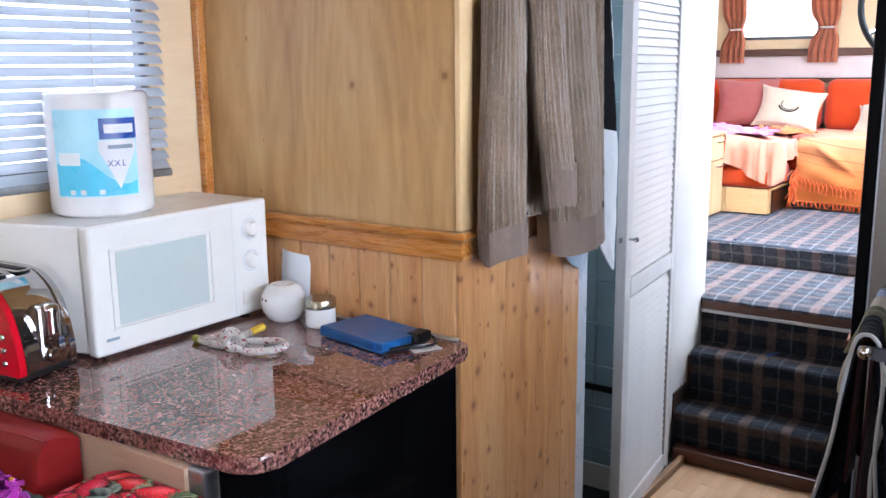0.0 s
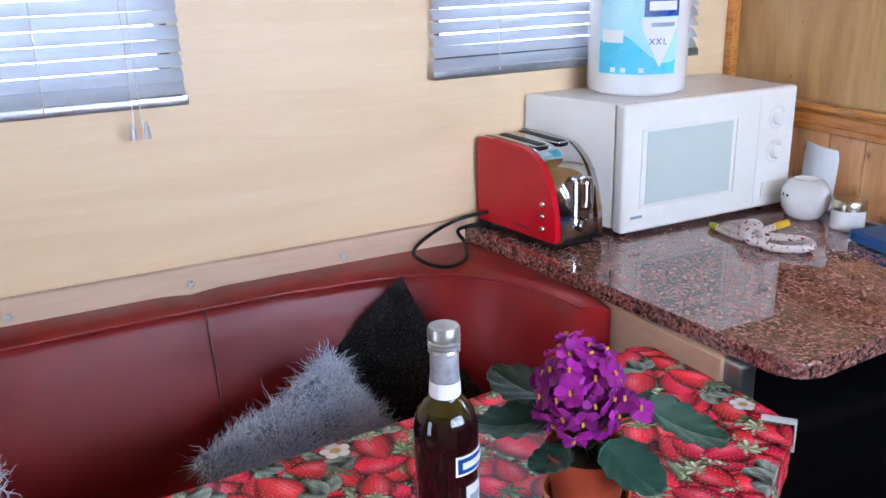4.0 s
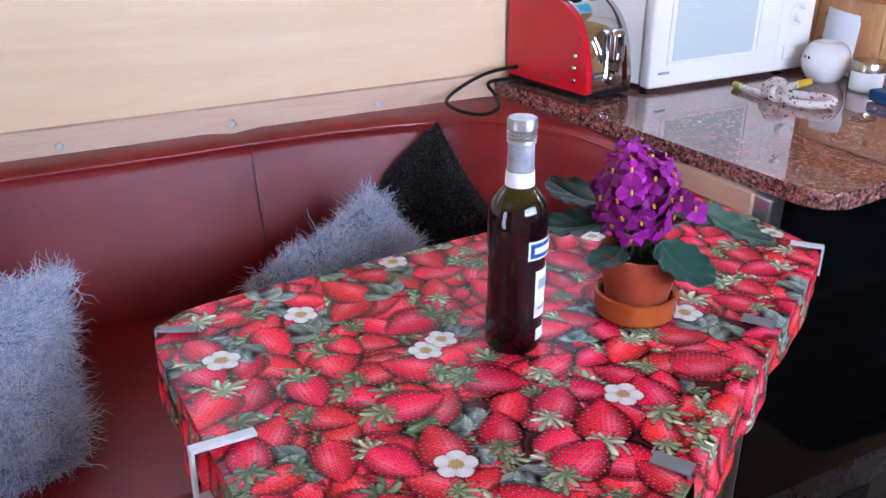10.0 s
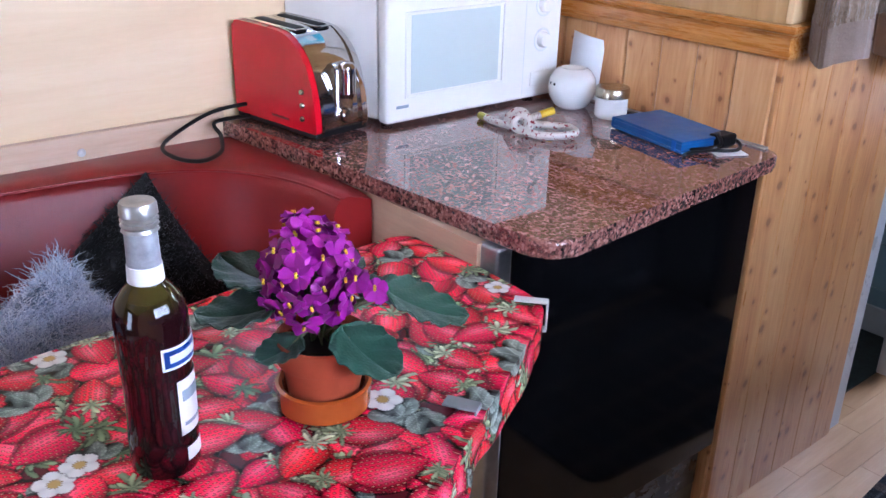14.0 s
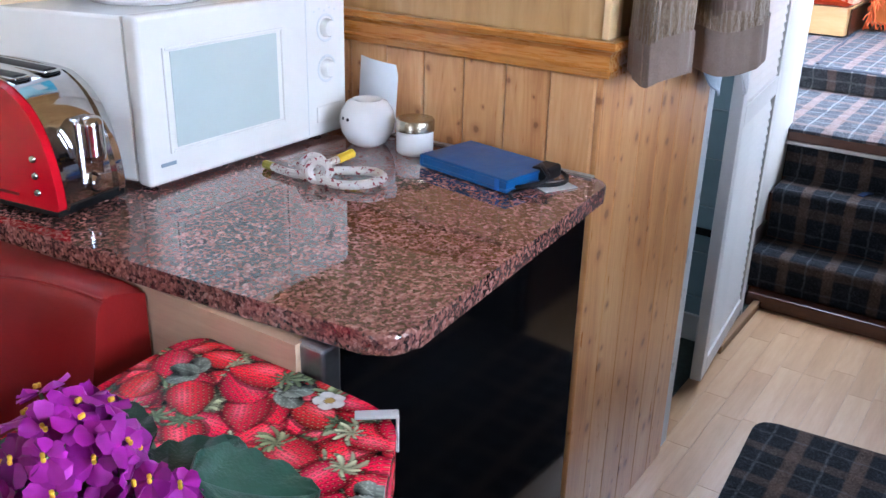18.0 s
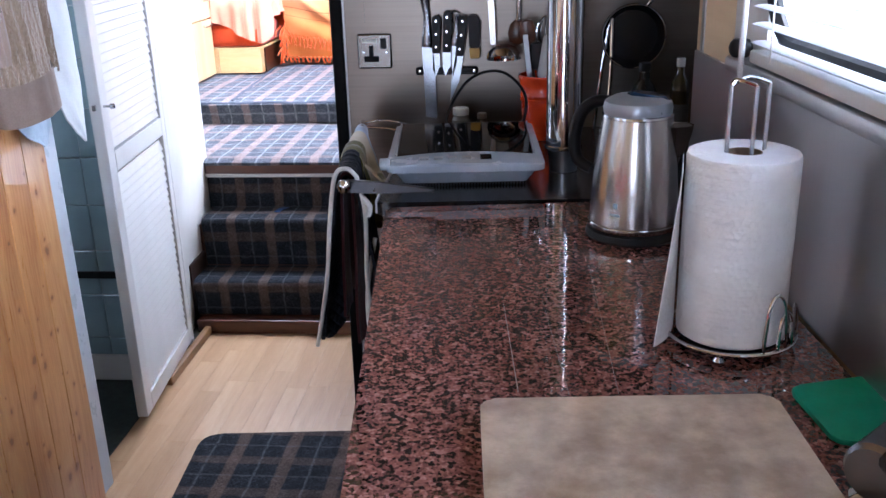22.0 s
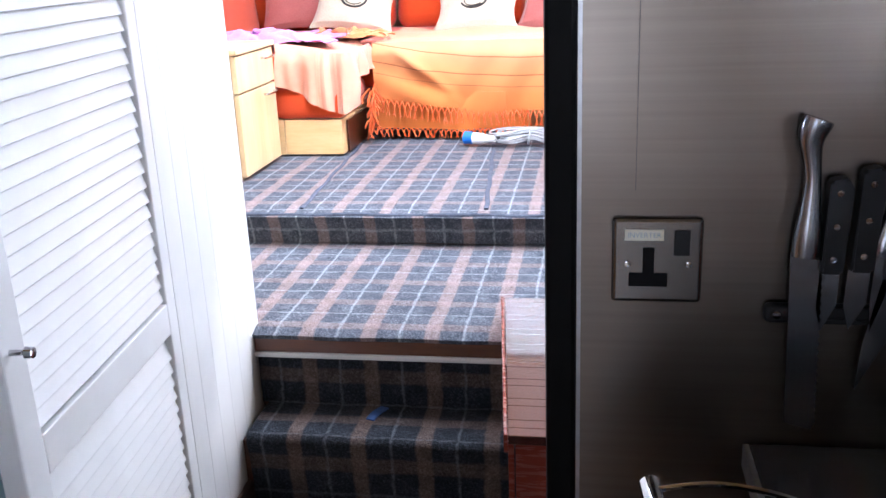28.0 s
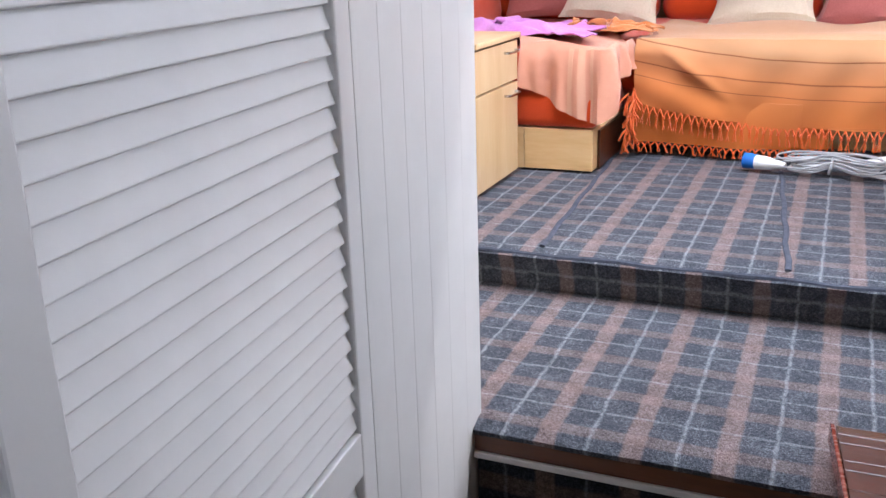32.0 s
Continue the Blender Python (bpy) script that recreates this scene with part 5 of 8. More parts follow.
for a in (-110, 10, 130):
    t = radians(a)
    part("ball_foot", lathe([(0, 0), (0.005, 0.001), (0.0075, 0.006), (0.005, 0.011), (0, 0.012)], 14, at=(0.078 * math.cos(t), 0.078 * math.sin(t), 0)), CHROME, kr, "chrome ball foot")
for k, (a, h) in enumerate(((-60, 0.085), (-45, 0.06), (-25, 0.06))):
    t = radians(a)
    part("side_loop", tube(spline([(0.078 * math.cos(t - 0.22), 0.078 * math.sin(t - 0.22), 0.014), (0.076 * math.cos(t - 0.16), 0.076 * math.sin(t - 0.16), h * 0.8), (0.074 * math.cos(t), 0.074 * math.sin(t), h), (0.076 * math.cos(t + 0.16), 0.076 * math.sin(t + 0.16), h * 0.8), (0.078 * math.cos(t + 0.22), 0.078 * math.sin(t + 0.22), 0.014)], 6), 0.0022, 7), CHROME, kr)
for x, y in ((-0.022, -0.008), (0.005, -0.014), (0.024, 0.006)):
    part("prong", tube([(x, y, 0.012), (x, y, 0.318)], 0.0025, 8), WIRE, kr)
part("prong_bridge", tube(spline([(-0.022, -0.008, 0.318), (-0.015, -0.004, 0.324), (0.005, -0.014, 0.318)], 5), 0.0025, 8), CHROME, kr)
part("prong_bridge", tube(spline([(-0.022, -0.008, 0.318), (0.0, 0.006, 0.325), (0.024, 0.006, 0.318)], 5), 0.0025, 8), CHROME, kr)
rl = thing("kitchen_roll", "white kitchen roll with a loose torn sheet", "kitchen roll", (0.782, 2.085, 0.9135))
part("paper", lathe([(0.020, 0.004), (0.060, 0.0), (0.0645, 0.003), (0.065, 0.01), (0.065, 0.222), (0.0635, 0.227), (0.058, 0.229), (0.024, 0.2285), (0.021, 0.226), (0.020, 0.19)], 64), PAPER.m, rl)
part("core", lathe([(0.0195, 0.005), (0.0205, 0.005), (0.0205, 0.2275), (0.0195, 0.2275)], 32), plain("brown card", "6f5a46", "86705a", 0.9), rl, "brown card core")
part("loose_sheet", sheet(lambda u, v: Vector((-0.066 - 0.012 * u - 0.022 * u * u * (1 - v), 0.02 - 0.075 * u, 0.002 + 0.218 * v - 0.004 * math.sin(u * 3))), 14, 14, 0.0007), PAPER.m, rl, "loose white sheet")

# ---- stove, hob plate, rail ----
st = thing("stove", "black enamelled cooking stove beside the steel bulkhead", "stove", (0.60, 3.0, 0.0))
part("body", box(-0.34, 0.38, -0.33, 0.325, 0.03, 0.875, bevel=0.006), BLACK, st)
part("hob_plate", slab(rounded([(-0.352, -0.338), (0.392, -0.29), (0.392, 0.325), (-0.352, 0.325)], 0.012), 0.878, 0.904, 0.004), plain("worn black hob", "151517", "29292d", 0.2, 0, 14, 0.05, spec=0.6), st, "worn black top plate")
part("plate_edge", box(-0.356, -0.35, -0.33, 0.32, 0.88, 0.906, bevel=0.001), ALU, st, "bright front edge")
part("oven_door", box(-0.352, -0.342, -0.30, 0.28, 0.12, 0.56, bevel=0.004), BLACK_GLOSS, st)
part("fire_door", box(-0.352, -0.342, -0.30, 0.28, 0.58, 0.84, bevel=0.004), BLACK, st)
part("door_knob", moved(lathe([(0, 0.02), (0.012, 0.018), (0.014, 0.01), (0.006, 0), (0, 0)], 16), pose(-0.352, -0.2, 0.7, 0, -90, 0)), CHROME, st)
part("plinth", box(-0.30, 0.36, -0.30, 0.30, 0.0, 0.028), BLACK, st)
rl2 = thing("stove_rail", "chrome towel rail on tapered brackets along the stove", "rail", (0, 0, 0))
part("rod", tube([(0.193, 2.645, 0.944), (0.142, 3.165, 0.95)], 0.0095, 16), CHROME, rl2)
part("knob", lathe([(0, -0.014), (0.009, -0.011), (0.0135, -0.002), (0.0135, 0.004), (0.009, 0.012), (0, 0.014)], 20, at=(0.1945, 2.634, 0.944)), CHROME, rl2)
part("bracket", moved(slab([(0, -0.013), (0.05, -0.011), (0.165, -0.004), (0.165, 0.004), (0.05, 0.011), (0, 0.013)], -0.006, 0.006, 0.003), pose(0.195, 2.652, 0.94, 90, 4, 4)), plain("dark satin steel", "48484a", "5a5a5d", 0.32, 1.0, 20, 0.02), rl2, "tapered dark steel bracket")
part("bracket", tube(spline([(0.145, 3.15, 0.955), (0.2, 3.155, 0.96), (0.262, 3.16, 0.945), (0.262, 3.16, 0.93), (0.2, 3.155, 0.94), (0.145, 3.15, 0.945)], 5), 0.003, 7), CHROME, rl2)


def draped(y0, y1, low_l, low_r, r, seed, lean=0.0, flare=0.02, rough_hem=0.01):
    """Cloth thrown over the rail, hanging down on both sides."""
    def f(u, v):
        y = y0 + (y1 - y0) * u
        xr = 0.193 + (2.645 - y) * 0.098
        wave = 0.010 * math.sin(u * 9 + seed) + 0.006 * noise.noise(Vector((u * 6, v * 5, seed)))
        s = v * 2 - 1
        if abs(s) < 0.16:
            a = s / 0.16 * math.pi / 2
            return Vector((xr + r * math.sin(a), y, 0.947 + r * math.cos(a) + wave * 0.3))
        t = (abs(s) - 0.16) / 0.84
        low = (low_l if s < 0 else low_r) + rough_hem * math.sin(u * 11 + seed)
        return Vector((xr + math.copysign(r + flare * t * (0.6 + 0.4 * math.sin(u * 7 + seed)), s) + wave * t + lean * t, y - 0.02 * t * (u - 0.5), 0.947 + (low - 0.947) * t))
    return sheet(f, 26, 44, 0.006)


QUILT = Mat("black quilted cotton", 0.85, 0, 0, 0.15)
QUILT.put("Base Color", QUILT.ramp(QUILT.noise(30, 4), (0.3, "15171c"), (0.7, "2a2d35")))
qx, qy, qz = QUILT.xyz()[0:3]
d1 = QUILT.math("ABSOLUTE", QUILT.math("SINE", QUILT.math("MULTIPLY", QUILT.math("ADD", qy, qz), 130.0)))
d2 = QUILT.math("ABSOLUTE", QUILT.math("SINE", QUILT.math("MULTIPLY", QUILT.math("SUBTRACT", qy, qz), 130.0)))
QUILT.bump(QUILT.math("MINIMUM", d1, d2), 0.8, 0.006)
og = thing("oven_gloves", "black quilted oven gloves with white piping over the rail", "oven gloves", (0, 0, 0))
part("quilt", draped(2.668, 2.86, 0.60, 0.52, 0.021, 1.0, flare=0.062), QUILT.m, og)
WPIPE = fabric("white piping", "b9b9b6", "cfcfcc", 60)
for pts in ([(0.215, 2.66, 0.955), (0.196, 2.658, 0.972), (0.172, 2.66, 0.955), (0.156, 2.660, 0.86), (0.142, 2.660, 0.74), (0.112, 2.668, 0.60)], [(0.214, 2.66, 0.955), (0.226, 2.662, 0.88), (0.222, 2.664, 0.74), (0.232, 2.668, 0.62), (0.23, 2.67, 0.5)], [(0.236, 2.70, 0.82), (0.214, 2.70, 0.7), (0.218, 2.69, 0.6), (0.226, 2.675, 0.56)]):
    part("piping", tube(spline(pts, 7), 0.0042, 8), WPIPE, og, "white piping")
part("hanging_loop", tube(spline([(0.224, 2.658, 0.915), (0.236, 2.655, 0.90), (0.232, 2.655, 0.88)], 5), 0.006, 8), WPIPE, og)
cl = thing("tea_towel", "beige and olive tea towel over the rail", "tea towel", (0, 0, 0))
part("towel_cloth", draped(2.83, 3.03, 0.775, 0.85, 0.018, 2.2, flare=0.055, rough_hem=0.04), fabric("beige linen", "b3a68c", "cbbfa6", 60), cl)
part("olive_fold", draped(2.80, 2.90, 0.88, 0.80, 0.0235, 4.0, flare=0.03), fabric("olive linen", "4c4519", "615a26", 60), cl, "olive fold")
cl2 = thing("tea_towel", "pale blue tea towel over the far end of the rail", "tea towel", (0, 0, 0))
part("towel_cloth", draped(3.035, 3.12, 0.84, 0.86, 0.014, 3.1, flare=0.02), fabric("pale blue linen", "8fa0bb", "b2c0d4", 60), cl2)
ap = thing("dark_apron", "dark red and black apron hanging inside the oven gloves", "apron", (0, 0, 0))
part("apron_cloth", draped(2.69, 2.84, 0.66, 0.60, 0.0135, 5.0, flare=0.012), fabric("dark red cloth", "2a0d10", "3d171a", 60), ap)

# ---- flue ----
fl = thing("stove_flue", "polished steel flue pipe rising from the stove", "flue", (0.609, 2.90, 0.905))
part("pipe", lathe([(0.034, 0.05), (0.0365, 0.05), (0.0365, 1.09), (0.034, 1.09)], 44), CHROME, fl)
part("collar", lathe([(0.0365, 0.046), (0.0385, 0.048), (0.0385, 0.054), (0.0365, 0.056)], 44), CHROME, fl)
part("spigot", lathe([(0, 0), (0.029, 0), (0.030, 0.03), (0.034, 0.05), (0, 0.05)], 36), ALU, fl)

# ---- induction plate ----
HOB_GLASS = plain("black hob glass", "050506", "08080a", 0.03, 0, 9, 0, spec=0.7, wear=0.01)
HOBGREY = plain("pale grey plastic", "a0abb6", "b2bcc6", 0.25, 0, 12, 0.03, coat=0.3)
ih = thing("induction_plate", "portable induction plate with a black glass top on the stove", "induction hob", (0.403, 2.895, 0.905), (0, 0, 4))
tray = bmesh.new()
lo = [tray.verts.new((x, y, 0.006)) for x, y in rounded([(-0.125, -0.115), (0.125, -0.115), (0.125, 0.11), (-0.125, 0.11)], 0.015)]
hi = [tray.verts.new((x, y, 0.042 + (y + 0.13) * 0.08)) for x, y in rounded([(-0.148, -0.135), (0.148, -0.135), (0.148, 0.13), (-0.148, 0.13)], 0.015)]
tray.faces.new(lo[::-1]), tray.faces.new(hi)
for k in range(len(lo)):
    tray.faces.new((lo[k], lo[(k + 1) % len(lo)], hi[(k + 1) % len(lo)], hi[k]))
part("tray", tray, HOBGREY, ih)
part("rim", moved(slab(rounded([(-0.156, -0.145), (0.156, -0.145), (0.15, 0.14), (-0.15, 0.14)], 0.012), 0.0, 0.014, 0.004), pose(0, 0, 0.046, 4.5, 0, 0)), HOBGREY, ih)
part("glass_top", moved(box(-0.136, 0.136, -0.085, 0.134, 0.0145, 0.0185, bevel=0.001), pose(0, 0, 0.046, 4.5, 0, 0)), HOB_GLASS, ih, "black glass top")
for s in (-1, 1):
    part("side_rail", moved(box(s * 0.137 - (0.004 if s < 0 else 0), s * 0.137 + (0.004 if s > 0 else 0), -0.085, 0.136, 0.0145, 0.0195, bevel=0.0015), pose(0, 0, 0.046, 4.5, 0, 0)), HOBGREY, ih)
dome = sheet(lambda u, v: Vector((-0.15 + 0.30 * u, -0.143 + 0.056 * v, 0.0142 + 0.009 * (1 - (2 * u - 1) ** 2) * (0.35 + 0.65 * v))), 24, 6, 0.003)
part("control_panel", moved(dome, pose(0, 0, 0.046, 4.5, 0, 0)), HOBGREY, ih, "bowed pale grey control strip")
part("display", moved(box(0.03, 0.052, -0.125, -0.105, 0.0185, 0.0232), pose(0, 0, 0.046, 4.5, 0, 0)), BLACK_GLOSS, ih, "small dark display")
for k in range(4):
    part("button", moved(box(-0.09 + 0.028 * k, -0.072 + 0.028 * k, -0.122, -0.108, 0.0165, 0.0222, bevel=0.0004), pose(0, 0, 0.046, 4.5, 0, 0)), plain("grey key", "8f9598", "9ea4a7", 0.4), ih)
part("knob", moved(lathe([(0, -0.012), (0.012, -0.01), (0.013, 0.01), (0, 0.012)], 18), pose(-0.158, -0.13, 0.05, 0, 90, 0)), HOBGREY, ih)
for k in range(40):
    part("vent_fin", box(-0.118 + 0.006 * k, -0.1148 + 0.006 * k, -0.1165, -0.108, 0.001, 0.0062), BLACK_MATT, ih)
part("cable", tube(spline([(0.08, 0.13, 0.02), (0.12, 0.16, 0.03), (0.14, 0.17, 0.12), (0.09, 0.19, 0.175), (0.02, 0.19, 0.165), (-0.03, 0.19, 0.10), (-0.05, 0.17, 0.03), (-0.09, 0.14, 0.01)], 8), 0.0035, 7), BLACK_MATT, ih)

# ---- steel wall: socket, knives, ladle ----
setting("steel_seam", box(0.1307, 0.1313, 3.3291, 3.3299, 1.17, 2.0), plain("dark joint", "2f2d2b", "3b3936", 0.5), "fine upright joint in the steel bulkhead", "trim")
so = thing("wall_socket", "brushed steel single wall socket with a printed label", "socket", (0.1525, 3.329, 1.1005))
HOLE = plain("dark socket plastic", "050506", "08080a", 0.75, 0, 20, 0, spec=0.15)
PLATE = steel("socket plate steel", "6f6b67", "837f7a", 0.26, (120, 2, 2))
part("plate", box(-0.043, 0.043, -0.007, 0, -0.043, 0.043, bevel=0.004, seg=3), PLATE, so)
part("earth_hole", box(-0.0135, -0.0025, -0.0078, -0.0068, -0.012, 0.014), HOLE, so)
part("pin_slot", box(-0.0265, 0.0105, -0.0078, -0.0068, -0.026, -0.012), HOLE, so)
part("switch", box(0.0155, 0.031, -0.0085, -0.0066, 0.006, 0.032, bevel=0.001), BLACK_MATT, so, "black rocker switch")
for x in (-0.028, 0.0305):
    part("screw", moved(lathe([(0, 0.002), (0.003, 0.0015), (0.0035, 0)], 12), pose(x, -0.0068, -0.003, 90, 0, 0)), CHROME, so)
lbl = part("label", box(-0.031, 0.006, -0.0076, -0.0069, 0.021, 0.032), plain("cream label", "b5b09d", "c6c1ae", 0.5), so, "cream printed label")
words("INVERTER", 0.0072, Matrix.Translation((-0.0125, -0.0079, 0.0265)) @ Matrix.Rotation(math.pi / 2, 4, "X"), GREY_INK, lbl)

rk = thing("knife_rack", "black magnetic knife rack on the steel wall", "knife rack", (0.40, 3.329, 1.05))
part("bar", box(-0.145, 0.012, -0.014, 0, -0.010, 0.010, bevel=0.006, seg=3), BLACK_MATT, rk)
for z in (-0.006, 0.006):
    part("magnet_strip", box(-0.12, 0.0, -0.0155, -0.0135, z - 0.002, z + 0.002), BLACK_MATT, rk)
for x in (-0.134, 0.003):
    part("screw", moved(lathe([(0, 0.002), (0.004, 0.0015), (0.0045, 0)], 12), pose(x, -0.014, 0, 90, 0, 0)), CHROME, rk)
BLADE = steel("blade steel", "7f8083", "95969a", 0.22, (2, 2, 40))

HANDLE_STEEL = plain("satin handle steel", "77777a", "8d8d90", 0.26, 1.0, 4, 0, wear=0.02)


def knife(label, x, top, handle, blade, wide, turn, dark, serrated=False, curve=0.0):
    """A knife held by the rack, handle up."""
    k = thing("kitchen_knife", label, "knife", (x, 3.311, top), (0, turn, 0), group="knives on the rack")
    if dark:
        part("handle", moved(slab(rounded([(-0.010, -handle), (0.010, -handle), (0.012, -0.01), (0.006, 0.0), (-0.009, -0.004)], 0.003), -0.008, 0.008, 0.003), pose(0, 0, 0, 90, 0, 0)), BLACK_MATT, k, "black riveted handle")
        for f in (0.16, 0.5, 0.84):
            part("rivet", moved(lathe([(0, 0.001), (0.003, 0.0008), (0.0032, 0)], 12), pose(0, -0.0082, -handle * f, 90, 0, 0)), CHROME, k)
    else:
        run = spline([(-0.002, 0, -handle - 0.004), (0.0, 0, -handle * 0.8), (0.002, 0, -handle * 0.45), (-0.001, 0, -handle * 0.15), (0.005, 0, 0.0)], 8)
        girth = [0.0125 - 0.003 * math.sin(i / (len(run) - 1) * math.pi) + 0.002 * math.sin(i / (len(run) - 1) * 9) for i in range(len(run))]
        part("handle", moved(tube(run, girth, 18), Matrix.Diagonal((1, 0.62, 1, 1))), HANDLE_STEEL, k, "hollow steel handle")
    pts = [(-wide / 2, -handle), (-wide / 2 + curve, -handle - blade * 0.6), (-wide / 2 + curve * 2 + wide * 0.35, -handle - blade)]
    if serrated:
        pts = [(-wide / 2, -handle), (-wide / 2, -handle - blade + 0.008), (wide / 2 - 0.004, -handle - blade)]
        pts += [(wide / 2 - (0.002 if n % 2 else 0), -handle - blade + 0.01 + n * (blade - 0.02) / 40) for n in range(41)]
    else:
        pts += [(wide / 2 + curve, -handle - blade * 0.55), (wide / 2, -handle)]
    part("blade", moved(slab(pts, -0.0012, 0.0012), pose(0, 0, 0, 90, 0, 0)), BLADE, k, "bright steel blade")


knife("long bread knife with a steel handle", 0.284, 1.24, 0.125, 0.185, 0.03, -2, False, True)
knife("kitchen knife with a black riveted handle", 0.311, 1.188, 0.092, 0.06, 0.018, 1, True)
knife("kitchen knife with a black riveted handle", 0.339, 1.198, 0.10, 0.06, 0.02, 2, True)
knife("slim kitchen knife with a plain steel handle", 0.360, 1.192, 0.075, 0.08, 0.013, 3, False)
knife("curved boning knife with a black riveted handle", 0.379, 1.188, 0.10, 0.115, 0.02, 7, True, False, -0.004)
cut = thing("utility_cutter", "black and yellow utility cutter on the knife rack", "cutter", (0.402, 3.311, 1.187), (0, -2, 0))
part("grip", moved(slab(rounded([(-0.013, -0.08), (0.013, -0.08), (0.016, -0.02), (0.008, 0), (-0.012, 0)], 0.006), -0.009, 0.009, 0.003), pose(0, 0, 0, 90, 0, 0)), BLACK_MATT, cut)
part("tip", moved(slab(rounded([(-0.012, -0.105), (0.012, -0.105), (0.013, -0.08), (-0.013, -0.08)], 0.003), -0.008, 0.008, 0.002), pose(0, 0, 0, 90, 0, 0)), plain("yellow plastic", "b98a05", "cda017", 0.4), cut, "yellow tip")
ld = thing("soup_ladle", "steel soup ladle hanging on the rack", "ladle", (0.444, 3.300, 1.225), (0, -4, 0))
part("handle", moved(slab(rounded([(-0.007, -0.11), (0.006, -0.11), (0.010, -0.01), (0.006, 0), (-0.006, 0)], 0.003), -0.002, 0.002, 0.001), pose(0, 0, 0, 90, 0, 0)), KETTLE_STEEL, ld)
part("bowl", moved(lathe([(0.042, 0.0), (0.04, -0.014), (0.03, -0.027), (0.014, -0.034), (0, -0.036), (0, -0.034), (0.028, -0.025), (0.038, -0.013), (0.041, 0)], 32), pose(0.024, -0.030, -0.142, 163, 0, -10)), CHROME, ld)
ws = thing("wooden_spoon", "dark wooden spoon hanging by the ladle", "spoon", (0.515, 3.302, 1.262), (0, 4, 0))
part("handle", tube([(0, 0, 0), (0.004, 0, -0.09)], 0.006, 10), KETTLE_STEEL, ws)
part("bowl", moved(lathe([(0, 0.0), (0.018, 0.008), (0.024, 0.028), (0.02, 0.05), (0.008, 0.062), (0, 0.064)], 24), Matrix.Translation((0.004, 0, -0.150)) @ Matrix.Diagonal((1, 0.3, 1, 1))), DARK_WOOD, ws)

# ---- utensil crock and bottles behind the stove ----
ORANGE = plain("orange glaze", "b8330d", "cf4514", 0.25, 0, 8, 0.04, coat=0.3)
cr = thing("utensil_crock", "orange glazed crock full of utensils", "crock", (0.572, 3.21, 0.905))
part("crock", lathe([(0, 0.004), (0.044, 0), (0.047, 0.004), (0.052, 0.09), (0.0545, 0.092), (0.0545, 0.096), (0.053, 0.098), (0.0545, 0.102), (0.0545, 0.107), (0.053, 0.11), (0.0565, 0.14), (0.059, 0.145), (0.0585, 0.152), (0.054, 0.152), (0.05, 0.13), (0, 0.12)], 44), ORANGE, cr)


def utensil(label, name, dx, dy, lean_x, length, head, material, kind):
    u = thing(name, label, "utensil", (0.572 + dx, 3.21 + dy, 1.03), (0, lean_x, 0), group="utensils in the crock")
    part("handle", tube([(0, 0, 0), (0, 0, length)], 0.004, 9), material, u)
    if kind == "spatula":
        part("blade", moved(slab(rounded([(-0.022, 0), (0.022, 0), (0.02, head), (-0.014, head)], 0.012), -0.003, 0.003, 0.001), pose(0, 0, length - 0.01, 90, 0, 0)), plain("grey silicone", "8d8b86", "a19f9a", 0.5), u)
    elif kind == "spoon":
        part("bowl", moved(lathe([(0, 0), (0.014, 0.006), (0.021, head * 0.5), (0.015, head * 0.9), (0, head)], 22), Matrix.Translation((0, 0, length - 0.006)) @ Matrix.Diagonal((1, 0.32, 1, 1))), material, u)
    elif kind == "whisk":
        for a in range(6):
            t = a * math.pi / 6
            part("wire", tube(spline([(0, 0, length), (0.024 * math.cos(t), 0.024 * math.sin(t), length + head * 0.6), (0, 0, length + head), (-0.024 * math.cos(t), -0.024 * math.sin(t), length + head * 0.6), (0, 0, length)], 6), 0.0011, 5), CHROME, u)
    else:
        part("grater", moved(box(-0.006, 0.006, -0.003, 0.003, 0, head, bevel=0.001), Matrix.Translation((0, 0, length - 0.01))), material, u)


utensil("grey silicone spatula in the crock", "spatula", 0.005, -0.03, 4, 0.03, 0.10, KETTLE_STEEL, "spatula")
utensil("steel serving spoon in the crock", "serving_spoon", 0.02, 0.01, 8, 0.10, 0.065, CHROME, "spoon")
utensil("steel spoon with a bent handle in the crock", "serving_spoon", 0.03, 0.02, 22, 0.08, 0.065, KETTLE_STEEL, "spoon")
utensil("steel whisk in the crock", "whisk", 0.0, 0.02, 2, 0.06, 0.10, CHROME, "whisk")
utensil("narrow steel rasp in the crock", "rasp", -0.03, -0.01, -6, 0.03, 0.10, ALU, "rasp")
utensil("dark wooden spoon in the crock", "wooden_spoon", -0.02, 0.02, -8, 0.10, 0.06, DARK_WOOD, "spoon")
utensil("black slotted spoon in the crock", "slotted_spoon", -0.01, 0.0, -3, 0.04, 0.07, BLACK_MATT, "spoon")

sj = thing("spice_jar", "small clear spice jar behind the induction plate", "jar", (0.375, 3.20, 0.905))
JARGLASS = plain("cloudy jar glass", "46433d", "5d5a53", 0.12, 0, 20, 0.03)
part("jar_body", lathe([(0, 0), (0.021, 0), (0.023, 0.004), (0.023, 0.06), (0.019, 0.068), (0.019, 0.075), (0, 0.075)], 28), JARGLASS, sj)
part("lid", lathe([(0, 0.075), (0.0205, 0.075), (0.0205, 0.094), (0.019, 0.096), (0, 0.096)], 28), plain("grey lid", "8c8880", "a09c94", 0.35), sj, "grey screw lid")
sj.scale = (0.95, 0.95, 0.78)
sj2 = copy_thing(sj, pose(0.425, 3.22, 0.905))
sj2.scale = (0.55, 0.55, 0.6)
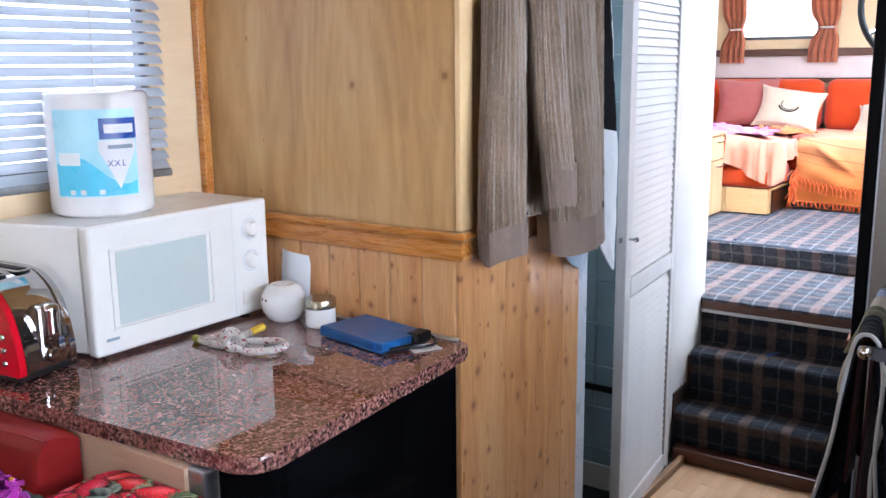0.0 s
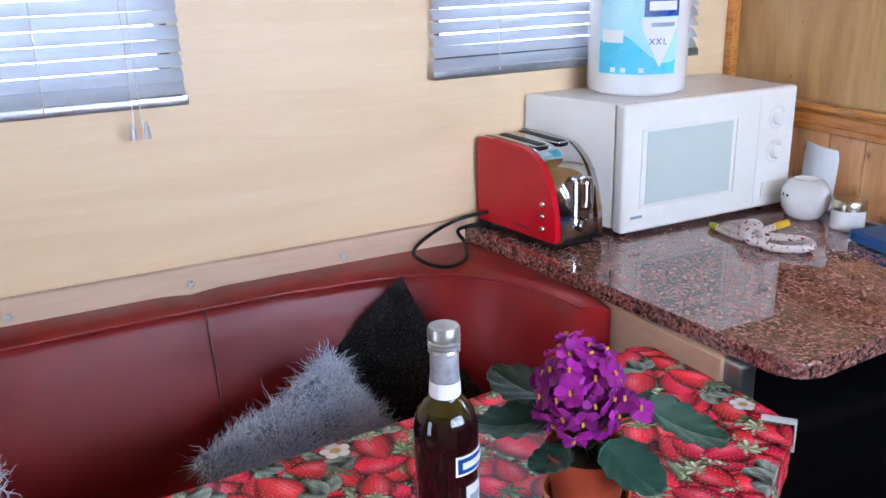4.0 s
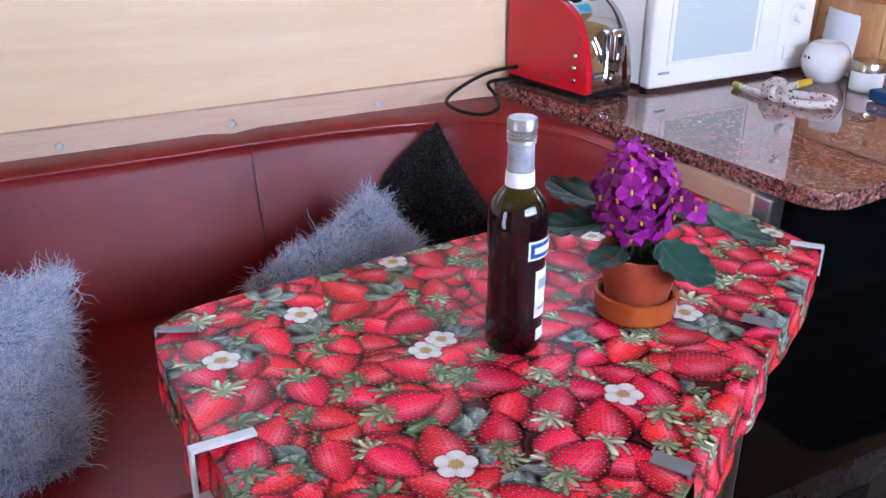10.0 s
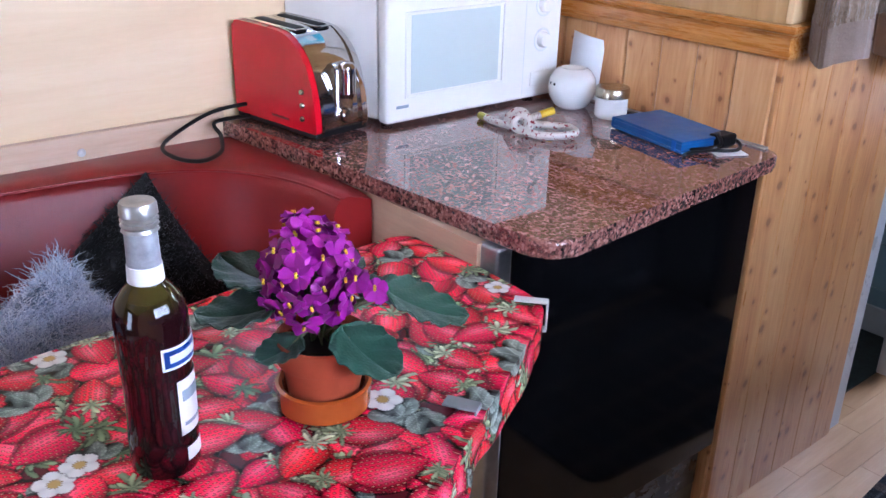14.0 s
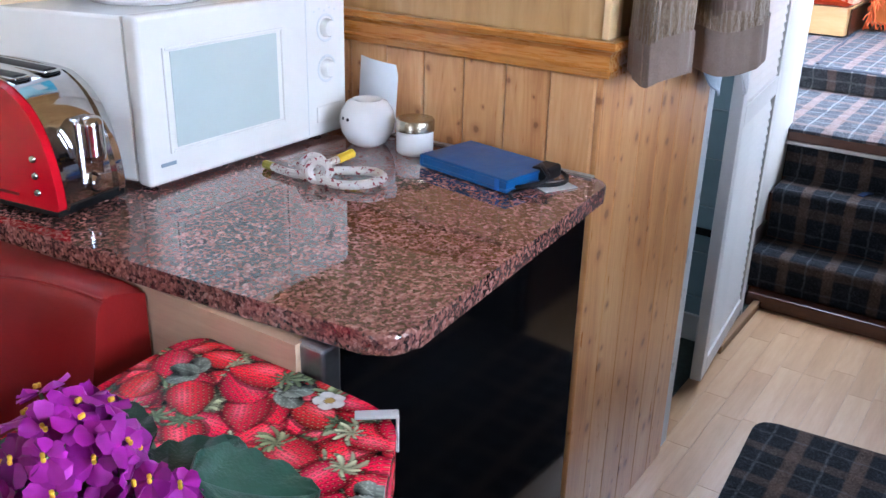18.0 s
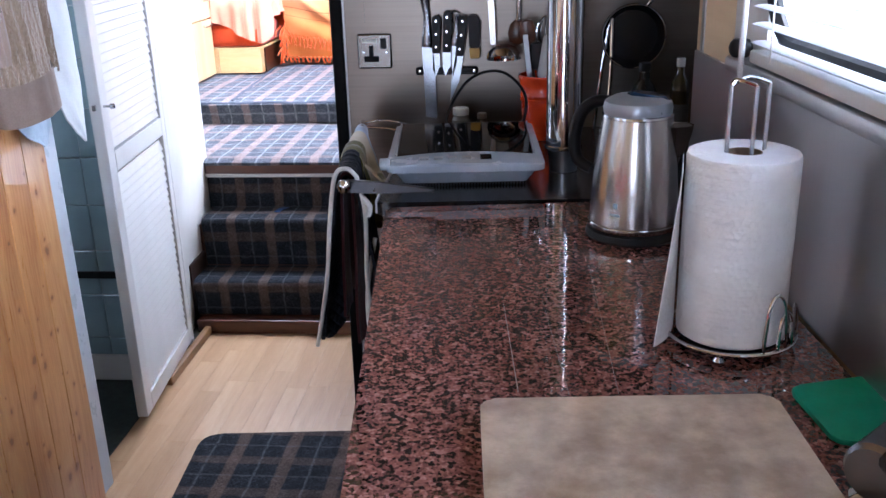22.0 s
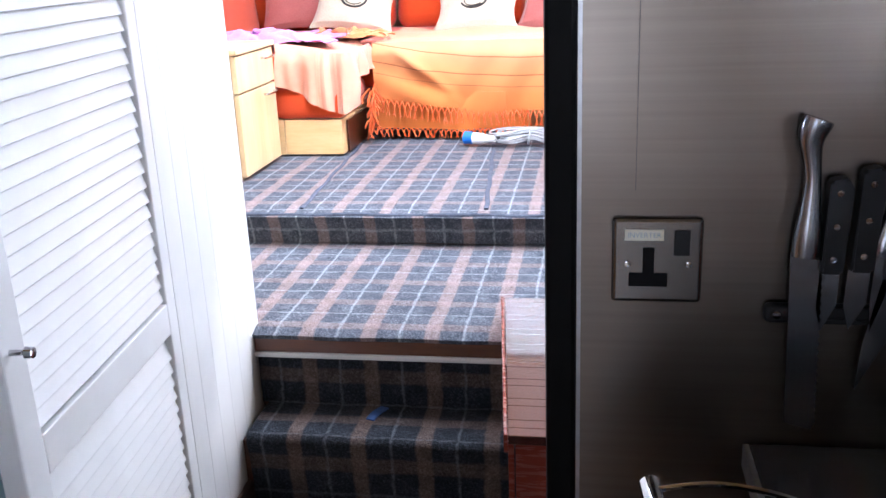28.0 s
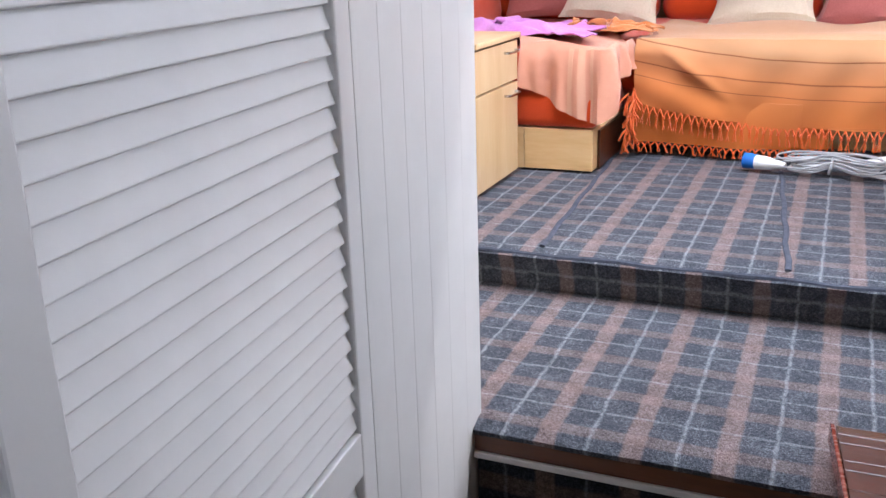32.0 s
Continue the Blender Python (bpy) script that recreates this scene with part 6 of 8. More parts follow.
tagged(sj2, "low clear spice jar behind the induction plate")


DIM_INK = plain("dim paper", "3d3f42", "505256", 0.5, 0, 20)


def bottle(label, x, y, h, r, glass, capm):
    b = thing("bottle", label, "bottle", (x, y, 0.905), group="bottles behind the kettle")
    part("glass", lathe([(0, 0), (r, 0), (r * 1.03, 0.006), (r, h * 0.62), (r * 0.8, h * 0.72), (r * 0.4, h * 0.8), (r * 0.38, h * 0.92), (0, h * 0.92)], 28), glass, b)
    part("cap", lathe([(0, h * 0.9), (r * 0.46, h * 0.9), (r * 0.46, h), (0, h)], 20), capm, b)
    part("label", lathe([(r * 1.01, h * 0.15), (r * 1.035, h * 0.16), (r * 1.03, h * 0.45), (r * 1.0, h * 0.46)], 28), DIM_INK, b, "grey paper label")


DARKGLASS = plain("dark green glass", "070b08", "101712", 0.06, 0, 12, 0.02, coat=0.2)
OILGLASS = plain("yellow oil glass", "2d270e", "413913", 0.08, 0, 12, 0.02, coat=0.2)
bottle("dark bottle with a black cap by the alcove", 0.80, 3.14, 0.185, 0.03, DARKGLASS, BLACK_MATT)
bottle("clear oil bottle with a white stopper", 0.885, 3.17, 0.19, 0.022, OILGLASS, CERAMIC)
bottle("dark oil bottle by the alcove wall", 0.935, 3.12, 0.19, 0.024, OILGLASS, BLACK_MATT)
bottle("grey aerosol tin beside the flue", 0.765, 2.90, 0.16, 0.024, plain("grey tin", "4d4f52", "66686b", 0.3, 0.7), BLACK_MATT)
pan = thing("pan_lid", "smoky glass pan lid with a steel rim on the steel wall", "lid", (0.79, 3.326, 1.13))
part("dish", moved(lathe([(0, 0.004), (0.06, 0.004), (0.075, 0.03), (0.078, 0.03), (0.063, 0), (0, 0)], 40), pose(0, 0, 0, 90, 0, 0)), plain("smoked glass", "2a2b2d", "36373a", 0.2, 0.7, 12, 0.02), pan)
part("handle", tube(spline([(0.03, -0.02, 0.07), (0.05, -0.025, 0.10), (0.06, -0.02, 0.115)], 5), 0.006, 10), CHROME, pan)
part("handle_rim", tube([(0.075 * math.cos(a), -0.03, 0.075 * math.sin(a)) for a in (k * math.tau / 40 for k in range(40))], 0.002, 6, closed=True), CHROME, pan)
hs = thing("steel_tongs", "steel tongs leaning in the alcove", "tongs", (0.70, 3.29, 0.905), (-4, 3, 0))
part("arm", tube(spline([(0, 0, 0), (0.008, 0, 0.15), (0.02, 0, 0.27)], 6), 0.005, 8), CHROME, hs)
part("arm", tube(spline([(0.03, 0, 0), (0.03, 0, 0.15), (0.024, 0, 0.27)], 6), 0.005, 8), CHROME, hs)

# ---- sink window ----
w3 = tagged(new("window_3"), "wide aluminium framed window above the sink", "window", kind="structure")
w3.matrix_world = SINK_SIDE
part("window_frame", box(0.586, 0.625, -1.799, -0.27, 1.199, 1.222, bevel=0.003), WHITE, w3)
part("window_frame", box(0.586, 0.625, -1.799, -0.27, 1.775, 1.799, bevel=0.003), WHITE, w3)
part("window_frame", box(0.586, 0.625, -1.799, -1.775, 1.223, 1.774, bevel=0.003), WHITE, w3)
reveal = bmesh.new()
ring = [[reveal.verts.new((x, y, z)) for x, y in ((0.5752, -0.176), (0.634, -0.176), (0.634, -0.268), (0.594, -0.268))] for z in (1.199, 1.799)]
for k in range(4):
    reveal.faces.new((ring[0][k], ring[0][(k + 1) % 4], ring[1][(k + 1) % 4], ring[1][k]))
reveal.faces.new(ring[0][::-1]), reveal.faces.new(ring[1])
part("window_reveal", reveal, WHITE, w3, "splayed white reveal at the end of the window")
gy, gz = (-1.768, -0.278), (1.228, 1.768)
gasket = [(0.592, cy + 0.11 * sy * math.cos(b), cz + 0.11 * sz * math.sin(b))
          for cy, cz, sy, sz, turn in ((gy[1] - 0.11, gz[0] + 0.11, 1, -1, 1), (gy[0] + 0.11, gz[0] + 0.11, -1, -1, 0), (gy[0] + 0.11, gz[1] - 0.11, -1, 1, 1), (gy[1] - 0.11, gz[1] - 0.11, 1, 1, 0))
          for b in [radians(90 * (k if turn else 8 - k) / 8) for k in range(9)]]
part("gasket", tube(gasket, 0.0115, 8, closed=True), BLACK_MATT, w3, "black rubber gasket with rounded corners")
pn = part("pane", box(0.604, 0.609, -1.775, -0.27, 1.222, 1.775), GLASS, w3)
pn.visible_shadow = False
part("window_sill", box(0.545, 0.586, -1.85, -0.23, 1.176, 1.1975, bevel=0.004), STEEL_SIDE, w3, "brushed steel window sill")
part("knob", lathe([(0, 0), (0.012, 0), (0.0165, 0.006), (0.018, 0.013), (0.0165, 0.02), (0.012, 0.026), (0, 0.028)], 28, at=(0.562, -0.25, 1.1976)), BLACK_MATT, w3, "dark knob at the end of the sill")
vb = blind(-0.735, 0.735, 1.20, 1.79, 0.56, -1, "white venetian blind open over the sink window", 4, (0.06, 0.5, 0.94), None, 0.0245, WHITE)
vb.matrix_world = SINK_SIDE @ pose(0.562, -1.06, 1.20)
part("wand", tube([(-0.025, 0.722, 0.45), (-0.028, 0.72, -0.018)], 0.0045, 8), plain("clear wand", "c5c7c8", "d9dbdc", 0.1), vb)

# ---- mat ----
mt = setting("mat", slab(rounded([(-0.405, 3.285), (-0.335, 2.30), (0.27, 2.34), (0.215, 3.335)], [0.06, 0.06, 0.03, 0.03]), 0.0, 0.01, 0.003), CARPET_SHADED, "checked carpet mat with rounded corners, darkened for shade", "mat")

# ---- dinette bench ----
LEATHER = Mat("red leather", 0.36, 0, 0.0, 0.35)
LEATHER.put("Base Color", LEATHER.ramp(LEATHER.noise(5, 5), (0.3, "6a0c0c"), (0.7, "821312")))
LEATHER.put("Roughness", LEATHER.math("ADD", LEATHER.math("MULTIPLY", LEATHER.noise(9, 4), 0.2), 0.28))
LEATHER.bump(LEATHER.math("ADD", LEATHER.noise(260, 3, 0.7), LEATHER.math("MULTIPLY", LEATHER.noise(9, 3), 2.5)), 0.16, 0.003)
LEATHER = LEATHER.m
bench = thing("corner_bench", "red leather corner bench along the hull side, seamed and creased", "bench", (-1.34, 0.6, 0.0))
OX, OY = -1.34, 0.6


def local(bm):
    return moved(bm, Matrix.Translation((-OX, -OY, 0)))


inner = spline([(-1.222, -1.2, 0), (-1.222, -0.4, 0), (-1.222, 0.3, 0), (-1.22, 0.8, 0), (-1.222, 1.06, 0), (-1.217, 1.25, 0), (-1.186, 1.44, 0), (-1.11, 1.56, 0), (-1.0, 1.62, 0), (-0.875, 1.638, 0)], 8)
outer = spline([(-1.336, -1.2, 0), (-1.336, -0.4, 0), (-1.336, 0.3, 0), (-1.336, 0.8, 0), (-1.336, 1.06, 0), (-1.336, 1.30, 0), (-1.336, 1.52, 0), (-1.30, 1.675, 0), (-1.1, 1.692, 0), (-0.865, 1.696, 0)], 8)


def back_panel(i0, i1, low=0.585):
    """One stuffed panel of the backrest between two stations of the bench's line."""
    prof = [(0.0, 0.0, 0.866), (0.35, 0.0, 0.873), (0.75, 0.0, 0.878), (0.93, 0.0, 0.875), (1.0, 0.004, 0.867), (1.0, 0.012, 0.852), (1.0, 0.024, 0.80), (1.0, 0.042, 0.74), (1.0, 0.058, 0.68), (1.0, 0.072, 0.62), (1.0, 0.078, low), (0.0, 0.0, low)]
    bm, rows = bmesh.new(), []
    for i in range(i0, i1 + 1):
        a, b = outer[i], inner[i]
        way = inner[min(i + 1, len(inner) - 1)] - inner[max(i - 1, 0)]
        side = Vector((way.y, -way.x, 0)).normalized()
        end = min(1.0, min(i - i0, i1 - i) / 1.6)
        row = []
        for k, (s, d, z) in enumerate(prof):
            p = a.lerp(b, s) + side * d * (0.92 + 0.08 * end)
            crease = 0.005 * noise.noise(Vector((p.x * 6, p.y * 6, z * 9))) if 3 < k < 11 else 0
            drop = 0.006 * (1 - end) if k < 6 else 0
            row.append(bm.verts.new((p.x + side.x * crease, p.y + side.y * crease, z - drop)))
        rows.append(row)
    for a, b in zip(rows, rows[1:]):
        for k in range(len(prof)):
            j = (k + 1) % len(prof)
            bm.faces.new((a[k], a[j], b[j], b[k]))
    bm.faces.new(rows[0][::-1]), bm.faces.new(rows[-1])
    return local(bm)


for i0, i1 in ((0, 14), (14, 32), (32, 72)):
    part("backrest", back_panel(i0, i1), LEATHER, bench)
    part("piping", local(tube([inner[i] + Vector((0.003, 0, 0.8705)) for i in range(i0, i1 + 1)], 0.003, 6)), LEATHER, bench)
for k in (14, 32):
    p = inner[k]
    part("seam", local(tube([(p.x + 0.004, p.y, 0.870), (p.x + 0.0145, p.y, 0.852), (p.x + 0.027, p.y, 0.80), (p.x + 0.045, p.y, 0.74), (p.x + 0.061, p.y, 0.68), (p.x + 0.075, p.y, 0.62)], 0.002, 6)), plain("dark red piping", "4a0d0b", "5a1210", 0.4), bench, "dark seam piping")
for ya, yb in ((-1.2, -0.1), (-0.095, 1.05), (1.055, 1.69)):
    part("seat_cushion", local(box(-1.335, -0.60 if yb < 1.06 else -0.66, ya, yb, 0.47, 0.60, bevel=0.035, seg=4)), LEATHER, bench)
part("plinth", local(box(-1.335, -0.72, -1.2, 1.69, 0.0, 0.47)), BEECH, bench, "pale beech plinth")

# ---- cushions ----
def fur(w, h, d, count, length, seed, clump=0.9, width=0.0009):
    """Strands of a shaggy cover as one mesh."""
    r = random.Random(seed)
    verts, faces = [], []
    for _ in range(count):
        u, v, side = r.uniform(-1, 1), r.uniform(-1, 1), r.choice((1, 1, 1, -1))
        full = max(0.0, (1 - u * u) * (1 - v * v)) ** 0.42
        p = Vector((u * w / 2 * (1 - 0.1 * (1 - v * v) * u * u), v * h / 2 * (1 - 0.1 * (1 - u * u) * v * v), side * d / 2 * full))
        out = Vector((u * abs(u) ** 2 * 1.3, v * abs(v) ** 2 * 1.3, side * (0.25 + full))).normalized()
        cell = noise.noise_vector(p * 16 + Vector((seed, 0, 0)))
        way = (out * 0.42 + cell * clump + Vector((r.gauss(0, 0.45), r.gauss(0, 0.45), r.gauss(0, 0.45)))).normalized()
        bend = Vector((r.gauss(0, 1.1) + 0.4, r.gauss(0, 1.1), r.gauss(0, 0.9))) + cell * 1.0
        side_way = way.orthogonal().normalized() * width
        L, n = length * r.uniform(0.5, 1.1), len(verts)
        wig, ph = side_way.normalized() * L * r.uniform(0.12, 0.32), r.uniform(0, 6)
        for t in (0, 0.2, 0.4, 0.6, 0.82):
            c = p + way * L * t + bend * L * t * t * 0.36 + wig * math.sin(ph + t * 9) * t
            verts += [c - side_way * (1 - 0.6 * t), c + side_way * (1 - 0.6 * t)]
        verts.append(p + way * L + bend * L * 0.36)
        faces += [(n, n + 1, n + 3, n + 2), (n + 2, n + 3, n + 5, n + 4), (n + 4, n + 5, n + 7, n + 6), (n + 6, n + 7, n + 9, n + 8), (n + 8, n + 9, n + 10)]
    me = bpy.data.meshes.new("fur")
    me.from_pydata([tuple(v) for v in verts], [], faces)
    return me


def shag(name, a, b, c):
    m = Mat(name, 0.55, 0, 0, 0.3)
    rnd = m.t.nodes.new("ShaderNodeNewGeometry").outputs["Random Per Island"]
    m.put("Base Color", m.ramp(m.math("ADD", m.math("MULTIPLY", rnd, 0.6), m.math("MULTIPLY", m.noise(14, 3), 0.5)), (0.2, a), (0.5, b), (0.85, c)))
    m.set("Sheen Weight", 0.3)
    return m.m


GREY_SHAG = shag("grey blue shag", "8091ad", "bac9df", "f2f6fd")
# Cover toned darker than the strands, painting the shade in their gaps.
GREY_GAP_SHADE = fabric("grey blue cover darkened as gap shade", "5a6880", "76859e", 60)
BLACK_UNDER = fabric("black backing", "050506", "0b0b0d", 60)
BLACK_SHAG = shag("black shag", "030304", "060607", "0c0c0e")


def cushion(label, at, turn, w, h, d, material, count, length, seed, spin=0.0, place=None):
    c = thing("shaggy_cushion", label, "cushion", at, turn, group="cushions on the bench")
    if place:
        c.matrix_world = place
    part("cover", moved(pillow(w, h, d, 14, 0.1, seed), Matrix.Rotation(radians(spin), 4, "Z")), GREY_GAP_SHADE if material == GREY_SHAG else BLACK_UNDER, c)
    me = fur(w, h, d, count, length, seed)
    me.transform(Matrix.Rotation(radians(spin), 4, "Z"))
    me.materials.append(material)
    f = new("fur", me)
    f.parent = c
    return tagged(f, kind="stuff")


# local z is the face; they lean back on the bench facing the table
cushion("big grey-blue shaggy cushion leaning on the red bench", (-0.885, 0.455, 0.665), (0, 60, -6), 0.34, 0.47, 0.24, GREY_SHAG, 42000, 0.03, 3)
cushion("black shaggy cushion behind the grey one on the bench", (-1.105, 0.40, 0.715), (0, 70, 0), 0.34, 0.40, 0.10, BLACK_SHAG, 3500, 0.016, 5)
cushion("small grey shaggy cushion half hidden behind the table", (-0.955, 1.155, 0.665), (0, 50, 0), 0.26, 0.30, 0.14, GREY_SHAG, 17000, 0.026, 9, 25)
facing = Vector((math.cos(radians(-35)), math.sin(radians(-35)), 0.30)).normalized()
across = Vector((math.sin(radians(35)), math.cos(radians(35)), 0))
rise = facing.cross(across)
ea, eb = (-across * math.cos(radians(38)) - rise * math.sin(radians(38))), (across * math.cos(radians(52)) - rise * math.sin(radians(52)))
mid = Vector((-1.165, 1.424, 0.866)) + (ea + eb) * 0.155
cushion("black shaggy cushion on its corner in the bend of the bench", tuple(mid), (0, 0, 0), 0.33, 0.33, 0.10, BLACK_SHAG, 9000, 0.013, 12, 0, Matrix.Translation(mid) @ Matrix((ea, eb, facing)).transposed().to_4x4())

# ---- table with its printed oilcloth ----
tbl = thing("dinette_table", "narrow dinette table on a single pedestal under an oilcloth", "table", (-0.45, 1.2, 0.0))
TABLE = rounded([(-0.698, 0.752), (0.02, 0.758), (0.018, 0.865), (-0.447, 1.695), (-0.768, 1.70)], [0.09, 0.06, 0.05, 0.05, 0.05], 6)
part("tabletop", moved(slab([(x, y) for x, y in TABLE], 0.795, 0.826, 0.004), Matrix.Translation((0.45, -1.2, 0))), BEECH, tbl)
part("pedestal", lathe([(0, 0), (0.05, 0), (0.05, 0.79), (0, 0.79)], 24, at=(-0.02, 0.0, 0.006)), ALU, tbl, "aluminium pedestal")
part("foot_plate", lathe([(0, 0), (0.17, 0), (0.175, 0.006), (0.08, 0.012), (0, 0.012)], 36, at=(-0.02, 0.0, 0)), ALU, tbl, "round aluminium foot")


def strawberry_cloth(step=0.00135):
    """Oilcloth draped over the table. Its print of berries, leaves and blossom is laid down piece over piece as pigment of the points."""
    r = np.random.RandomState(11)
    over = 0.075
    xs, ys = np.arange(-0.90, 0.16, step), np.arange(0.65, 1.82, step)
    X, Y = np.meshgrid(xs, ys, indexing="ij")
    col = np.empty(X.shape + (3,))
    col[:] = (0.07, 0.008, 0.012)

    def window(cx, cy, rad):
        i0, i1 = np.searchsorted(xs, (cx - rad, cx + rad))
        j0, j1 = np.searchsorted(ys, (cy - rad, cy + rad))
        return slice(i0, i1), slice(j0, j1)

    def berry(cx, cy, ang, ln, wd):
        w = window(cx, cy, ln * 1.2)
        dx, dy = X[w] - cx, Y[w] - cy
        if not dx.size:
            return
        c, s = np.cos(ang), np.sin(ang)
        a, b = (dx * c + dy * s) / (ln / 2), (-dx * s + dy * c) / (wd / 2)
        prof = np.sqrt(np.clip(1 - a * a, 0, None)) * (0.86 + 0.27 * a - 0.13 * a * a)
        inside = np.abs(b) < prof
        q = np.clip(np.abs(b) / np.maximum(prof, 1e-3), 0, 1)
        tone, warm = r.uniform(0.78, 1.25), r.uniform(0, 1)
        lum = (0.13 + 0.97 * (1 - q ** 2.2)) * (1 + 0.18 * np.sign(np.sin(ang)) * b) * tone * np.where(a > 0.65, 1.08, 1.0) * (0.88 + 0.12 * np.clip(a + 1, 0, 1))
        hi = np.exp(-((a - 0.1) ** 2 * 5 + (b - 0.25) ** 2 * 14))
        red = np.stack([0.90 * lum + 0.16 * hi, (0.004 + 0.018 * warm) * lum + 0.12 * hi, (0.075 - 0.045 * warm) * lum + 0.16 * hi], -1)
        p = 0.0068
        ua, ub = a * ln / 2 / p, b * wd / 2 / p * 1.15
        ua = ua + 0.5 * (np.floor(ub) % 2)
        fa, fb = ua % 1 - 0.5, ub % 1 - 0.5
        rr = fa * fa * 1.0 + fb * fb * 1.6
        red[rr < 0.028] = red[rr < 0.028] * 0.45 + np.array((0.70, 0.38, 0.22)) * 0.55
        ring = (rr >= 0.028) & (rr < 0.15)
        red[ring] *= 0.42
        part_ = col[w]
        part_[inside] = red[inside]
        edge = (~inside) & (np.abs(b) < prof * 1.12 + 0.06) & (np.abs(a) < 1.08)
        part_[edge] *= 0.34
        # calyx
        if r.rand() < 0.3:
            return
        ex, ey = cx + c * ln * 0.40, cy + s * ln * 0.40
        w2 = window(ex, ey, ln * 0.42)
        dx, dy = X[w2] - ex, Y[w2] - ey
        if not dx.size:
            return
        th, rd = np.arctan2(dy, dx), np.hypot(dx, dy)
        part_ = col[w2]
        base = np.array(((0.24, 0.29, 0.15), (0.40, 0.43, 0.27), (0.14, 0.19, 0.10))[r.randint(3)])
        for n, long, light in ((r.randint(8, 11), 0.40, 0.62), (r.randint(6, 9), 0.30, 1.25)):
            ph, bent = r.uniform(0, 6), r.uniform(-0.5, 0.5)
            swing = (th - ph + bent * rd / ln * 4) * n / 2
            uneven = 0.75 + 0.4 * np.sin(th * 2 + ph * 3) ** 2
            reach = ln * long * uneven * (0.2 + 0.8 * np.abs(np.cos(swing)) ** 1.8) * (0.8 + 0.3 * np.cos(th - ang))
            star = rd < reach
            part_[(~star) & (rd < reach * 1.2)] *= 0.45
            g = np.clip(rd / (ln * 0.3), 0, 1)
            leafc = base * light * (0.5 + 0.8 * g[..., None]) * (0.75 + 0.5 * np.abs(np.cos(swing)) ** 6)[..., None]
            part_[star] = leafc[star]

    def leaf_print(cx, cy, ang, size):
        for k, da in enumerate((-0.95, 0.95, 0.0)):
            t = ang + da
            ox, oy = cx + np.cos(t) * size * 0.5, cy + np.sin(t) * size * 0.5
            w = window(ox, oy, size * 0.75)
            dx, dy = X[w] - ox, Y[w] - oy
            if not dx.size:
                continue
            a, b = (dx * np.cos(t) + dy * np.sin(t)) / (size * 0.5), (-dx * np.sin(t) + dy * np.cos(t)) / (size * 0.34)
            prof = np.sqrt(np.clip(1 - a * a, 0, None)) * (1 + 0.13 * np.abs(np.sin(a * 15)) - 0.05)
            inside = np.abs(b) < prof
            vein = np.abs(np.sin((a * 1.0 - np.abs(b) * 0.8) * 9)) < 0.16
            lum = 0.62 + 0.75 * np.clip(b * (1 if k % 2 else -1) + 0.2, -0.6, 1) + 0.25 * np.sin(a * 5 + b * 4)
            c3 = np.array((0.17, 0.20, 0.17)) * lum[..., None] * r.uniform(0.75, 1.3)
            c3[vein | (np.abs(b) < 0.05)] *= 1.9
            part_ = col[w]
            sh = (~inside) & (np.abs(b) < prof * 1.12 + 0.05)
            part_[sh] *= 0.55
            part_[inside] = c3[inside]

    def blossom(cx, cy, rad):
        w = window(cx, cy, rad * 1.2)
        dx, dy = X[w] - cx, Y[w] - cy
        th, rd, ph = np.arctan2(dy, dx), np.hypot(dx, dy), r.uniform(0, 6)
        reach = rad * (0.72 + 0.28 * np.abs(np.cos((th - ph) * 2.5)) ** 0.6)
        part_ = col[w]
        part_[rd < reach * 1.12] *= 0.5
        pet = 0.62 + 0.14 * np.abs(np.cos((th - ph) * 2.5))
        m = rd < reach
        part_[m] = (pet[..., None] * np.array((1.0, 0.98, 0.93)))[m]
        m = rd < rad * 0.30
        part_[m] = (0.46, 0.31, 0.09)
        m = (rd > rad * 0.28) & (rd < rad * 0.38) & (np.sin(th * 13) > 0)
        part_[m] = (0.25, 0.18, 0.06)

    for _ in range(1100):
        berry(r.uniform(-0.92, 0.18), r.uniform(0.63, 1.84), r.uniform(0, 6.28), r.uniform(0.048, 0.062), r.uniform(0.04, 0.05))
    spots = []
    pitch = 0.041
    for i, x in enumerate(np.arange(-0.93, 0.2, pitch)):
        for y in np.arange(0.62, 1.86, pitch):
            spots.append((x + r.uniform(-0.017, 0.017), y + (i % 2) * pitch / 2 + r.uniform(-0.017, 0.017)))
    order = r.permutation(len(spots))
    lean_to = r.uniform(0, 6.28, len(spots))
    for k in order:
        x, y = spots[k]
        if r.rand() < 0.13:
            leaf_print(x, y, lean_to[k], r.uniform(0.032, 0.044))
        else:
            g = r.uniform(0.8, 1.2)
            berry(x, y, lean_to[k], 0.068 * g, 0.056 * g)
    for x, y in ((-0.259, 0.954), (-0.279, 1.178), (-0.708, 1.105), (-0.556, 0.808), (-0.527, 1.676), (-0.392, 1.372), (-0.466, 1.030), (-0.482, 1.060), (-0.08, 0.93), (-0.62, 0.93), (-0.65, 1.42)):
        blossom(x, y, r.uniform(0.019, 0.023))

    # drape
    P = np.array(TABLE)
    A, B = P, np.roll(P, -1, 0)
    best = np.full(X.shape, 1e9)
    qx, qy = X.copy(), Y.copy()
    wind = np.zeros(X.shape, bool)
    for (ax, ay), (bx, by) in zip(A, B):
        ex, ey = bx - ax, by - ay
        t = np.clip(((X - ax) * ex + (Y - ay) * ey) / max(ex * ex + ey * ey, 1e-12), 0, 1)
        px, py = ax + t * ex, ay + t * ey
        d = np.hypot(X - px, Y - py)
        m = d < best
        best[m], qx[m], qy[m] = d[m], px[m], py[m]
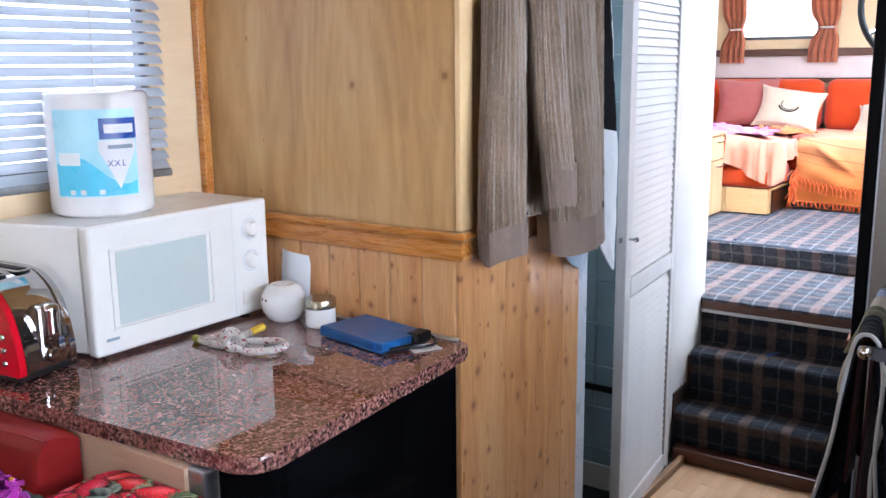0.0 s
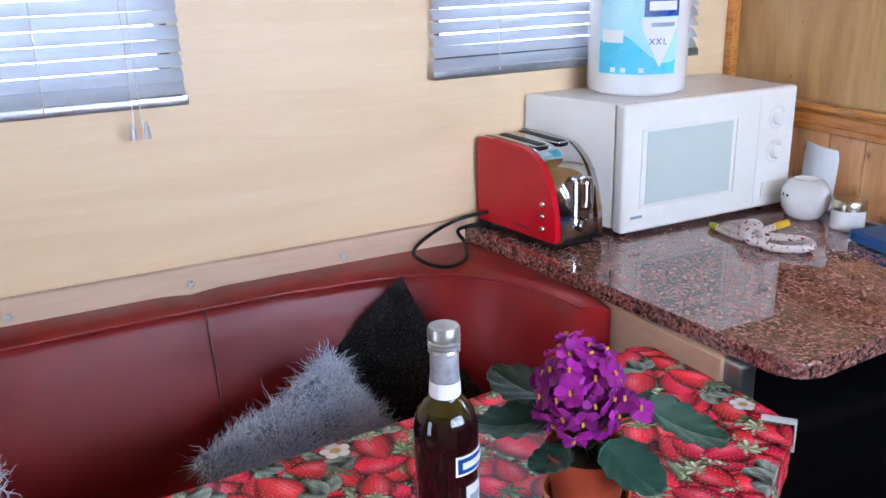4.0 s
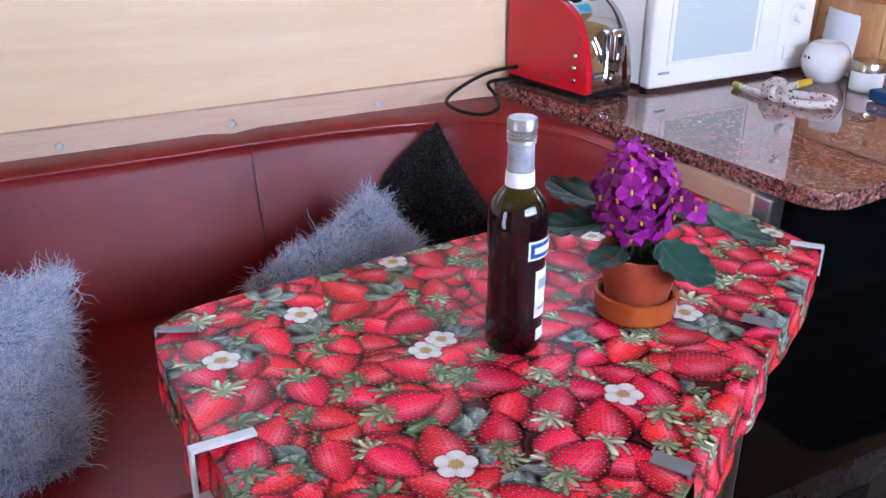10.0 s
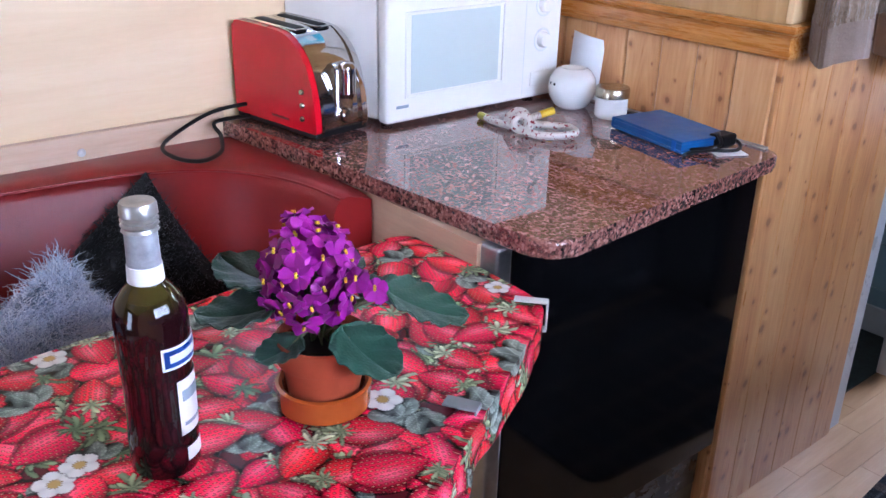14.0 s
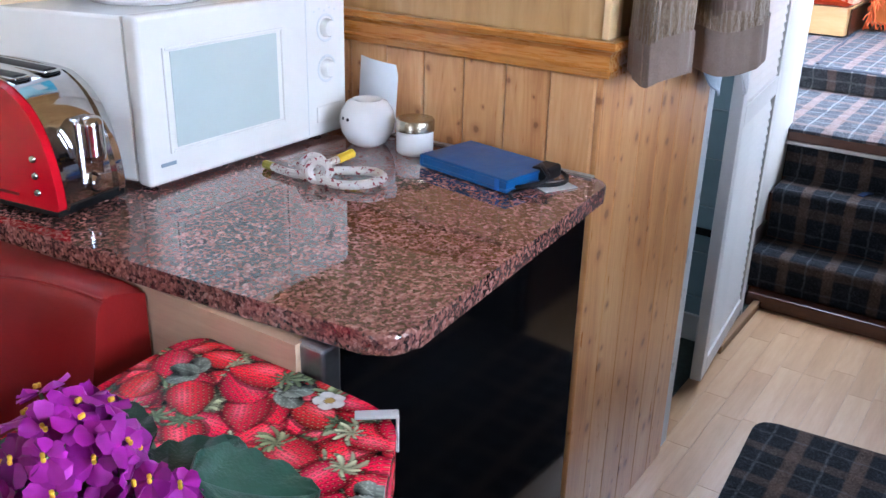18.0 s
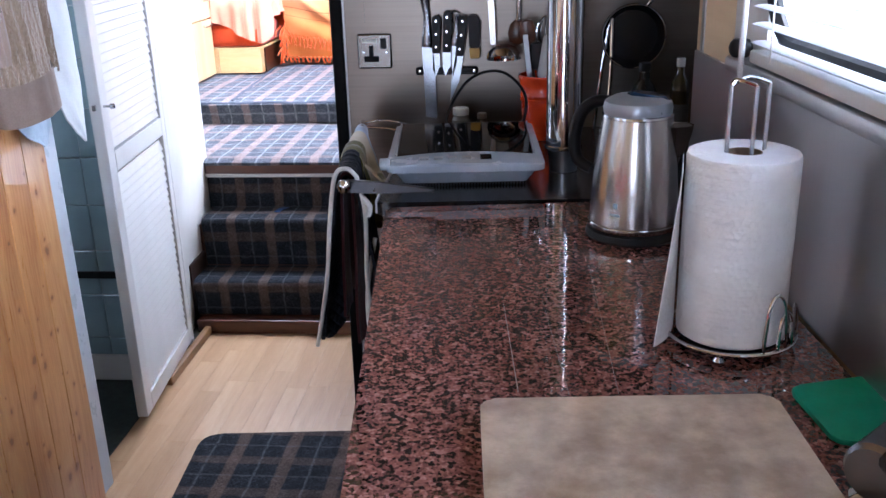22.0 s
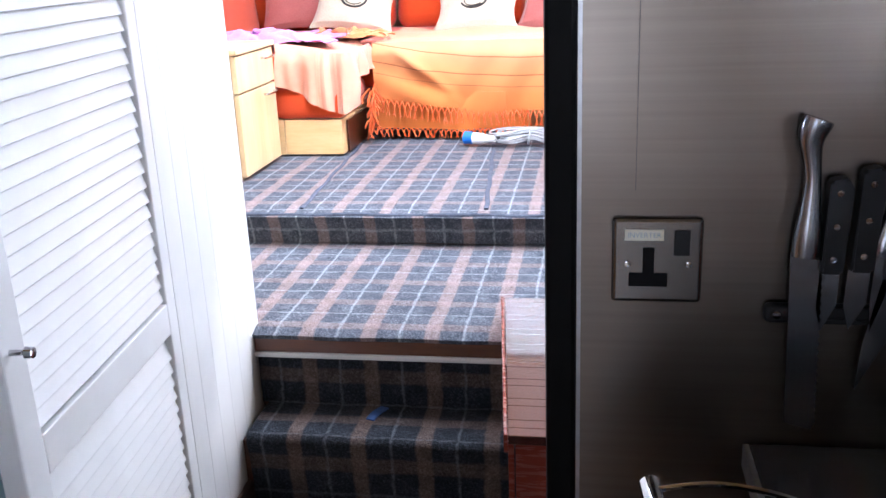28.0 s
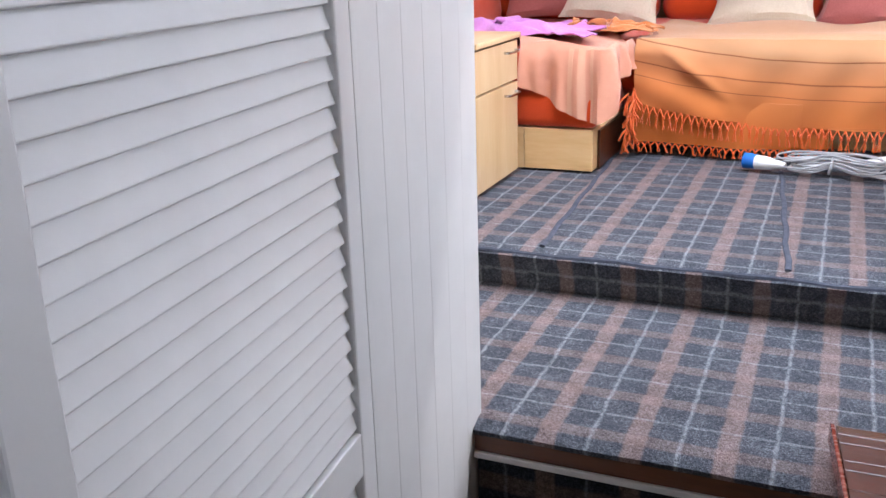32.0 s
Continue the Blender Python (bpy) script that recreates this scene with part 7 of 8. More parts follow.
        cross = ((ay > Y) != (by > Y)) & (X < (bx - ax) * (Y - ay) / (by - ay + 1e-12) + ax)
        wind ^= cross
    out = ~wind
    nx, ny = (X - qx) / np.maximum(best, 1e-6), (Y - qy) / np.maximum(best, 1e-6)
    arc = np.arctan2(qy - 1.2, qx + 0.45)
    hang = np.where(out, best, 0.0)
    flare = 0.006 + np.clip(hang, 0, 0.2) * (0.06 + 0.06 * np.sin(arc * 11) + 0.03 * np.sin(arc * 23 + 1))
    fx = np.where(out, qx + nx * flare, X)
    fy = np.where(out, qy + ny * flare, Y)
    z = 0.8325 + 0.0012 * np.sin(X * 23 + Y * 9) * np.sin(Y * 19) - np.where(out, np.clip(hang - 0.003, 0, None), 0)
    z -= np.where(wind, np.clip(0.010 - best, 0, None) ** 2 * 22, 0.0022)
    limit = over * (0.9 + 0.15 * np.sin(arc * 3 + 0.5))
    keep = wind | (best < limit)
    idx = np.full(X.shape, -1)
    idx[keep] = np.arange(keep.sum())
    q = np.stack([idx[:-1, :-1], idx[1:, :-1], idx[1:, 1:], idx[:-1, 1:]], -1).reshape(-1, 4)
    q = q[(q >= 0).all(1)]
    verts = np.stack([fx[keep], fy[keep], z[keep]], -1)
    me = bpy.data.meshes.new("cloth")
    me.vertices.add(len(verts))
    me.vertices.foreach_set("co", verts.astype(np.float32).ravel())
    me.loops.add(len(q) * 4)
    me.loops.foreach_set("vertex_index", q.astype(np.int32).ravel())
    me.polygons.add(len(q))
    me.polygons.foreach_set("loop_start", np.arange(0, len(q) * 4, 4, dtype=np.int32))
    me.polygons.foreach_set("use_smooth", np.ones(len(q), bool))
    me.update()
    att = me.color_attributes.new("print", "FLOAT_COLOR", "POINT")
    att.data.foreach_set("color", np.concatenate([col[keep], np.ones((keep.sum(), 1))], 1).astype(np.float32).ravel())
    return me


OIL = Mat("printed oilcloth", 0.2, 0, 0.0, 0.3)
pr = OIL.t.nodes.new("ShaderNodeAttribute")
pr.attribute_name = "print"
OIL.set("IOR", 1.32)
OIL.put("Base Color", pr.outputs["Color"])
OIL.put("Roughness", OIL.math("ADD", OIL.math("MULTIPLY", OIL.noise(16, 4), 0.16), 0.16))
OIL.bump(OIL.math("ADD", OIL.noise(700, 2), OIL.math("MULTIPLY", OIL.noise(10, 3), 3.0)), 0.12, 0.003)
cloth_me = strawberry_cloth()
cloth_me.materials.append(OIL.m)
tagged(new("tablecloth", cloth_me), "glossy oilcloth printed with red strawberries, leaves and white blossom", "tablecloth")


def clip(label, x, y, turn, material, w=0.012, size=1.0):
    """A bent strip gripping cloth and table edge."""
    c = thing("tablecloth_clip", label, "clip", (x, y, 0.835), (0, 0, turn), group="tablecloth clips")
    c.scale = (size, 1.0, size)
    part("top_arm", box(-0.055, 0.012, -w / 2, w / 2, 0.0, 0.004, bevel=0.0015), material, c)
    part("side_arm", box(0.010, 0.014, -w / 2, w / 2, -0.062, 0.004, bevel=0.0015), material, c)
    part("under_arm", box(-0.04, 0.010, -w / 2, w / 2, -0.062, -0.058, bevel=0.0015), material, c)


CLIP = plain("white plastic", "c9cdce", "d8dbdc", 0.3, 0, 12)
clip("white plastic clip on the tablecloth's edge", -0.397, 0.742, -90, CLIP, 0.014)
clip("white plastic clip on the tablecloth's edge", -0.452, 1.690, 40, CLIP, 0.016, 0.7)
CLEAR_CLIP = plain("smoky clear plastic", "6d6f6e", "85888a", 0.15, 0, 12)
clip("smoky clear clip at the table's rounded corner", -0.655, 0.765, 242, CLEAR_CLIP, 0.014, 0.75)
clip("smoky clear clip on the table's slanting side", -0.315, 1.44, 30, CLEAR_CLIP, 0.022, 0.6)
clip("smoky clear clip on the table's slanting side", -0.145, 1.145, 30, CLEAR_CLIP, 0.022, 0.6)

# ---- bottle ----
bt = thing("liquor_bottle", "dark glass liquor bottle with a ribbed metal cap on the table", "bottle", (-0.430, 1.130, 0.8335))
bt.scale = (1.05, 1.05, 0.972)
BOTTLE = Mat("dark bottle glass", 0.04, 0, 0.05)
BOTTLE.put("Base Color", BOTTLE.ramp(BOTTLE.xyz()[2], (0.0, "0b0405"), (0.186, "180709"), (0.192, "211c0a"), (0.2, "2f280d")))
BOTTLE.set("Specular IOR Level", 0.5)
BOTTLE.bump(BOTTLE.noise(60, 3), 0.12, 0.003)
part("glass", lathe([(0, 0.002), (0.02, 0), (0.030, 0.002), (0.0325, 0.008), (0.0325, 0.045), (0.0312, 0.06), (0.0312, 0.10), (0.0322, 0.12), (0.0332, 0.158), (0.0330, 0.176), (0.029, 0.192), (0.0205, 0.204), (0.0142, 0.2125), (0.0128, 0.262), (0, 0.262)], 48), BOTTLE.m, bt)
part("neck_foil", lathe([(0.0146, 0.211), (0.0154, 0.213), (0.0146, 0.236), (0.0142, 0.262), (0.0132, 0.262)], 36), plain("silver paper", "7d8084", "a9acaf", 0.42, 0.3, 60, 0.3), bt, "silver neck paper")
part("neck_label", lathe([(0.0154, 0.2105), (0.0162, 0.212), (0.0155, 0.228), (0.0146, 0.2285)], 36), WHITE_INK, bt, "white neck band")
cap = lathe([(0.0155, 0.262), (0.0162, 0.2625), (0.0149, 0.266), (0.0165, 0.2685), (0.0149, 0.271), (0.0165, 0.2735), (0.0149, 0.276), (0.0165, 0.2785), (0.016, 0.288), (0.0148, 0.2905), (0, 0.2905)], 36)
part("cap", cap, plain("worn aluminium", "8a8986", "a6a5a1", 0.36, 0.8, 60, 0.05), bt, "ribbed aluminium screw cap")


def on_bottle(a0, a1, z0, z1, r, n=10):
    return sheet(lambda u, v: Vector((r * math.cos(radians(a0 + (a1 - a0) * u)), r * math.sin(radians(a0 + (a1 - a0) * u)), z0 + (z1 - z0) * v)), n, 3, 0.0003)


part("brand_plate", on_bottle(-12, 92, 0.128, 0.152, 0.0342), WHITE_INK, bt, "white brand plate")
part("brand_plate_field", on_bottle(-8, 88, 0.131, 0.149, 0.0346), NAVY, bt, "navy field of the brand plate")
part("brand_mark", on_bottle(0, 80, 0.136, 0.144, 0.035), WHITE_INK, bt, "white lettering bar")
part("main_label", on_bottle(8, 92, 0.05, 0.112, 0.0332), WHITE_INK, bt, "white paper label")
part("label_print", on_bottle(16, 84, 0.088, 0.1, 0.0336), GREY_INK, bt)
part("label_print", on_bottle(16, 84, 0.06, 0.064, 0.0336), GREY_INK, bt)
part("foot_label", on_bottle(16, 60, 0.018, 0.034, 0.0332), WHITE_INK, bt, "small white label")

# ---- potted violet ----
TERRA = plain("terracotta", "8f3a1d", "a84a28", 0.6, 0, 16, 0.15)
TERRA_GLAZE = plain("glazed terracotta", "8c3f14", "a9521e", 0.22, 0, 12, 0.05, coat=0.3)
PX, PY = -0.425, 1.315
sc = thing("plant_saucer", "glazed terracotta saucer under the flower pot", "saucer", (PX, PY, 0.8335))
part("dish", lathe([(0, 0.006), (0.045, 0.006), (0.046, 0.03), (0.050, 0.033), (0.0535, 0.031), (0.0525, 0.02), (0.0515, 0.004), (0.048, 0.0), (0, 0.0)], 44), TERRA_GLAZE, sc)
pt = thing("african_violet", "potted African violet in bloom, purple flowers over dark leaves", "potted plant", (PX, PY, 0.841))
part("pot", lathe([(0, 0), (0.036, 0), (0.038, 0.003), (0.046, 0.052), (0.0505, 0.053), (0.052, 0.056), (0.0525, 0.08), (0.0505, 0.082), (0.048, 0.08), (0.047, 0.072), (0, 0.070)], 44), TERRA, pt, "terracotta pot")
part("soil", lathe([(0, 0.073), (0.03, 0.0745), (0.047, 0.071)], 24), plain("dark soil", "1a120c", "2b1f15", 0.95, 0, 90, 0.9, 0.004), pt)
LEAF = Mat("hairy dark leaf", 0.42, 0, 0, 0.4)
LEAF.put("Base Color", LEAF.ramp(LEAF.math("ADD", LEAF.math("MULTIPLY", LEAF.noise(38, 4), 0.5), LEAF.math("MULTIPLY", LEAF.random(), 0.4)), (0.25, "12281c"), (0.75, "2c5040")))
LEAF.set("Sheen Weight", 0.05)
LEAF.bump(LEAF.noise(300, 2), 0.5, 0.002)
PETAL = Mat("violet petal", 0.55, 0, 0, 0.25)
PETAL.put("Base Color", PETAL.ramp(PETAL.math("ADD", PETAL.math("MULTIPLY", PETAL.noise(60, 3), 0.5), PETAL.math("MULTIPLY", PETAL.random(), 0.5)), (0.2, "5c0653"), (0.55, "8f1083"), (0.9, "b030a8")))
PETAL.set("Sheen Weight", 0.05)
STAMEN = plain("yellow stamen", "c79a12", "dcb52a", 0.6)
rv = random.Random(4)


def violet_leaf(ang, reach, rise, size, tip):
    base = Vector((0, 0, 0.078))
    end = Vector((math.cos(ang) * reach, math.sin(ang) * reach, rise))
    way = Vector((math.cos(ang), math.sin(ang), tip)).normalized()
    side = Vector((-math.sin(ang), math.cos(ang), 0))
    up = way.cross(side) * -1

    def f(u, v):
        a, b = u * 2 - 1, v * 2 - 1
        wide = math.sqrt(max(0.0, 1 - a * a)) * (1.0 - 0.18 * a) * 0.92
        scallop = 1 + 0.014 * math.sin(u * 46) * abs(b)
        lift = -0.16 * a * a - 0.16 * (b * wide) ** 2 + 0.055 * math.sin((a - abs(b) * 0.7) * 13) * abs(b) + 0.06 * math.exp(-(b * 9) ** 2)
        return end + size * (way * (a + 0.75) + side * b * wide * scallop + up * -lift * -1.0)
    lf = part("leaf", sheet(f, 22, 12, 0.0012), LEAF.m, pt)
    stem = spline([base, base.lerp(end, 0.5) + Vector((0, 0, 0.012)), end + way * size * 0.1], 4)
    part("leaf_stalk", tube(stem, 0.0022, 6), plain("pale stalk", "5b5a3c", "6f6b48", 0.6), lf)


for ang, reach, rise, size, tip in ((0.22, 0.036, 0.090, 0.042, -0.38), (0.92, 0.074, 0.128, 0.050, -0.40), (1.6, 0.060, 0.105, 0.044, -0.1), (2.5, 0.065, 0.112, 0.048, 0.1), (3.5, 0.060, 0.124, 0.048, 0.1), (4.1, 0.052, 0.112, 0.047, -0.15), (4.75, 0.034, 0.082, 0.028, -0.2)):
    violet_leaf(ang, reach, rise, size, tip)


def violet_flower(c, facing, size):
    facing = facing.normalized()
    side = facing.orthogonal().normalized()
    up = facing.cross(side)
    bm = bmesh.new()
    spin = rv.uniform(0, 6)
    for k in range(5):
        t = spin + k * math.tau / 5
        d, s = side * math.cos(t) + up * math.sin(t), -side * math.sin(t) + up * math.cos(t)
        g = size * (1.08 if k in (1, 2, 3) else 0.85) * rv.uniform(0.9, 1.1)
        bow = rv.uniform(-0.18, 0.32)
        rows = []
        for a in (0.12, 0.45, 0.75, 1.0):
            w = (0.12, 0.40, 0.50, 0.24)[(0.12, 0.45, 0.75, 1.0).index(a)]
            rows.append([bm.verts.new(c + g * (d * a + s * w * b + facing * (bow * a * a - 0.14 * b * b + 0.09 * a * math.sin(b * 4 + k * 2)))) for b in (-1, -0.4, 0.4, 1)])
        for p, q in zip(rows, rows[1:]):
            for i in range(3):
                bm.faces.new((p[i], p[i + 1], q[i + 1], q[i]))
    f = part("flower", bm, PETAL.m, pt)
    for lift in (-0.0014, 0.0014):
        part("stamen", lathe([(0, 0.0026), (0.0014, 0.002), (0.0018, 0.0006), (0.0014, -0.001), (0, -0.0014)], 8, at=tuple(c + facing * 0.0032 + up * lift + side * lift * 0.5)), STAMEN, f, "yellow stamens")


heads = []
for k in range(1500):
    if len(heads) >= 42:
        break
    th, ph = rv.uniform(0, math.tau), rv.uniform(0.0, 2.4)
    d = Vector((math.sin(ph) * math.cos(th), math.sin(ph) * math.sin(th), math.cos(ph)))
    lump = rv.uniform(0.88, 1.08) + 0.14 * noise.noise(d * 2.6 + Vector((3, 1, 7)))
    c = Vector((-0.010 + d.x * 0.046 * lump, -0.008 + d.y * 0.046 * lump, 0.154 + d.z * 0.060 * lump))
    if all((c - h).length > 0.0205 for h, _ in heads):
        heads.append((c, d))
for c, d in heads:
    violet_flower(c, d + Vector((rv.gauss(0, 0.25), rv.gauss(0, 0.25), rv.gauss(0, 0.2))), rv.uniform(0.0165, 0.0205))
    if rv.random() < 0.45:
        part("flower_stalk", tube(spline([(rv.uniform(-0.012, 0.012), rv.uniform(-0.012, 0.012), 0.075), tuple(c * 0.6 + Vector((0, 0, 0.05))), tuple(c)], 4), 0.0014, 5), plain("green stalk", "4d5a35", "62703f", 0.6), pt)
for c, d in ((Vector((0.050, 0.035, 0.145)), Vector((0.6, -0.6, 0.5))), (Vector((0.045, 0.015, 0.16)), Vector((0.5, -0.7, 0.5)))):
    violet_flower(c, d, 0.015)

# ---- boxed-in locker and tinted door beside the steps ----
lk = thing("step_locker", "carpeted locker with a red lacquered slatted lid beside the steps", "locker", (0, 0, 0))
part("carpet_side", moved(box(-0.045, 0.30, 3.812, 4.36, 0.003, 0.455, bevel=0.02, seg=3), Matrix.Identity(4)), CARPET_SHADED, lk, "checked carpet on the side, darkened for shade")
part("body", slab([(-0.035, 3.83), (0.30, 3.83), (0.30, 4.46), (-0.085, 4.46)], 0.457, 0.598), MAHOGANY, lk, "red lacquered body")
part("edge_board", slab([(-0.048, 3.835), (-0.038, 3.835), (-0.095, 4.455), (-0.112, 4.455)], 0.455, 0.60, 0.002), MAHOGANY, lk)
n = 24
for k in range(n):
    ya, yb = 3.822 + k * 0.64 / n, 3.822 + (k + 0.997) * 0.64 / n
    xa = -0.046 - (ya - 3.822) * 0.105
    part("lid_slat", slab([(xa, ya), (0.31, ya), (0.31, yb), (xa - 0.0025, yb)], 0.600, 0.6175 + 0.0005 * (k % 3), 0.001), LID_WOOD, lk)
part("lid_rim", slab([(-0.054, 3.82), (-0.047, 3.82), (-0.115, 4.465), (-0.122, 4.465)], 0.585, 0.62, 0.002), MAHOGANY, lk)
part("hinge", box(-0.052, -0.046, 3.88, 3.91, 0.49, 0.54, bevel=0.001), plain("worn brass plate", "8c6a2c", "a8843c", 0.35, 1.0), lk, "brass hinge")
part("hinge", box(-0.09, -0.084, 4.25, 4.28, 0.49, 0.54, bevel=0.001), plain("worn brass plate", "8c6a2c", "a8843c", 0.35, 1.0), lk, "brass hinge")
part("knob", lathe([(0, 0.618), (0.026, 0.618), (0.024, 0.632), (0.014, 0.642), (0, 0.645)], 26, at=(0.11, 4.34, 0)), CHROME, lk, "chrome dome knob")
dm = tagged(new("door_locker"), "smoked mirror door standing ajar behind the steel bulkhead", "door", kind="structure")
dm.matrix_world = pose(0.056, 3.375, 0, 0, 0, 5.2)
part("panel", box(0.0, 0.006, 0.0, 0.375, 0.64, 2.0), DARK_GLOSS, dm, "smoked mirror face")
part("core", box(0.007, 0.02, 0.0, 0.375, 0.64, 2.0), BLACK, dm)
part("edge_strip", box(0.0, 0.02, 0.3752, 0.379, 0.64, 2.0), plain("pale door edge", "a3948a", "b5a79d", 0.4), dm, "pale door edge")
tag = thing("blue_strap", "short blue strap lying on the step", "strap", (-0.403, 4.325, 0.373), (0, 0, -18))
part("strap", sheet(lambda u, v: Vector((-0.011 + 0.022 * u, -0.035 + 0.07 * v, 0.003 + 0.003 * math.sin(v * 4))), 3, 10, 0.003), plain("blue webbing", "17325f", "214375", 0.7, 0, 60, 0.4), tag)

# ---- drawer unit ----
du = thing("drawer_unit", "pale maple drawer unit against the wheelhouse side", "drawers", (-1.34, 5.61, 0.665))
part("carcass", box(-0.23, 0.215, -0.19, 0.19, 0.0, 0.43), MAPLE, du)
part("top", box(-0.235, 0.245, -0.195, 0.195, 0.431, 0.448, bevel=0.003), MAPLE, du)
for a, b in ((0.302, 0.425), (0.01, 0.295)):
    f = part("drawer_front", box(0.217, 0.236, -0.185, 0.185, a, b, bevel=0.002), MAPLE, du)
    part("handle", tube(spline([(0.236, 0.06, b - 0.03), (0.255, 0.07, b - 0.03), (0.255, 0.15, b - 0.03), (0.236, 0.16, b - 0.03)], 4), 0.004, 7), CHROME, f, "chrome bow handle")

# ---- sofa ----
ORANGE_F = fabric("orange upholstery", "b93a0c", "d04a14", 50)
sf = thing("corner_sofa", "orange corner sofa on a beech plinth under the stern windows", "sofa", (0, 0, 0.667))
part("plinth", box(-1.098, -0.868, 5.842, 6.5, 0.0, 0.135, bevel=0.002), BEECH, sf, "pale beech plinth")
part("plinth_side", box(-0.866, -0.858, 5.90, 6.38, 0.0, 0.125), DARK_WOOD, sf)
part("plinth", box(-1.69, 0.95, 6.40, 7.2, 0.0, 0.2), BEECH, sf)
part("plinth", box(-1.69, -1.10, 5.842, 6.5, 0.0, 0.135), BEECH, sf)
part("seat_cushion", box(-1.66, -0.852, 5.835, 6.60, 0.137, 0.26, bevel=0.035, seg=4), ORANGE_F, sf)
part("seat_cushion", box(-1.66, -0.86, 5.845, 6.62, 0.262, 0.385, bevel=0.035, seg=4), ORANGE_F, sf)
part("seat_cushion", box(-1.66, -0.36, 6.18, 7.15, 0.205, 0.385, bevel=0.04, seg=4), ORANGE_F, sf)
part("seat_cushion", box(-0.355, 0.95, 6.18, 7.15, 0.205, 0.385, bevel=0.04, seg=4), ORANGE_F, sf)
for a, b in ((-1.66, -0.90), (-0.885, -0.25), (-0.235, 0.42), (0.435, 0.95)):
    part("back_cushion", moved(box(a, b, -0.07, 0.07, 0.0, 0.325, bevel=0.06, seg=5), pose(0, 7.09, 0.375, -8, 0, 0)), ORANGE_F, sf)
part("back_cushion", moved(box(-0.07, 0.07, 5.87, 6.9, 0.0, 0.29, bevel=0.05, seg=5), pose(-1.60, 0, 0.375, 0, -6, 0)), ORANGE_F, sf)

# ---- throws ----
def throw_cloth(name, light, dark, line, rows, sag=0.0, woven=()):
    m = Mat(name, 0.92, 0, 0, 0.15)
    m.set("Sheen Weight", 0.2)
    x, y, z = m.xyz()[0:3]
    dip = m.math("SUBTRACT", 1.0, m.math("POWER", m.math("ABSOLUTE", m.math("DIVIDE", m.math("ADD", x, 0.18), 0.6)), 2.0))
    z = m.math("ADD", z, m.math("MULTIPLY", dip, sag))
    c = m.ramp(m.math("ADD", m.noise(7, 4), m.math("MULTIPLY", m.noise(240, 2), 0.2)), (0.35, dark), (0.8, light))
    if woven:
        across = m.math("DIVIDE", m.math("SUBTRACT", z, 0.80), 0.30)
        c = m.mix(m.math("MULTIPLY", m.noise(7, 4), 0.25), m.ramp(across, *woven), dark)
    for a, w in rows:
        band = m.math("LESS_THAN", m.math("ABSOLUTE", m.math("SUBTRACT", z, a)), w)
        c = m.mix(m.math("MULTIPLY", band, 0.75), c, line)
    m.put("Base Color", c)
    m.bump(m.noise(500, 2), 0.5, 0.002)
    return m.m


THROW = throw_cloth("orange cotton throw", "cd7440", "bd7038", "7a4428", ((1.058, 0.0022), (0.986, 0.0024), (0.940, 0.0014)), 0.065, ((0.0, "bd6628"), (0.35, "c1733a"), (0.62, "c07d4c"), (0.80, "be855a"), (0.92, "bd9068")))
th = thing("orange_throw", "orange striped cotton throw with a knotted fringe over the sofa", "throw", (0, 0, 0))


def hem(x):
    """How far the throw's middle sags."""
    return 0.065 * max(-0.6, 1 - ((x + 0.18) / 0.6) ** 2)


def front_throw(u, v):
    """Over the seat and down its front, sagging in shallow folds."""
    x = -0.80 + 1.25 * u
    if v < 0.3:
        t = v / 0.3
        return Vector((x, 6.78 - 0.61 * t, 1.066 + 0.012 * math.sin(x * 14 + t * 5) * (1 - t) + 0.008 * math.sin(t * 9 + x * 3)))
    t = (v - 0.3) / 0.7
    z = 1.062 - t * (0.215 + hem(x))
    s = z + hem(x) * t
    fold = 0.016 * math.sin(x * 9 + 1) * t + 0.007 * math.sin(x * 31 + 5 * t)
    fold += 0.008 * math.sin(s * 70) * math.exp(-((x - 0.22) / 0.22) ** 2) + 0.006 * math.sin(s * 55 + x * 14) * math.exp(-((x + 0.62) / 0.18) ** 2)
    for x0, x1, deep in ((-0.74, -0.42, 0.020),):
        crease = (x - x0 - (x1 - x0) * t) / 0.035
        fold += deep * math.exp(-crease * crease) * math.sin(min(1, t * 1.3) * 3.0)
    return Vector((x, 6.145 - 0.02 * math.sin(min(1, t * 4) * 1.57) - fold, z))


def under_throw(u, v):
    """The longer layer that shows below the first."""
    x = -0.795 + 0.62 * u
    return Vector((x, 6.142 - 0.012 * math.sin(x * 15 + 2 * v) - 0.006 * math.sin(x * 37), 0.86 - 0.145 * v - 0.008 * math.sin(u * 3.1) * v))


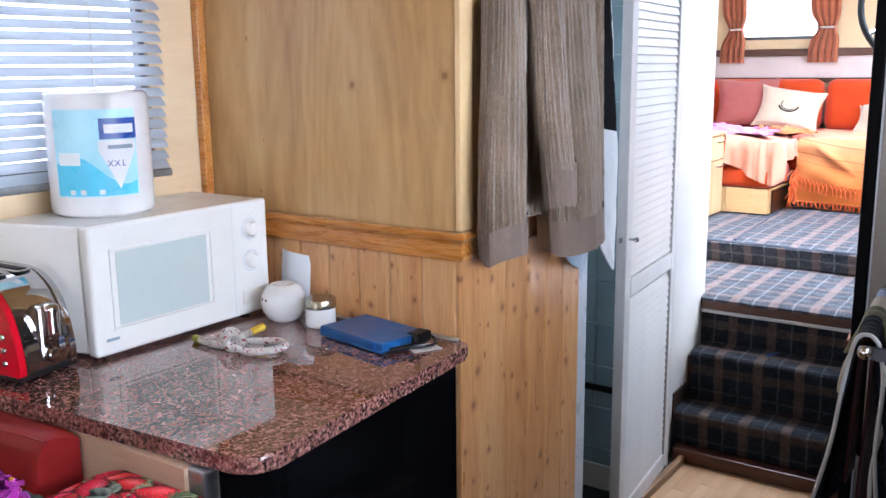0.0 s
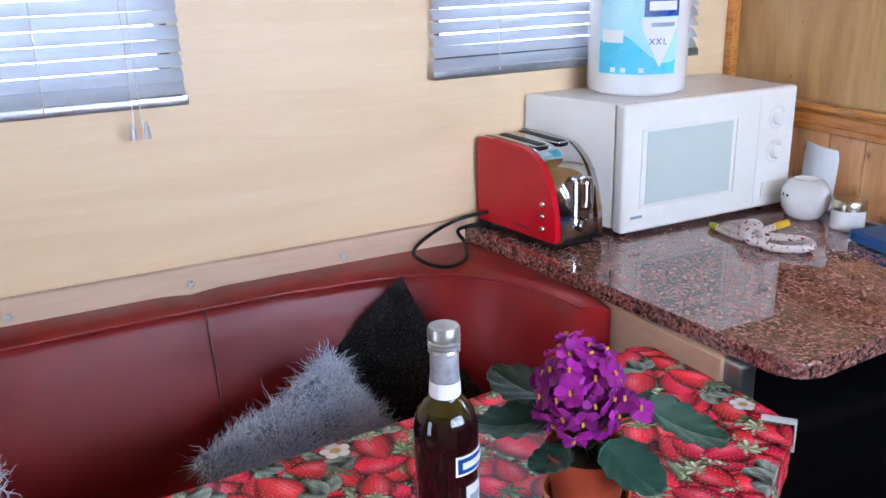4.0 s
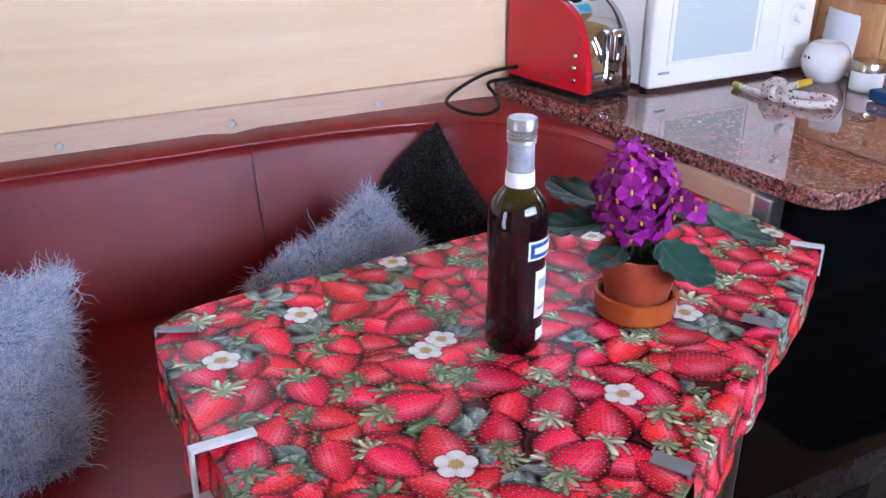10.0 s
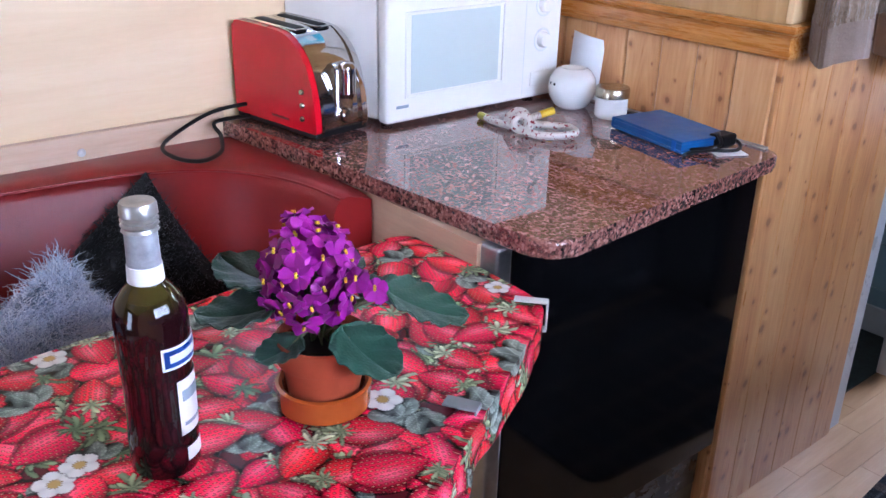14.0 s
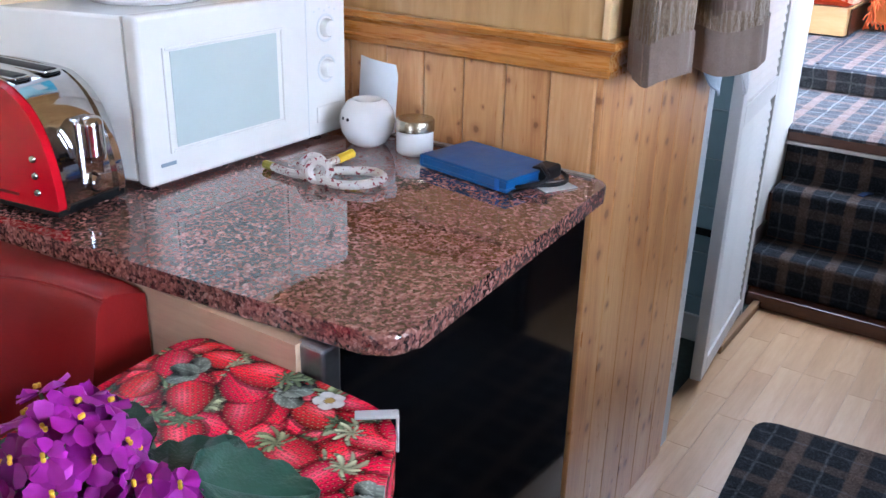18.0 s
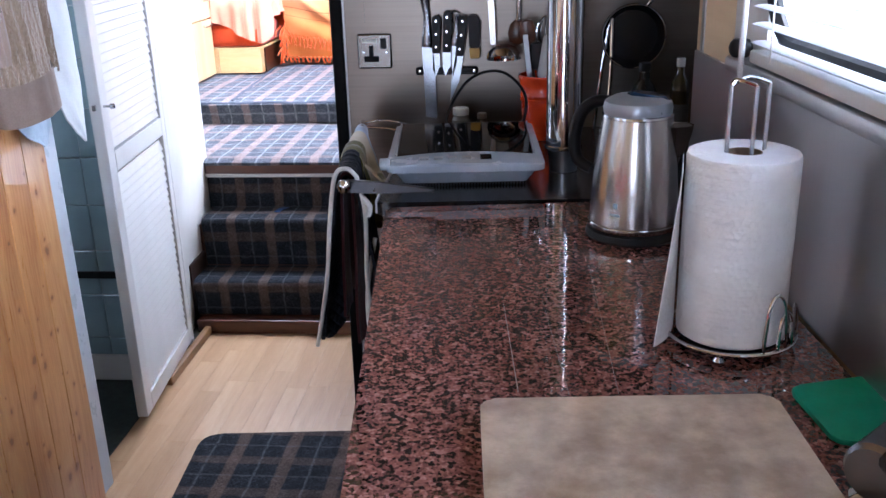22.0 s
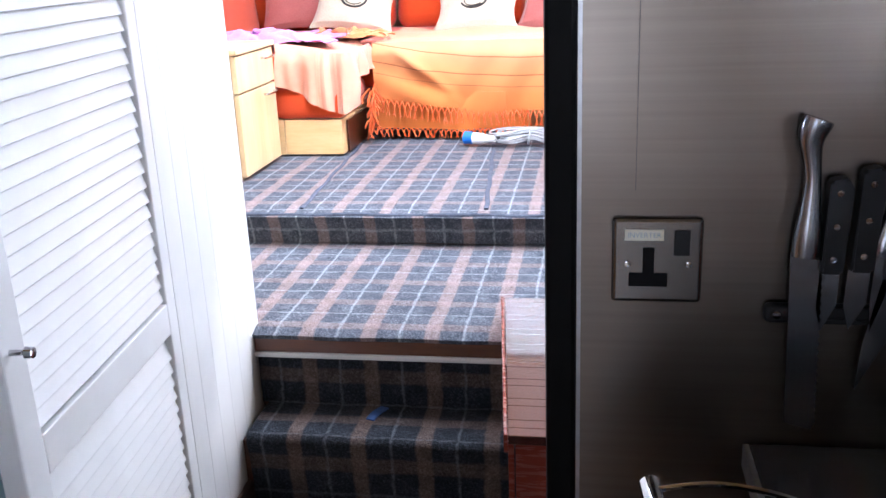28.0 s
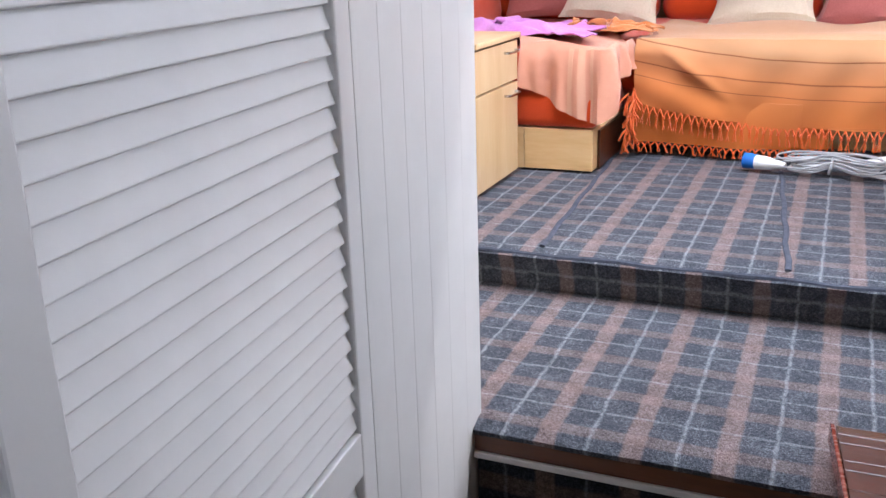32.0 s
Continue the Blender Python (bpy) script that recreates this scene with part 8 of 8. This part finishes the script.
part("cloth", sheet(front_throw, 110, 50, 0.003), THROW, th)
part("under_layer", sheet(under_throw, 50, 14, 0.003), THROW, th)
FRINGE = fabric("orange cotton fringe", "c9541c", "dd6a2c", 60)
rt = random.Random(8)
for f, n, drop in ((front_throw, 54, 0.036), (under_throw, 27, 0.018)):
    fb = bmesh.new()
    for k in range(n):
        p, q = f((k + 0.05) / n, 1), f((k + 1.0) / n, 1)
        knot = (p + q) / 2 + Vector((rt.uniform(-0.003, 0.003), -0.006, -drop * 0.7))
        for s in (p, q):
            tube([s, s.lerp(knot, 0.5) + Vector((0, -0.003, 0)), knot], 0.0028, 5, fb)
        tube([knot + Vector((0, 0, 0.004)), knot - Vector((0, 0, 0.004))], 0.0055, 6, fb)
        for j in range(3):
            tip = knot + Vector((rt.uniform(-0.012, 0.012), rt.uniform(-0.006, 0.004), -drop - rt.uniform(0, 0.007)))
            tube([knot, knot.lerp(tip, 0.5) + Vector((rt.uniform(-0.003, 0.003), 0, 0)), tip], 0.002, 4, fb)
    tagged(part("fringe", fb, FRINGE, th, "knotted orange fringe"), kind="stuff")
fe = bmesh.new()
for k in range(34):
    z = 0.90 - 0.17 * k / 33
    a = Vector((-0.80 + rt.uniform(-0.012, 0.012), 6.10 - 0.006 * (k % 4), z))
    b = a + Vector((rt.uniform(-0.035, 0.03), rt.uniform(-0.04, 0.0), -0.05 - rt.uniform(0, 0.012)))
    tube(spline([a, a.lerp(b, 0.5) + Vector((rt.uniform(-0.012, 0.012), -0.012, 0)), b], 3), 0.004, 5, fe)
tagged(part("corner_fringe", fe, FRINGE, th, "orange fringe bunched at the corner"), kind="stuff")

THROW2 = throw_cloth("pale peach throw", "d3967a", "c48468", "ecc9a6", ())
tw = thing("peach_throw", "pale peach throw over the short end of the sofa", "throw", (0, 0, 0))


def side_throw(u, v):
    """Over the short seat, down its front and round its corner in soft folds."""
    # u runs along the front from the drawers to the corner and on round the side
    run = u * 0.62
    if run < 0.26:
        x, y, nx, ny = -1.105 + run, 5.832, 0.0, -1.0
    elif run < 0.32:
        a = (run - 0.26) / 0.06 * math.pi / 2
        x, y, nx, ny = -0.845 + 0.03 * math.sin(a) - 0.01, 5.862 - 0.03 * math.cos(a), math.sin(a), -math.cos(a)
    else:
        x, y, nx, ny = -0.825, 5.862 + (run - 0.32), 1.0, 0.0
    depth = 0.10 + 0.135 * math.exp(-((run - 0.26) / (0.19 if run < 0.26 else 0.10)) ** 2) + 0.002 * math.sin(run * 60)
    if v < 0.3:
        t = 1 - v / 0.3
        cx, cy = -1.12 - 0.25 * (1 - u), 6.34
        e = 0.02 * (1 - t) ** 2
        return Vector((x + (cx - x) * t * 0.75, y + (cy - y) * t, 1.068 + 0.010 * math.sin(u * 11 + t * 5) + 0.012 * math.sin(t * 8 + u * 5) - e * 0.3))
    t = (v - 0.3) / 0.7
    fold = (0.016 * math.sin(run * 42 + 1.5 * t) + 0.008 * math.sin(run * 95 + 2)) * min(1, t * 1.5) + 0.012 * math.sin(min(1, t * 3) * 1.57)
    return Vector((x + nx * (0.004 + fold), y + ny * (0.004 + fold), 1.062 - depth * t))


part("cloth", sheet(side_throw, 110, 44, 0.003), THROW2, tw)
BAND = throw_cloth("cream woven band", "d5a184", "cb9676", "cb9676", ())


def band(u0, u1):
    def f(u, v):
        uu, vv = u0 + (u1 - u0) * u, 0.31 + 0.69 * v
        p, a, b = side_throw(uu, vv), side_throw(uu + 0.004, vv), side_throw(uu, min(1, vv + 0.01) - 0.004)
        n = (a - p).cross(b - p).normalized()
        return p + n * math.copysign(0.002, -n.y + n.x)
    return sheet(f, 6, 30, 0.001)


for u0, u1 in ((0.26, 0.285), (0.31, 0.345), (0.37, 0.385)):
    part("woven_band", band(u0, u1), BAND, tw, "cream woven band")
sc2 = thing("pink_scarf", "bright pink scarf thrown on the sofa corner", "scarf", (0, 0, 0))
def rumpled(x0, y0, w, d, rise, seed):
    """A loose cloth lying in soft heaped folds with an uneven outline."""
    def f(u, v):
        p = Vector((u * 3.2, v * 2.6, seed))
        edge = 0.05 * noise.noise(Vector((u * 4, v * 4, seed + 5)))
        heap = abs(noise.noise(p)) + 0.5 * abs(noise.noise(p * 2.3)) + 0.3 * math.sin(u * 17 + v * 6 + 3 * noise.noise(p)) ** 2
        rim = min(1.0, 6 * min(u, 1 - u, v, 1 - v))
        return Vector((x0 + w * u + edge + 0.03 * math.sin(v * 8 + seed), y0 + d * v + edge - 0.12 * w * u + 0.02 * math.sin(u * 9), 1.083 + rise * heap * (0.35 + 0.65 * rim)))
    return sheet(f, 64, 36, 0.003)


part("cloth", rumpled(-1.50, 6.00, 0.58, 0.40, 0.05, 2.0), fabric("bright pink cotton", "b45cac", "d194cc", 60), sc2)
sc3 = thing("orange_scarf", "rumpled orange scarf at the sofa's inner corner", "scarf", (0, 0, 0))
part("cloth", rumpled(-1.08, 6.17, 0.32, 0.14, 0.035, 7.0), fabric("orange cotton", "b4683a", "c98552", 60), sc3)

# ---- pillows ----
CREAM = fabric("cream linen", "b9a890", "cfc0a8", 40)
MAUVE = fabric("dusty pink cotton", "93504a", "aa645d", 40)


def sofa_pillow(label, material, at, turn, w, h, motif=False):
    p = thing("sofa_pillow", label, "pillow", at, turn, group="pillows on the sofa")
    part("cover", pillow(w, h, 0.13, 14, 0.14, at[0]), material, p)
    if motif:
        for r, a0, a1, wd in ((0.06, 200, 360, 0.006), (0.045, 150, 330, 0.003)):
            pts = [(r * math.cos(radians(a)), r * 0.8 * math.sin(radians(a)), 0.064 - 0.3 * r * r) for a in range(a0, a1, 10)]
            part("swirl", tube(pts, wd, 5), fabric("dark thread", "2a2622", "3d3833", 60), p, "dark embroidered swirl")


sofa_pillow("dusty pink pillow at the sofa's corner", MAUVE, (-1.31, 6.86, 1.22), (68, 0, 16), 0.40, 0.34)
sofa_pillow("cream pillow with a dark swirl", CREAM, (-1.03, 6.80, 1.185), (58, 8, 6), 0.40, 0.30, True)
sofa_pillow("cream pillow with a dark swirl lying back", CREAM, (-0.46, 6.86, 1.135), (38, -4, -6), 0.42, 0.28, True)
sofa_pillow("dusty pink pillow leaning on the sofa back", MAUVE, (-0.06, 6.86, 1.16), (55, 3, -8), 0.40, 0.30)
sofa_pillow("cream pillow at the far end", CREAM, (0.42, 6.86, 1.16), (55, 3, -8), 0.40, 0.30, True)

# ---- mains cable on the floor ----
cb2 = thing("mains_lead", "coiled white mains lead with blue plugs on the carpet", "cable", (-0.16, 6.02, 0.668))
CABLE = plain("white cable", "969898", "aaacac", 0.45, 0, 12)
rc = random.Random(14)
for k in range(10):
    a, b, h = 0.15 + rc.uniform(-0.045, 0.03), 0.07 + rc.uniform(-0.045, 0.05), 0.006 + 0.009 * (k % 5)
    ox, oy = rc.uniform(-0.02, 0.02), rc.uniform(-0.012, 0.012)
    waist = 0.2
    ring = []
    for j in range(12):
        t = j * math.tau / 12
        pinch = waist + (1 - waist) * abs(math.cos(t)) ** 0.7
        ring.append((ox + a * math.cos(t), oy + b * math.sin(t) * pinch * 1.2, h + 0.014 * (1 - abs(math.cos(t))) + rc.uniform(0, 0.004)))
    part("turn", tube(spline(ring, 5, True), 0.0033, 7, closed=True), CABLE, cb2)
part("tie", tube([(0.0 + 0.004 * math.sin(a), 0.042 * math.cos(a), 0.026 + 0.026 * math.sin(a)) for a in (k * math.tau / 20 for k in range(20))], 0.0045, 6, closed=True), CABLE, cb2)
for k in range(3):
    part("loose_end", tube(spline([(0.05, 0.0 - 0.02 * k, 0.02), (0.16, -0.03 - 0.02 * k, 0.008), (0.26, -0.05 - 0.03 * k, 0.0056), (0.36 + 0.03 * k, -0.03 - 0.02 * k, 0.0056), (0.42, 0.02, 0.0056)], 6), 0.0033, 7), CABLE, cb2)
BLUE_PLUG = plain("blue plastic", "1257a8", "1d69bd", 0.35, 0, 12)
for x, y, z, a in ((-0.20, -0.02, 0.0265, 250), (0.16, 0.055, 0.03, 105)):
    part("plug_body", moved(lathe([(0, -0.075), (0.010, -0.075), (0.013, -0.045), (0.021, -0.02), (0.023, 0.02), (0, 0.02)], 20), pose(x, y, z, 90, 0, a)), CERAMIC, cb2, "white plug body")
    part("plug_shroud", moved(lathe([(0, 0.02), (0.024, 0.02), (0.0255, 0.058), (0.021, 0.06), (0.018, 0.03), (0, 0.03)], 20), pose(x, y, z, 90, 0, a)), BLUE_PLUG, cb2, "blue plug shroud")

# ---- castor cabinet ----
cc = thing("castor_cabinet", "pale maple cabinet on black castors with one door", "cabinet", (0.178, 5.31, 0.667), (0, 0, 8.5))
part("side_panel", box(0.0, 0.018, 0.0, 0.60, 0.056, 0.545, bevel=0.002), MAPLE, cc)
part("side_panel", box(0.34, 0.358, 0.0, 0.60, 0.056, 0.545, bevel=0.002), MAPLE, cc)
part("back_panel", box(0.019, 0.339, 0.582, 0.60, 0.056, 0.545), MAPLE, cc)
part("front_panel", box(0.019, 0.339, 0.004, 0.02, 0.056, 0.545, bevel=0.002), MAPLE, cc)
part("top", box(-0.004, 0.362, -0.004, 0.604, 0.546, 0.562, bevel=0.003), MAPLE, cc)
part("base_board", box(-0.006, 0.364, -0.008, 0.604, 0.040, 0.055, bevel=0.002), MAPLE, cc)
d = part("door", box(-0.021, -0.002, 0.075, 0.598, 0.072, 0.54, bevel=0.002), MAPLE, cc)
part("handle", box(0.07, 0.10, -0.022, 0.003, 0.40, 0.46, bevel=0.005, seg=3), MAPLE, cc, "small wooden grip")
for x in (0.03, 0.33):
    for y in (0.06, 0.53):
        c = part("castor", moved(lathe([(0, -0.014), (0.016, -0.014), (0.0205, -0.008), (0.0205, 0.008), (0.016, 0.014), (0, 0.014)], 22), pose(x - 0.02, y, 0.0208, 90, 0, 60)), BLACK_MATT, cc, "black castor")
        part("fork", lathe([(0, 0.024), (0.012, 0.024), (0.013, 0.0395), (0, 0.0395)], 14, at=(x - 0.006, y, 0)), BLACK_MATT, c)
edge_block = thing("carpeted_block", "small carpeted block with a metal catch on the landing", "block", (0.185, 4.93, 0.567), (0, 0, 4))
part("block", box(0.0, 0.10, 0.0, 0.13, 0.0, 0.103, bevel=0.005), CARPET, edge_block)
part("top_plate", box(-0.002, 0.10, -0.002, 0.135, 0.104, 0.109, bevel=0.001), plain("grey lino", "3d424e", "525763", 0.8, 0, 20), edge_block, "grey plate")
part("catch", box(-0.012, 0.004, -0.02, 0.02, -0.002, 0.022, bevel=0.003), CHROME, edge_block, "metal catch")
bag = thing("black_bag", "black bag lying on the castor cabinet", "bag", (0.27, 5.66, 1.2155))
part("bag_body", moved(pillow(0.34, 0.44, 0.16, 14, 0.05, 3.0, 0.02), pose(0, 0, 0.07)), fabric("black nylon", "0d0d0f", "1b1b1e", 40), bag)

# ---- steering wheel ----
sw = thing("steering_wheel", "black spoked steering wheel on its column", "steering wheel", (-0.06, 5.0, 1.70), (78, 0, 8))
part("rim", tube([(0.25 * math.cos(a), 0.25 * math.sin(a), 0) for a in (k * math.tau / 56 for k in range(56))], 0.0135, 12, closed=True), BLACK_MATT, sw)
part("hub", lathe([(0, 0.03), (0.04, 0.025), (0.05, 0), (0.03, -0.05), (0, -0.05)], 28), CHROME, sw)
for a in (90, 210, 330):
    t = radians(a)
    part("spoke", tube([(0.03 * math.cos(t), 0.03 * math.sin(t), 0), (0.25 * math.cos(t), 0.25 * math.sin(t), 0)], 0.01, 8), CHROME, sw)
part("column", tube([(0, 0, -0.04), (0.25, -0.35, -0.22), (0.7, -0.5, -0.3)], 0.022, 10), BLACK, sw)
part("column_arm", tube([(0.7, -0.5, -0.3), (1.0, -0.5, -0.3)], 0.03, 10), BLACK, sw)

# ---- stern wall: rails, windows, curtains ----
setting("rail_upper", box(-1.69, 1.03, 7.205, 7.238, 1.512, 1.558, bevel=0.004), DARK_WOOD, "dark wood rail under the stern windows", "trim")
setting("rail_lower", box(-1.69, 1.03, 7.215, 7.238, 1.345, 1.372, bevel=0.004), DARK_WOOD, "dark wood rail behind the sofa", "trim")
setting("panel_stern", box(-1.69, 1.03, 7.232, 7.239, 1.373, 1.511), plain("pink white panel", "cdbcb4", "d9cbc4", 0.5, 0, 4), "pale pinkish panel between the rails", "panel")
setting("panel_window", box(-1.69, 1.03, 7.234, 7.2395, 1.559, 1.615), plain("cream gold panel", "d6bd8f", "e0caa0", 0.5, 0, 4), "cream panel under the stern windows", "panel")
for k, (a, b) in enumerate(((-1.54, -0.98), (-0.42, 0.55))):
    w = tagged(new(f"window_{4 + k}"), "stern window with an aluminium frame", "window", kind="structure")
    for q in ((a, b, 1.62, 1.64), (a, b, 2.05, 2.07), (a, a + 0.02, 1.641, 2.049), (b - 0.02, b, 1.641, 2.049)):
        part("window_frame", box(q[0], q[1], 7.25, 7.28, q[2], q[3], bevel=0.002), FRAME_ALU, w)
    g = part("pane", box(a + 0.02, b - 0.02, 7.263, 7.268, 1.64, 2.05), GLASS, w)
    g.visible_shadow = False
CURTAIN = fabric("terracotta curtain cloth", "9c5a3c", "b4704f", 40)


def curtain(x, w, label):
    """A narrow curtain drawn aside and tied in the middle."""
    c = thing("curtain", label, "curtain", (x, 7.19, 1.470), group="stern curtains")
    def f(u, v):
        h = v * 0.62
        pinch = 1 - 0.42 * math.exp(-((h - 0.22) / 0.06) ** 2)
        return Vector(((u - 0.5) * w * pinch + 0.02 * math.exp(-((h - 0.22) / 0.09) ** 2), 0.016 * math.sin(u * 26) * (0.6 + 0.4 * math.cos(v * 3)), h))
    part("cloth", sheet(f, 60, 30, 0.003), CURTAIN, c)
    part("tie", moved(lathe([(0.034, 0), (0.037, 0.006), (0.034, 0.012)], 24), Matrix.Translation((0.02, 0, 0.213)) @ Matrix.Diagonal((w * 7.6, 0.75, 1, 1))), plain("white tie", "c9c6c0", "d8d5cf", 0.7), c, "white tie band")
    part("rod_end", tube([(-w / 2, 0, 0.615), (w / 2, 0, 0.615)], 0.006, 8), DARK_WOOD, c)


for x, w in ((-1.53, 0.16), (-0.945, 0.18), (-0.49, 0.15), (0.62, 0.16)):
    curtain(x, w, "terracotta curtain tied back at the stern window")

# ---- outside ----
setting("ground", box(-300, 300, -300, 300, -1.2, -1.15), plain("towpath grass", "31401d", "4a5a2b", 0.9, 0, 0.3), "grassy bank round the boat", "ground")


def distance(name, m, w, h, strength, label, green=0.0):
    """Overcast brightness beyond a window, pale green low down where a bank is in view."""
    mt = bpy.data.materials.new(name)
    mt.use_nodes = True
    t = mt.node_tree
    t.nodes.remove(t.nodes["Principled BSDF"])
    e = t.nodes.new("ShaderNodeEmission")
    co, nz, rp = t.nodes.new("ShaderNodeTexCoord"), t.nodes.new("ShaderNodeTexNoise"), t.nodes.new("ShaderNodeValToRGB")
    nz.inputs["Scale"].default_value, nz.inputs["Detail"].default_value = 3.0, 6.0
    rp.color_ramp.elements[0].position, rp.color_ramp.elements[0].color = 0.38, (0.93 - 0.5 * green, 0.96 - 0.25 * green, 1.0 - 0.55 * green, 1)
    rp.color_ramp.elements[1].position, rp.color_ramp.elements[1].color = 0.56, (0.93, 0.96, 1.0, 1)
    t.links.new(co.outputs["Object"], nz.inputs["Vector"])
    t.links.new(nz.outputs["Fac"], rp.inputs["Fac"])
    t.links.new(rp.outputs["Color"], e.inputs["Color"])
    e.inputs["Strength"].default_value = strength
    t.links.new(e.outputs[0], t.nodes["Material Output"].inputs["Surface"])
    ob = setting("backdrop", box(-w / 2, w / 2, 0, 0.02, -h / 2, h / 2), mt, label, "backdrop")
    ob.matrix_world = m


distance("bright water side", pose(-2.6, 1.3, 1.6, 0, 0, 90), 5.5, 2.6, 1.7, "pale overcast brightness beyond the hull windows", 0.15)
distance("bright quay side", pose(2.5, 4.0, 1.6, 0, 0, -90), 14.0, 2.8, 13.0, "white overcast brightness beyond the sink window", 0.1)
distance("bright stern view", pose(-0.3, 9.2, 1.9, 0, 0, 0), 6.0, 3.0, 3.6, "overcast brightness and pale bank beyond the stern", 0.35)

# ---- pieces of walls and floors: boards, tiles, planks ----
def board_data(name, w, h, t, material, bevel=0.004):
    """One tongued board standing up, front at y = 0."""
    me = bpy.data.meshes.new(name)
    bm = box(-w / 2, w / 2, 0.0, t, 0.0, h, bevel=bevel, seg=1)
    bm.to_mesh(me)
    bm.free()
    me.materials.append(material)
    return me


front = bpy.data.objects["bulkhead_core"]
w = 0.0893
md = board_data("board", w - 0.0006, 1.072, 0.011, PINE)
x = -0.575 - w / 2
while x > -1.33:
    ob = new("board", md)
    ob.parent, ob.location = front, (x, 2.4135, 0)
    x -= w
side = bpy.data.objects["bulkhead_side_core"]
ws = 0.0935
ms = board_data("board", ws - 0.0003, 1.072, 0.012, PINE, 0.0018)
for k in range(6):
    ob = new("board", ms)
    ob.parent, ob.location, ob.rotation_euler = side, (-0.5635, 2.4155 + ws * (k + 0.5), 0), (0, 0, radians(90))
white = bpy.data.objects["wall_boarded"]
mw2 = board_data("board", 0.0715, 2.0, 0.010, WHITE, 0.003)
for k in range(7):
    ob = new("board", mw2)
    a = math.atan2(0.055, 0.5)
    ob.parent, ob.location, ob.rotation_euler = white, (-0.690 - 0.0025 * k, 3.937 + 0.072 * k, 0), (0, 0, radians(90))
tiles = bpy.data.objects["bathroom_wall_far"]
me = bpy.data.meshes.new("tile")
bm = box(-0.0735, 0.0735, 0.0, 0.008, -0.0735, 0.0735, bevel=0.002, seg=1)
bm.to_mesh(me)
bm.free()
me.materials.append(BATH)
for i in range(5):
    for j in range(13):
        ob = new("tile", me)
        ob.parent, ob.location = tiles, (-0.742 - 0.15 * i, 3.624, 0.08 + 0.15 * j)
floor = bpy.data.objects["floor"]
rf = random.Random(6)
kinds = []
for length in (0.42, 0.36, 0.30):
    me = bpy.data.meshes.new("plank")
    bm = box(-0.0342, 0.0342, 0.0003, length - 0.0003, -0.0058, 0.0, bevel=0.0004, seg=1)
    bm.to_mesh(me)
    bm.free()
    me.materials.append(FLOOR_WOOD)
    kinds.append((length, me))
count = 0
rest = bmesh.new()
for i in range(36):
    x = -1.30 + 0.0688 * i
    y = -1.8 + rf.uniform(0, 0.05)
    while y < 4.05:
        length, me = kinds[rf.randrange(3)]
        if 1.9 < y < 4.05 and -0.75 < x < 0.45:
            ob = new("plank", me)
            ob.parent, ob.location = floor, (x, y, 0)
            count += 1
        else:
            cube(rest, x - 0.0342, x + 0.0342, y, y + length - 0.0006, -0.0058, 0.0)
        y += length
tagged(part("planks_under_furniture", rest, FLOOR_WOOD, floor, "", False), kind="stuff")
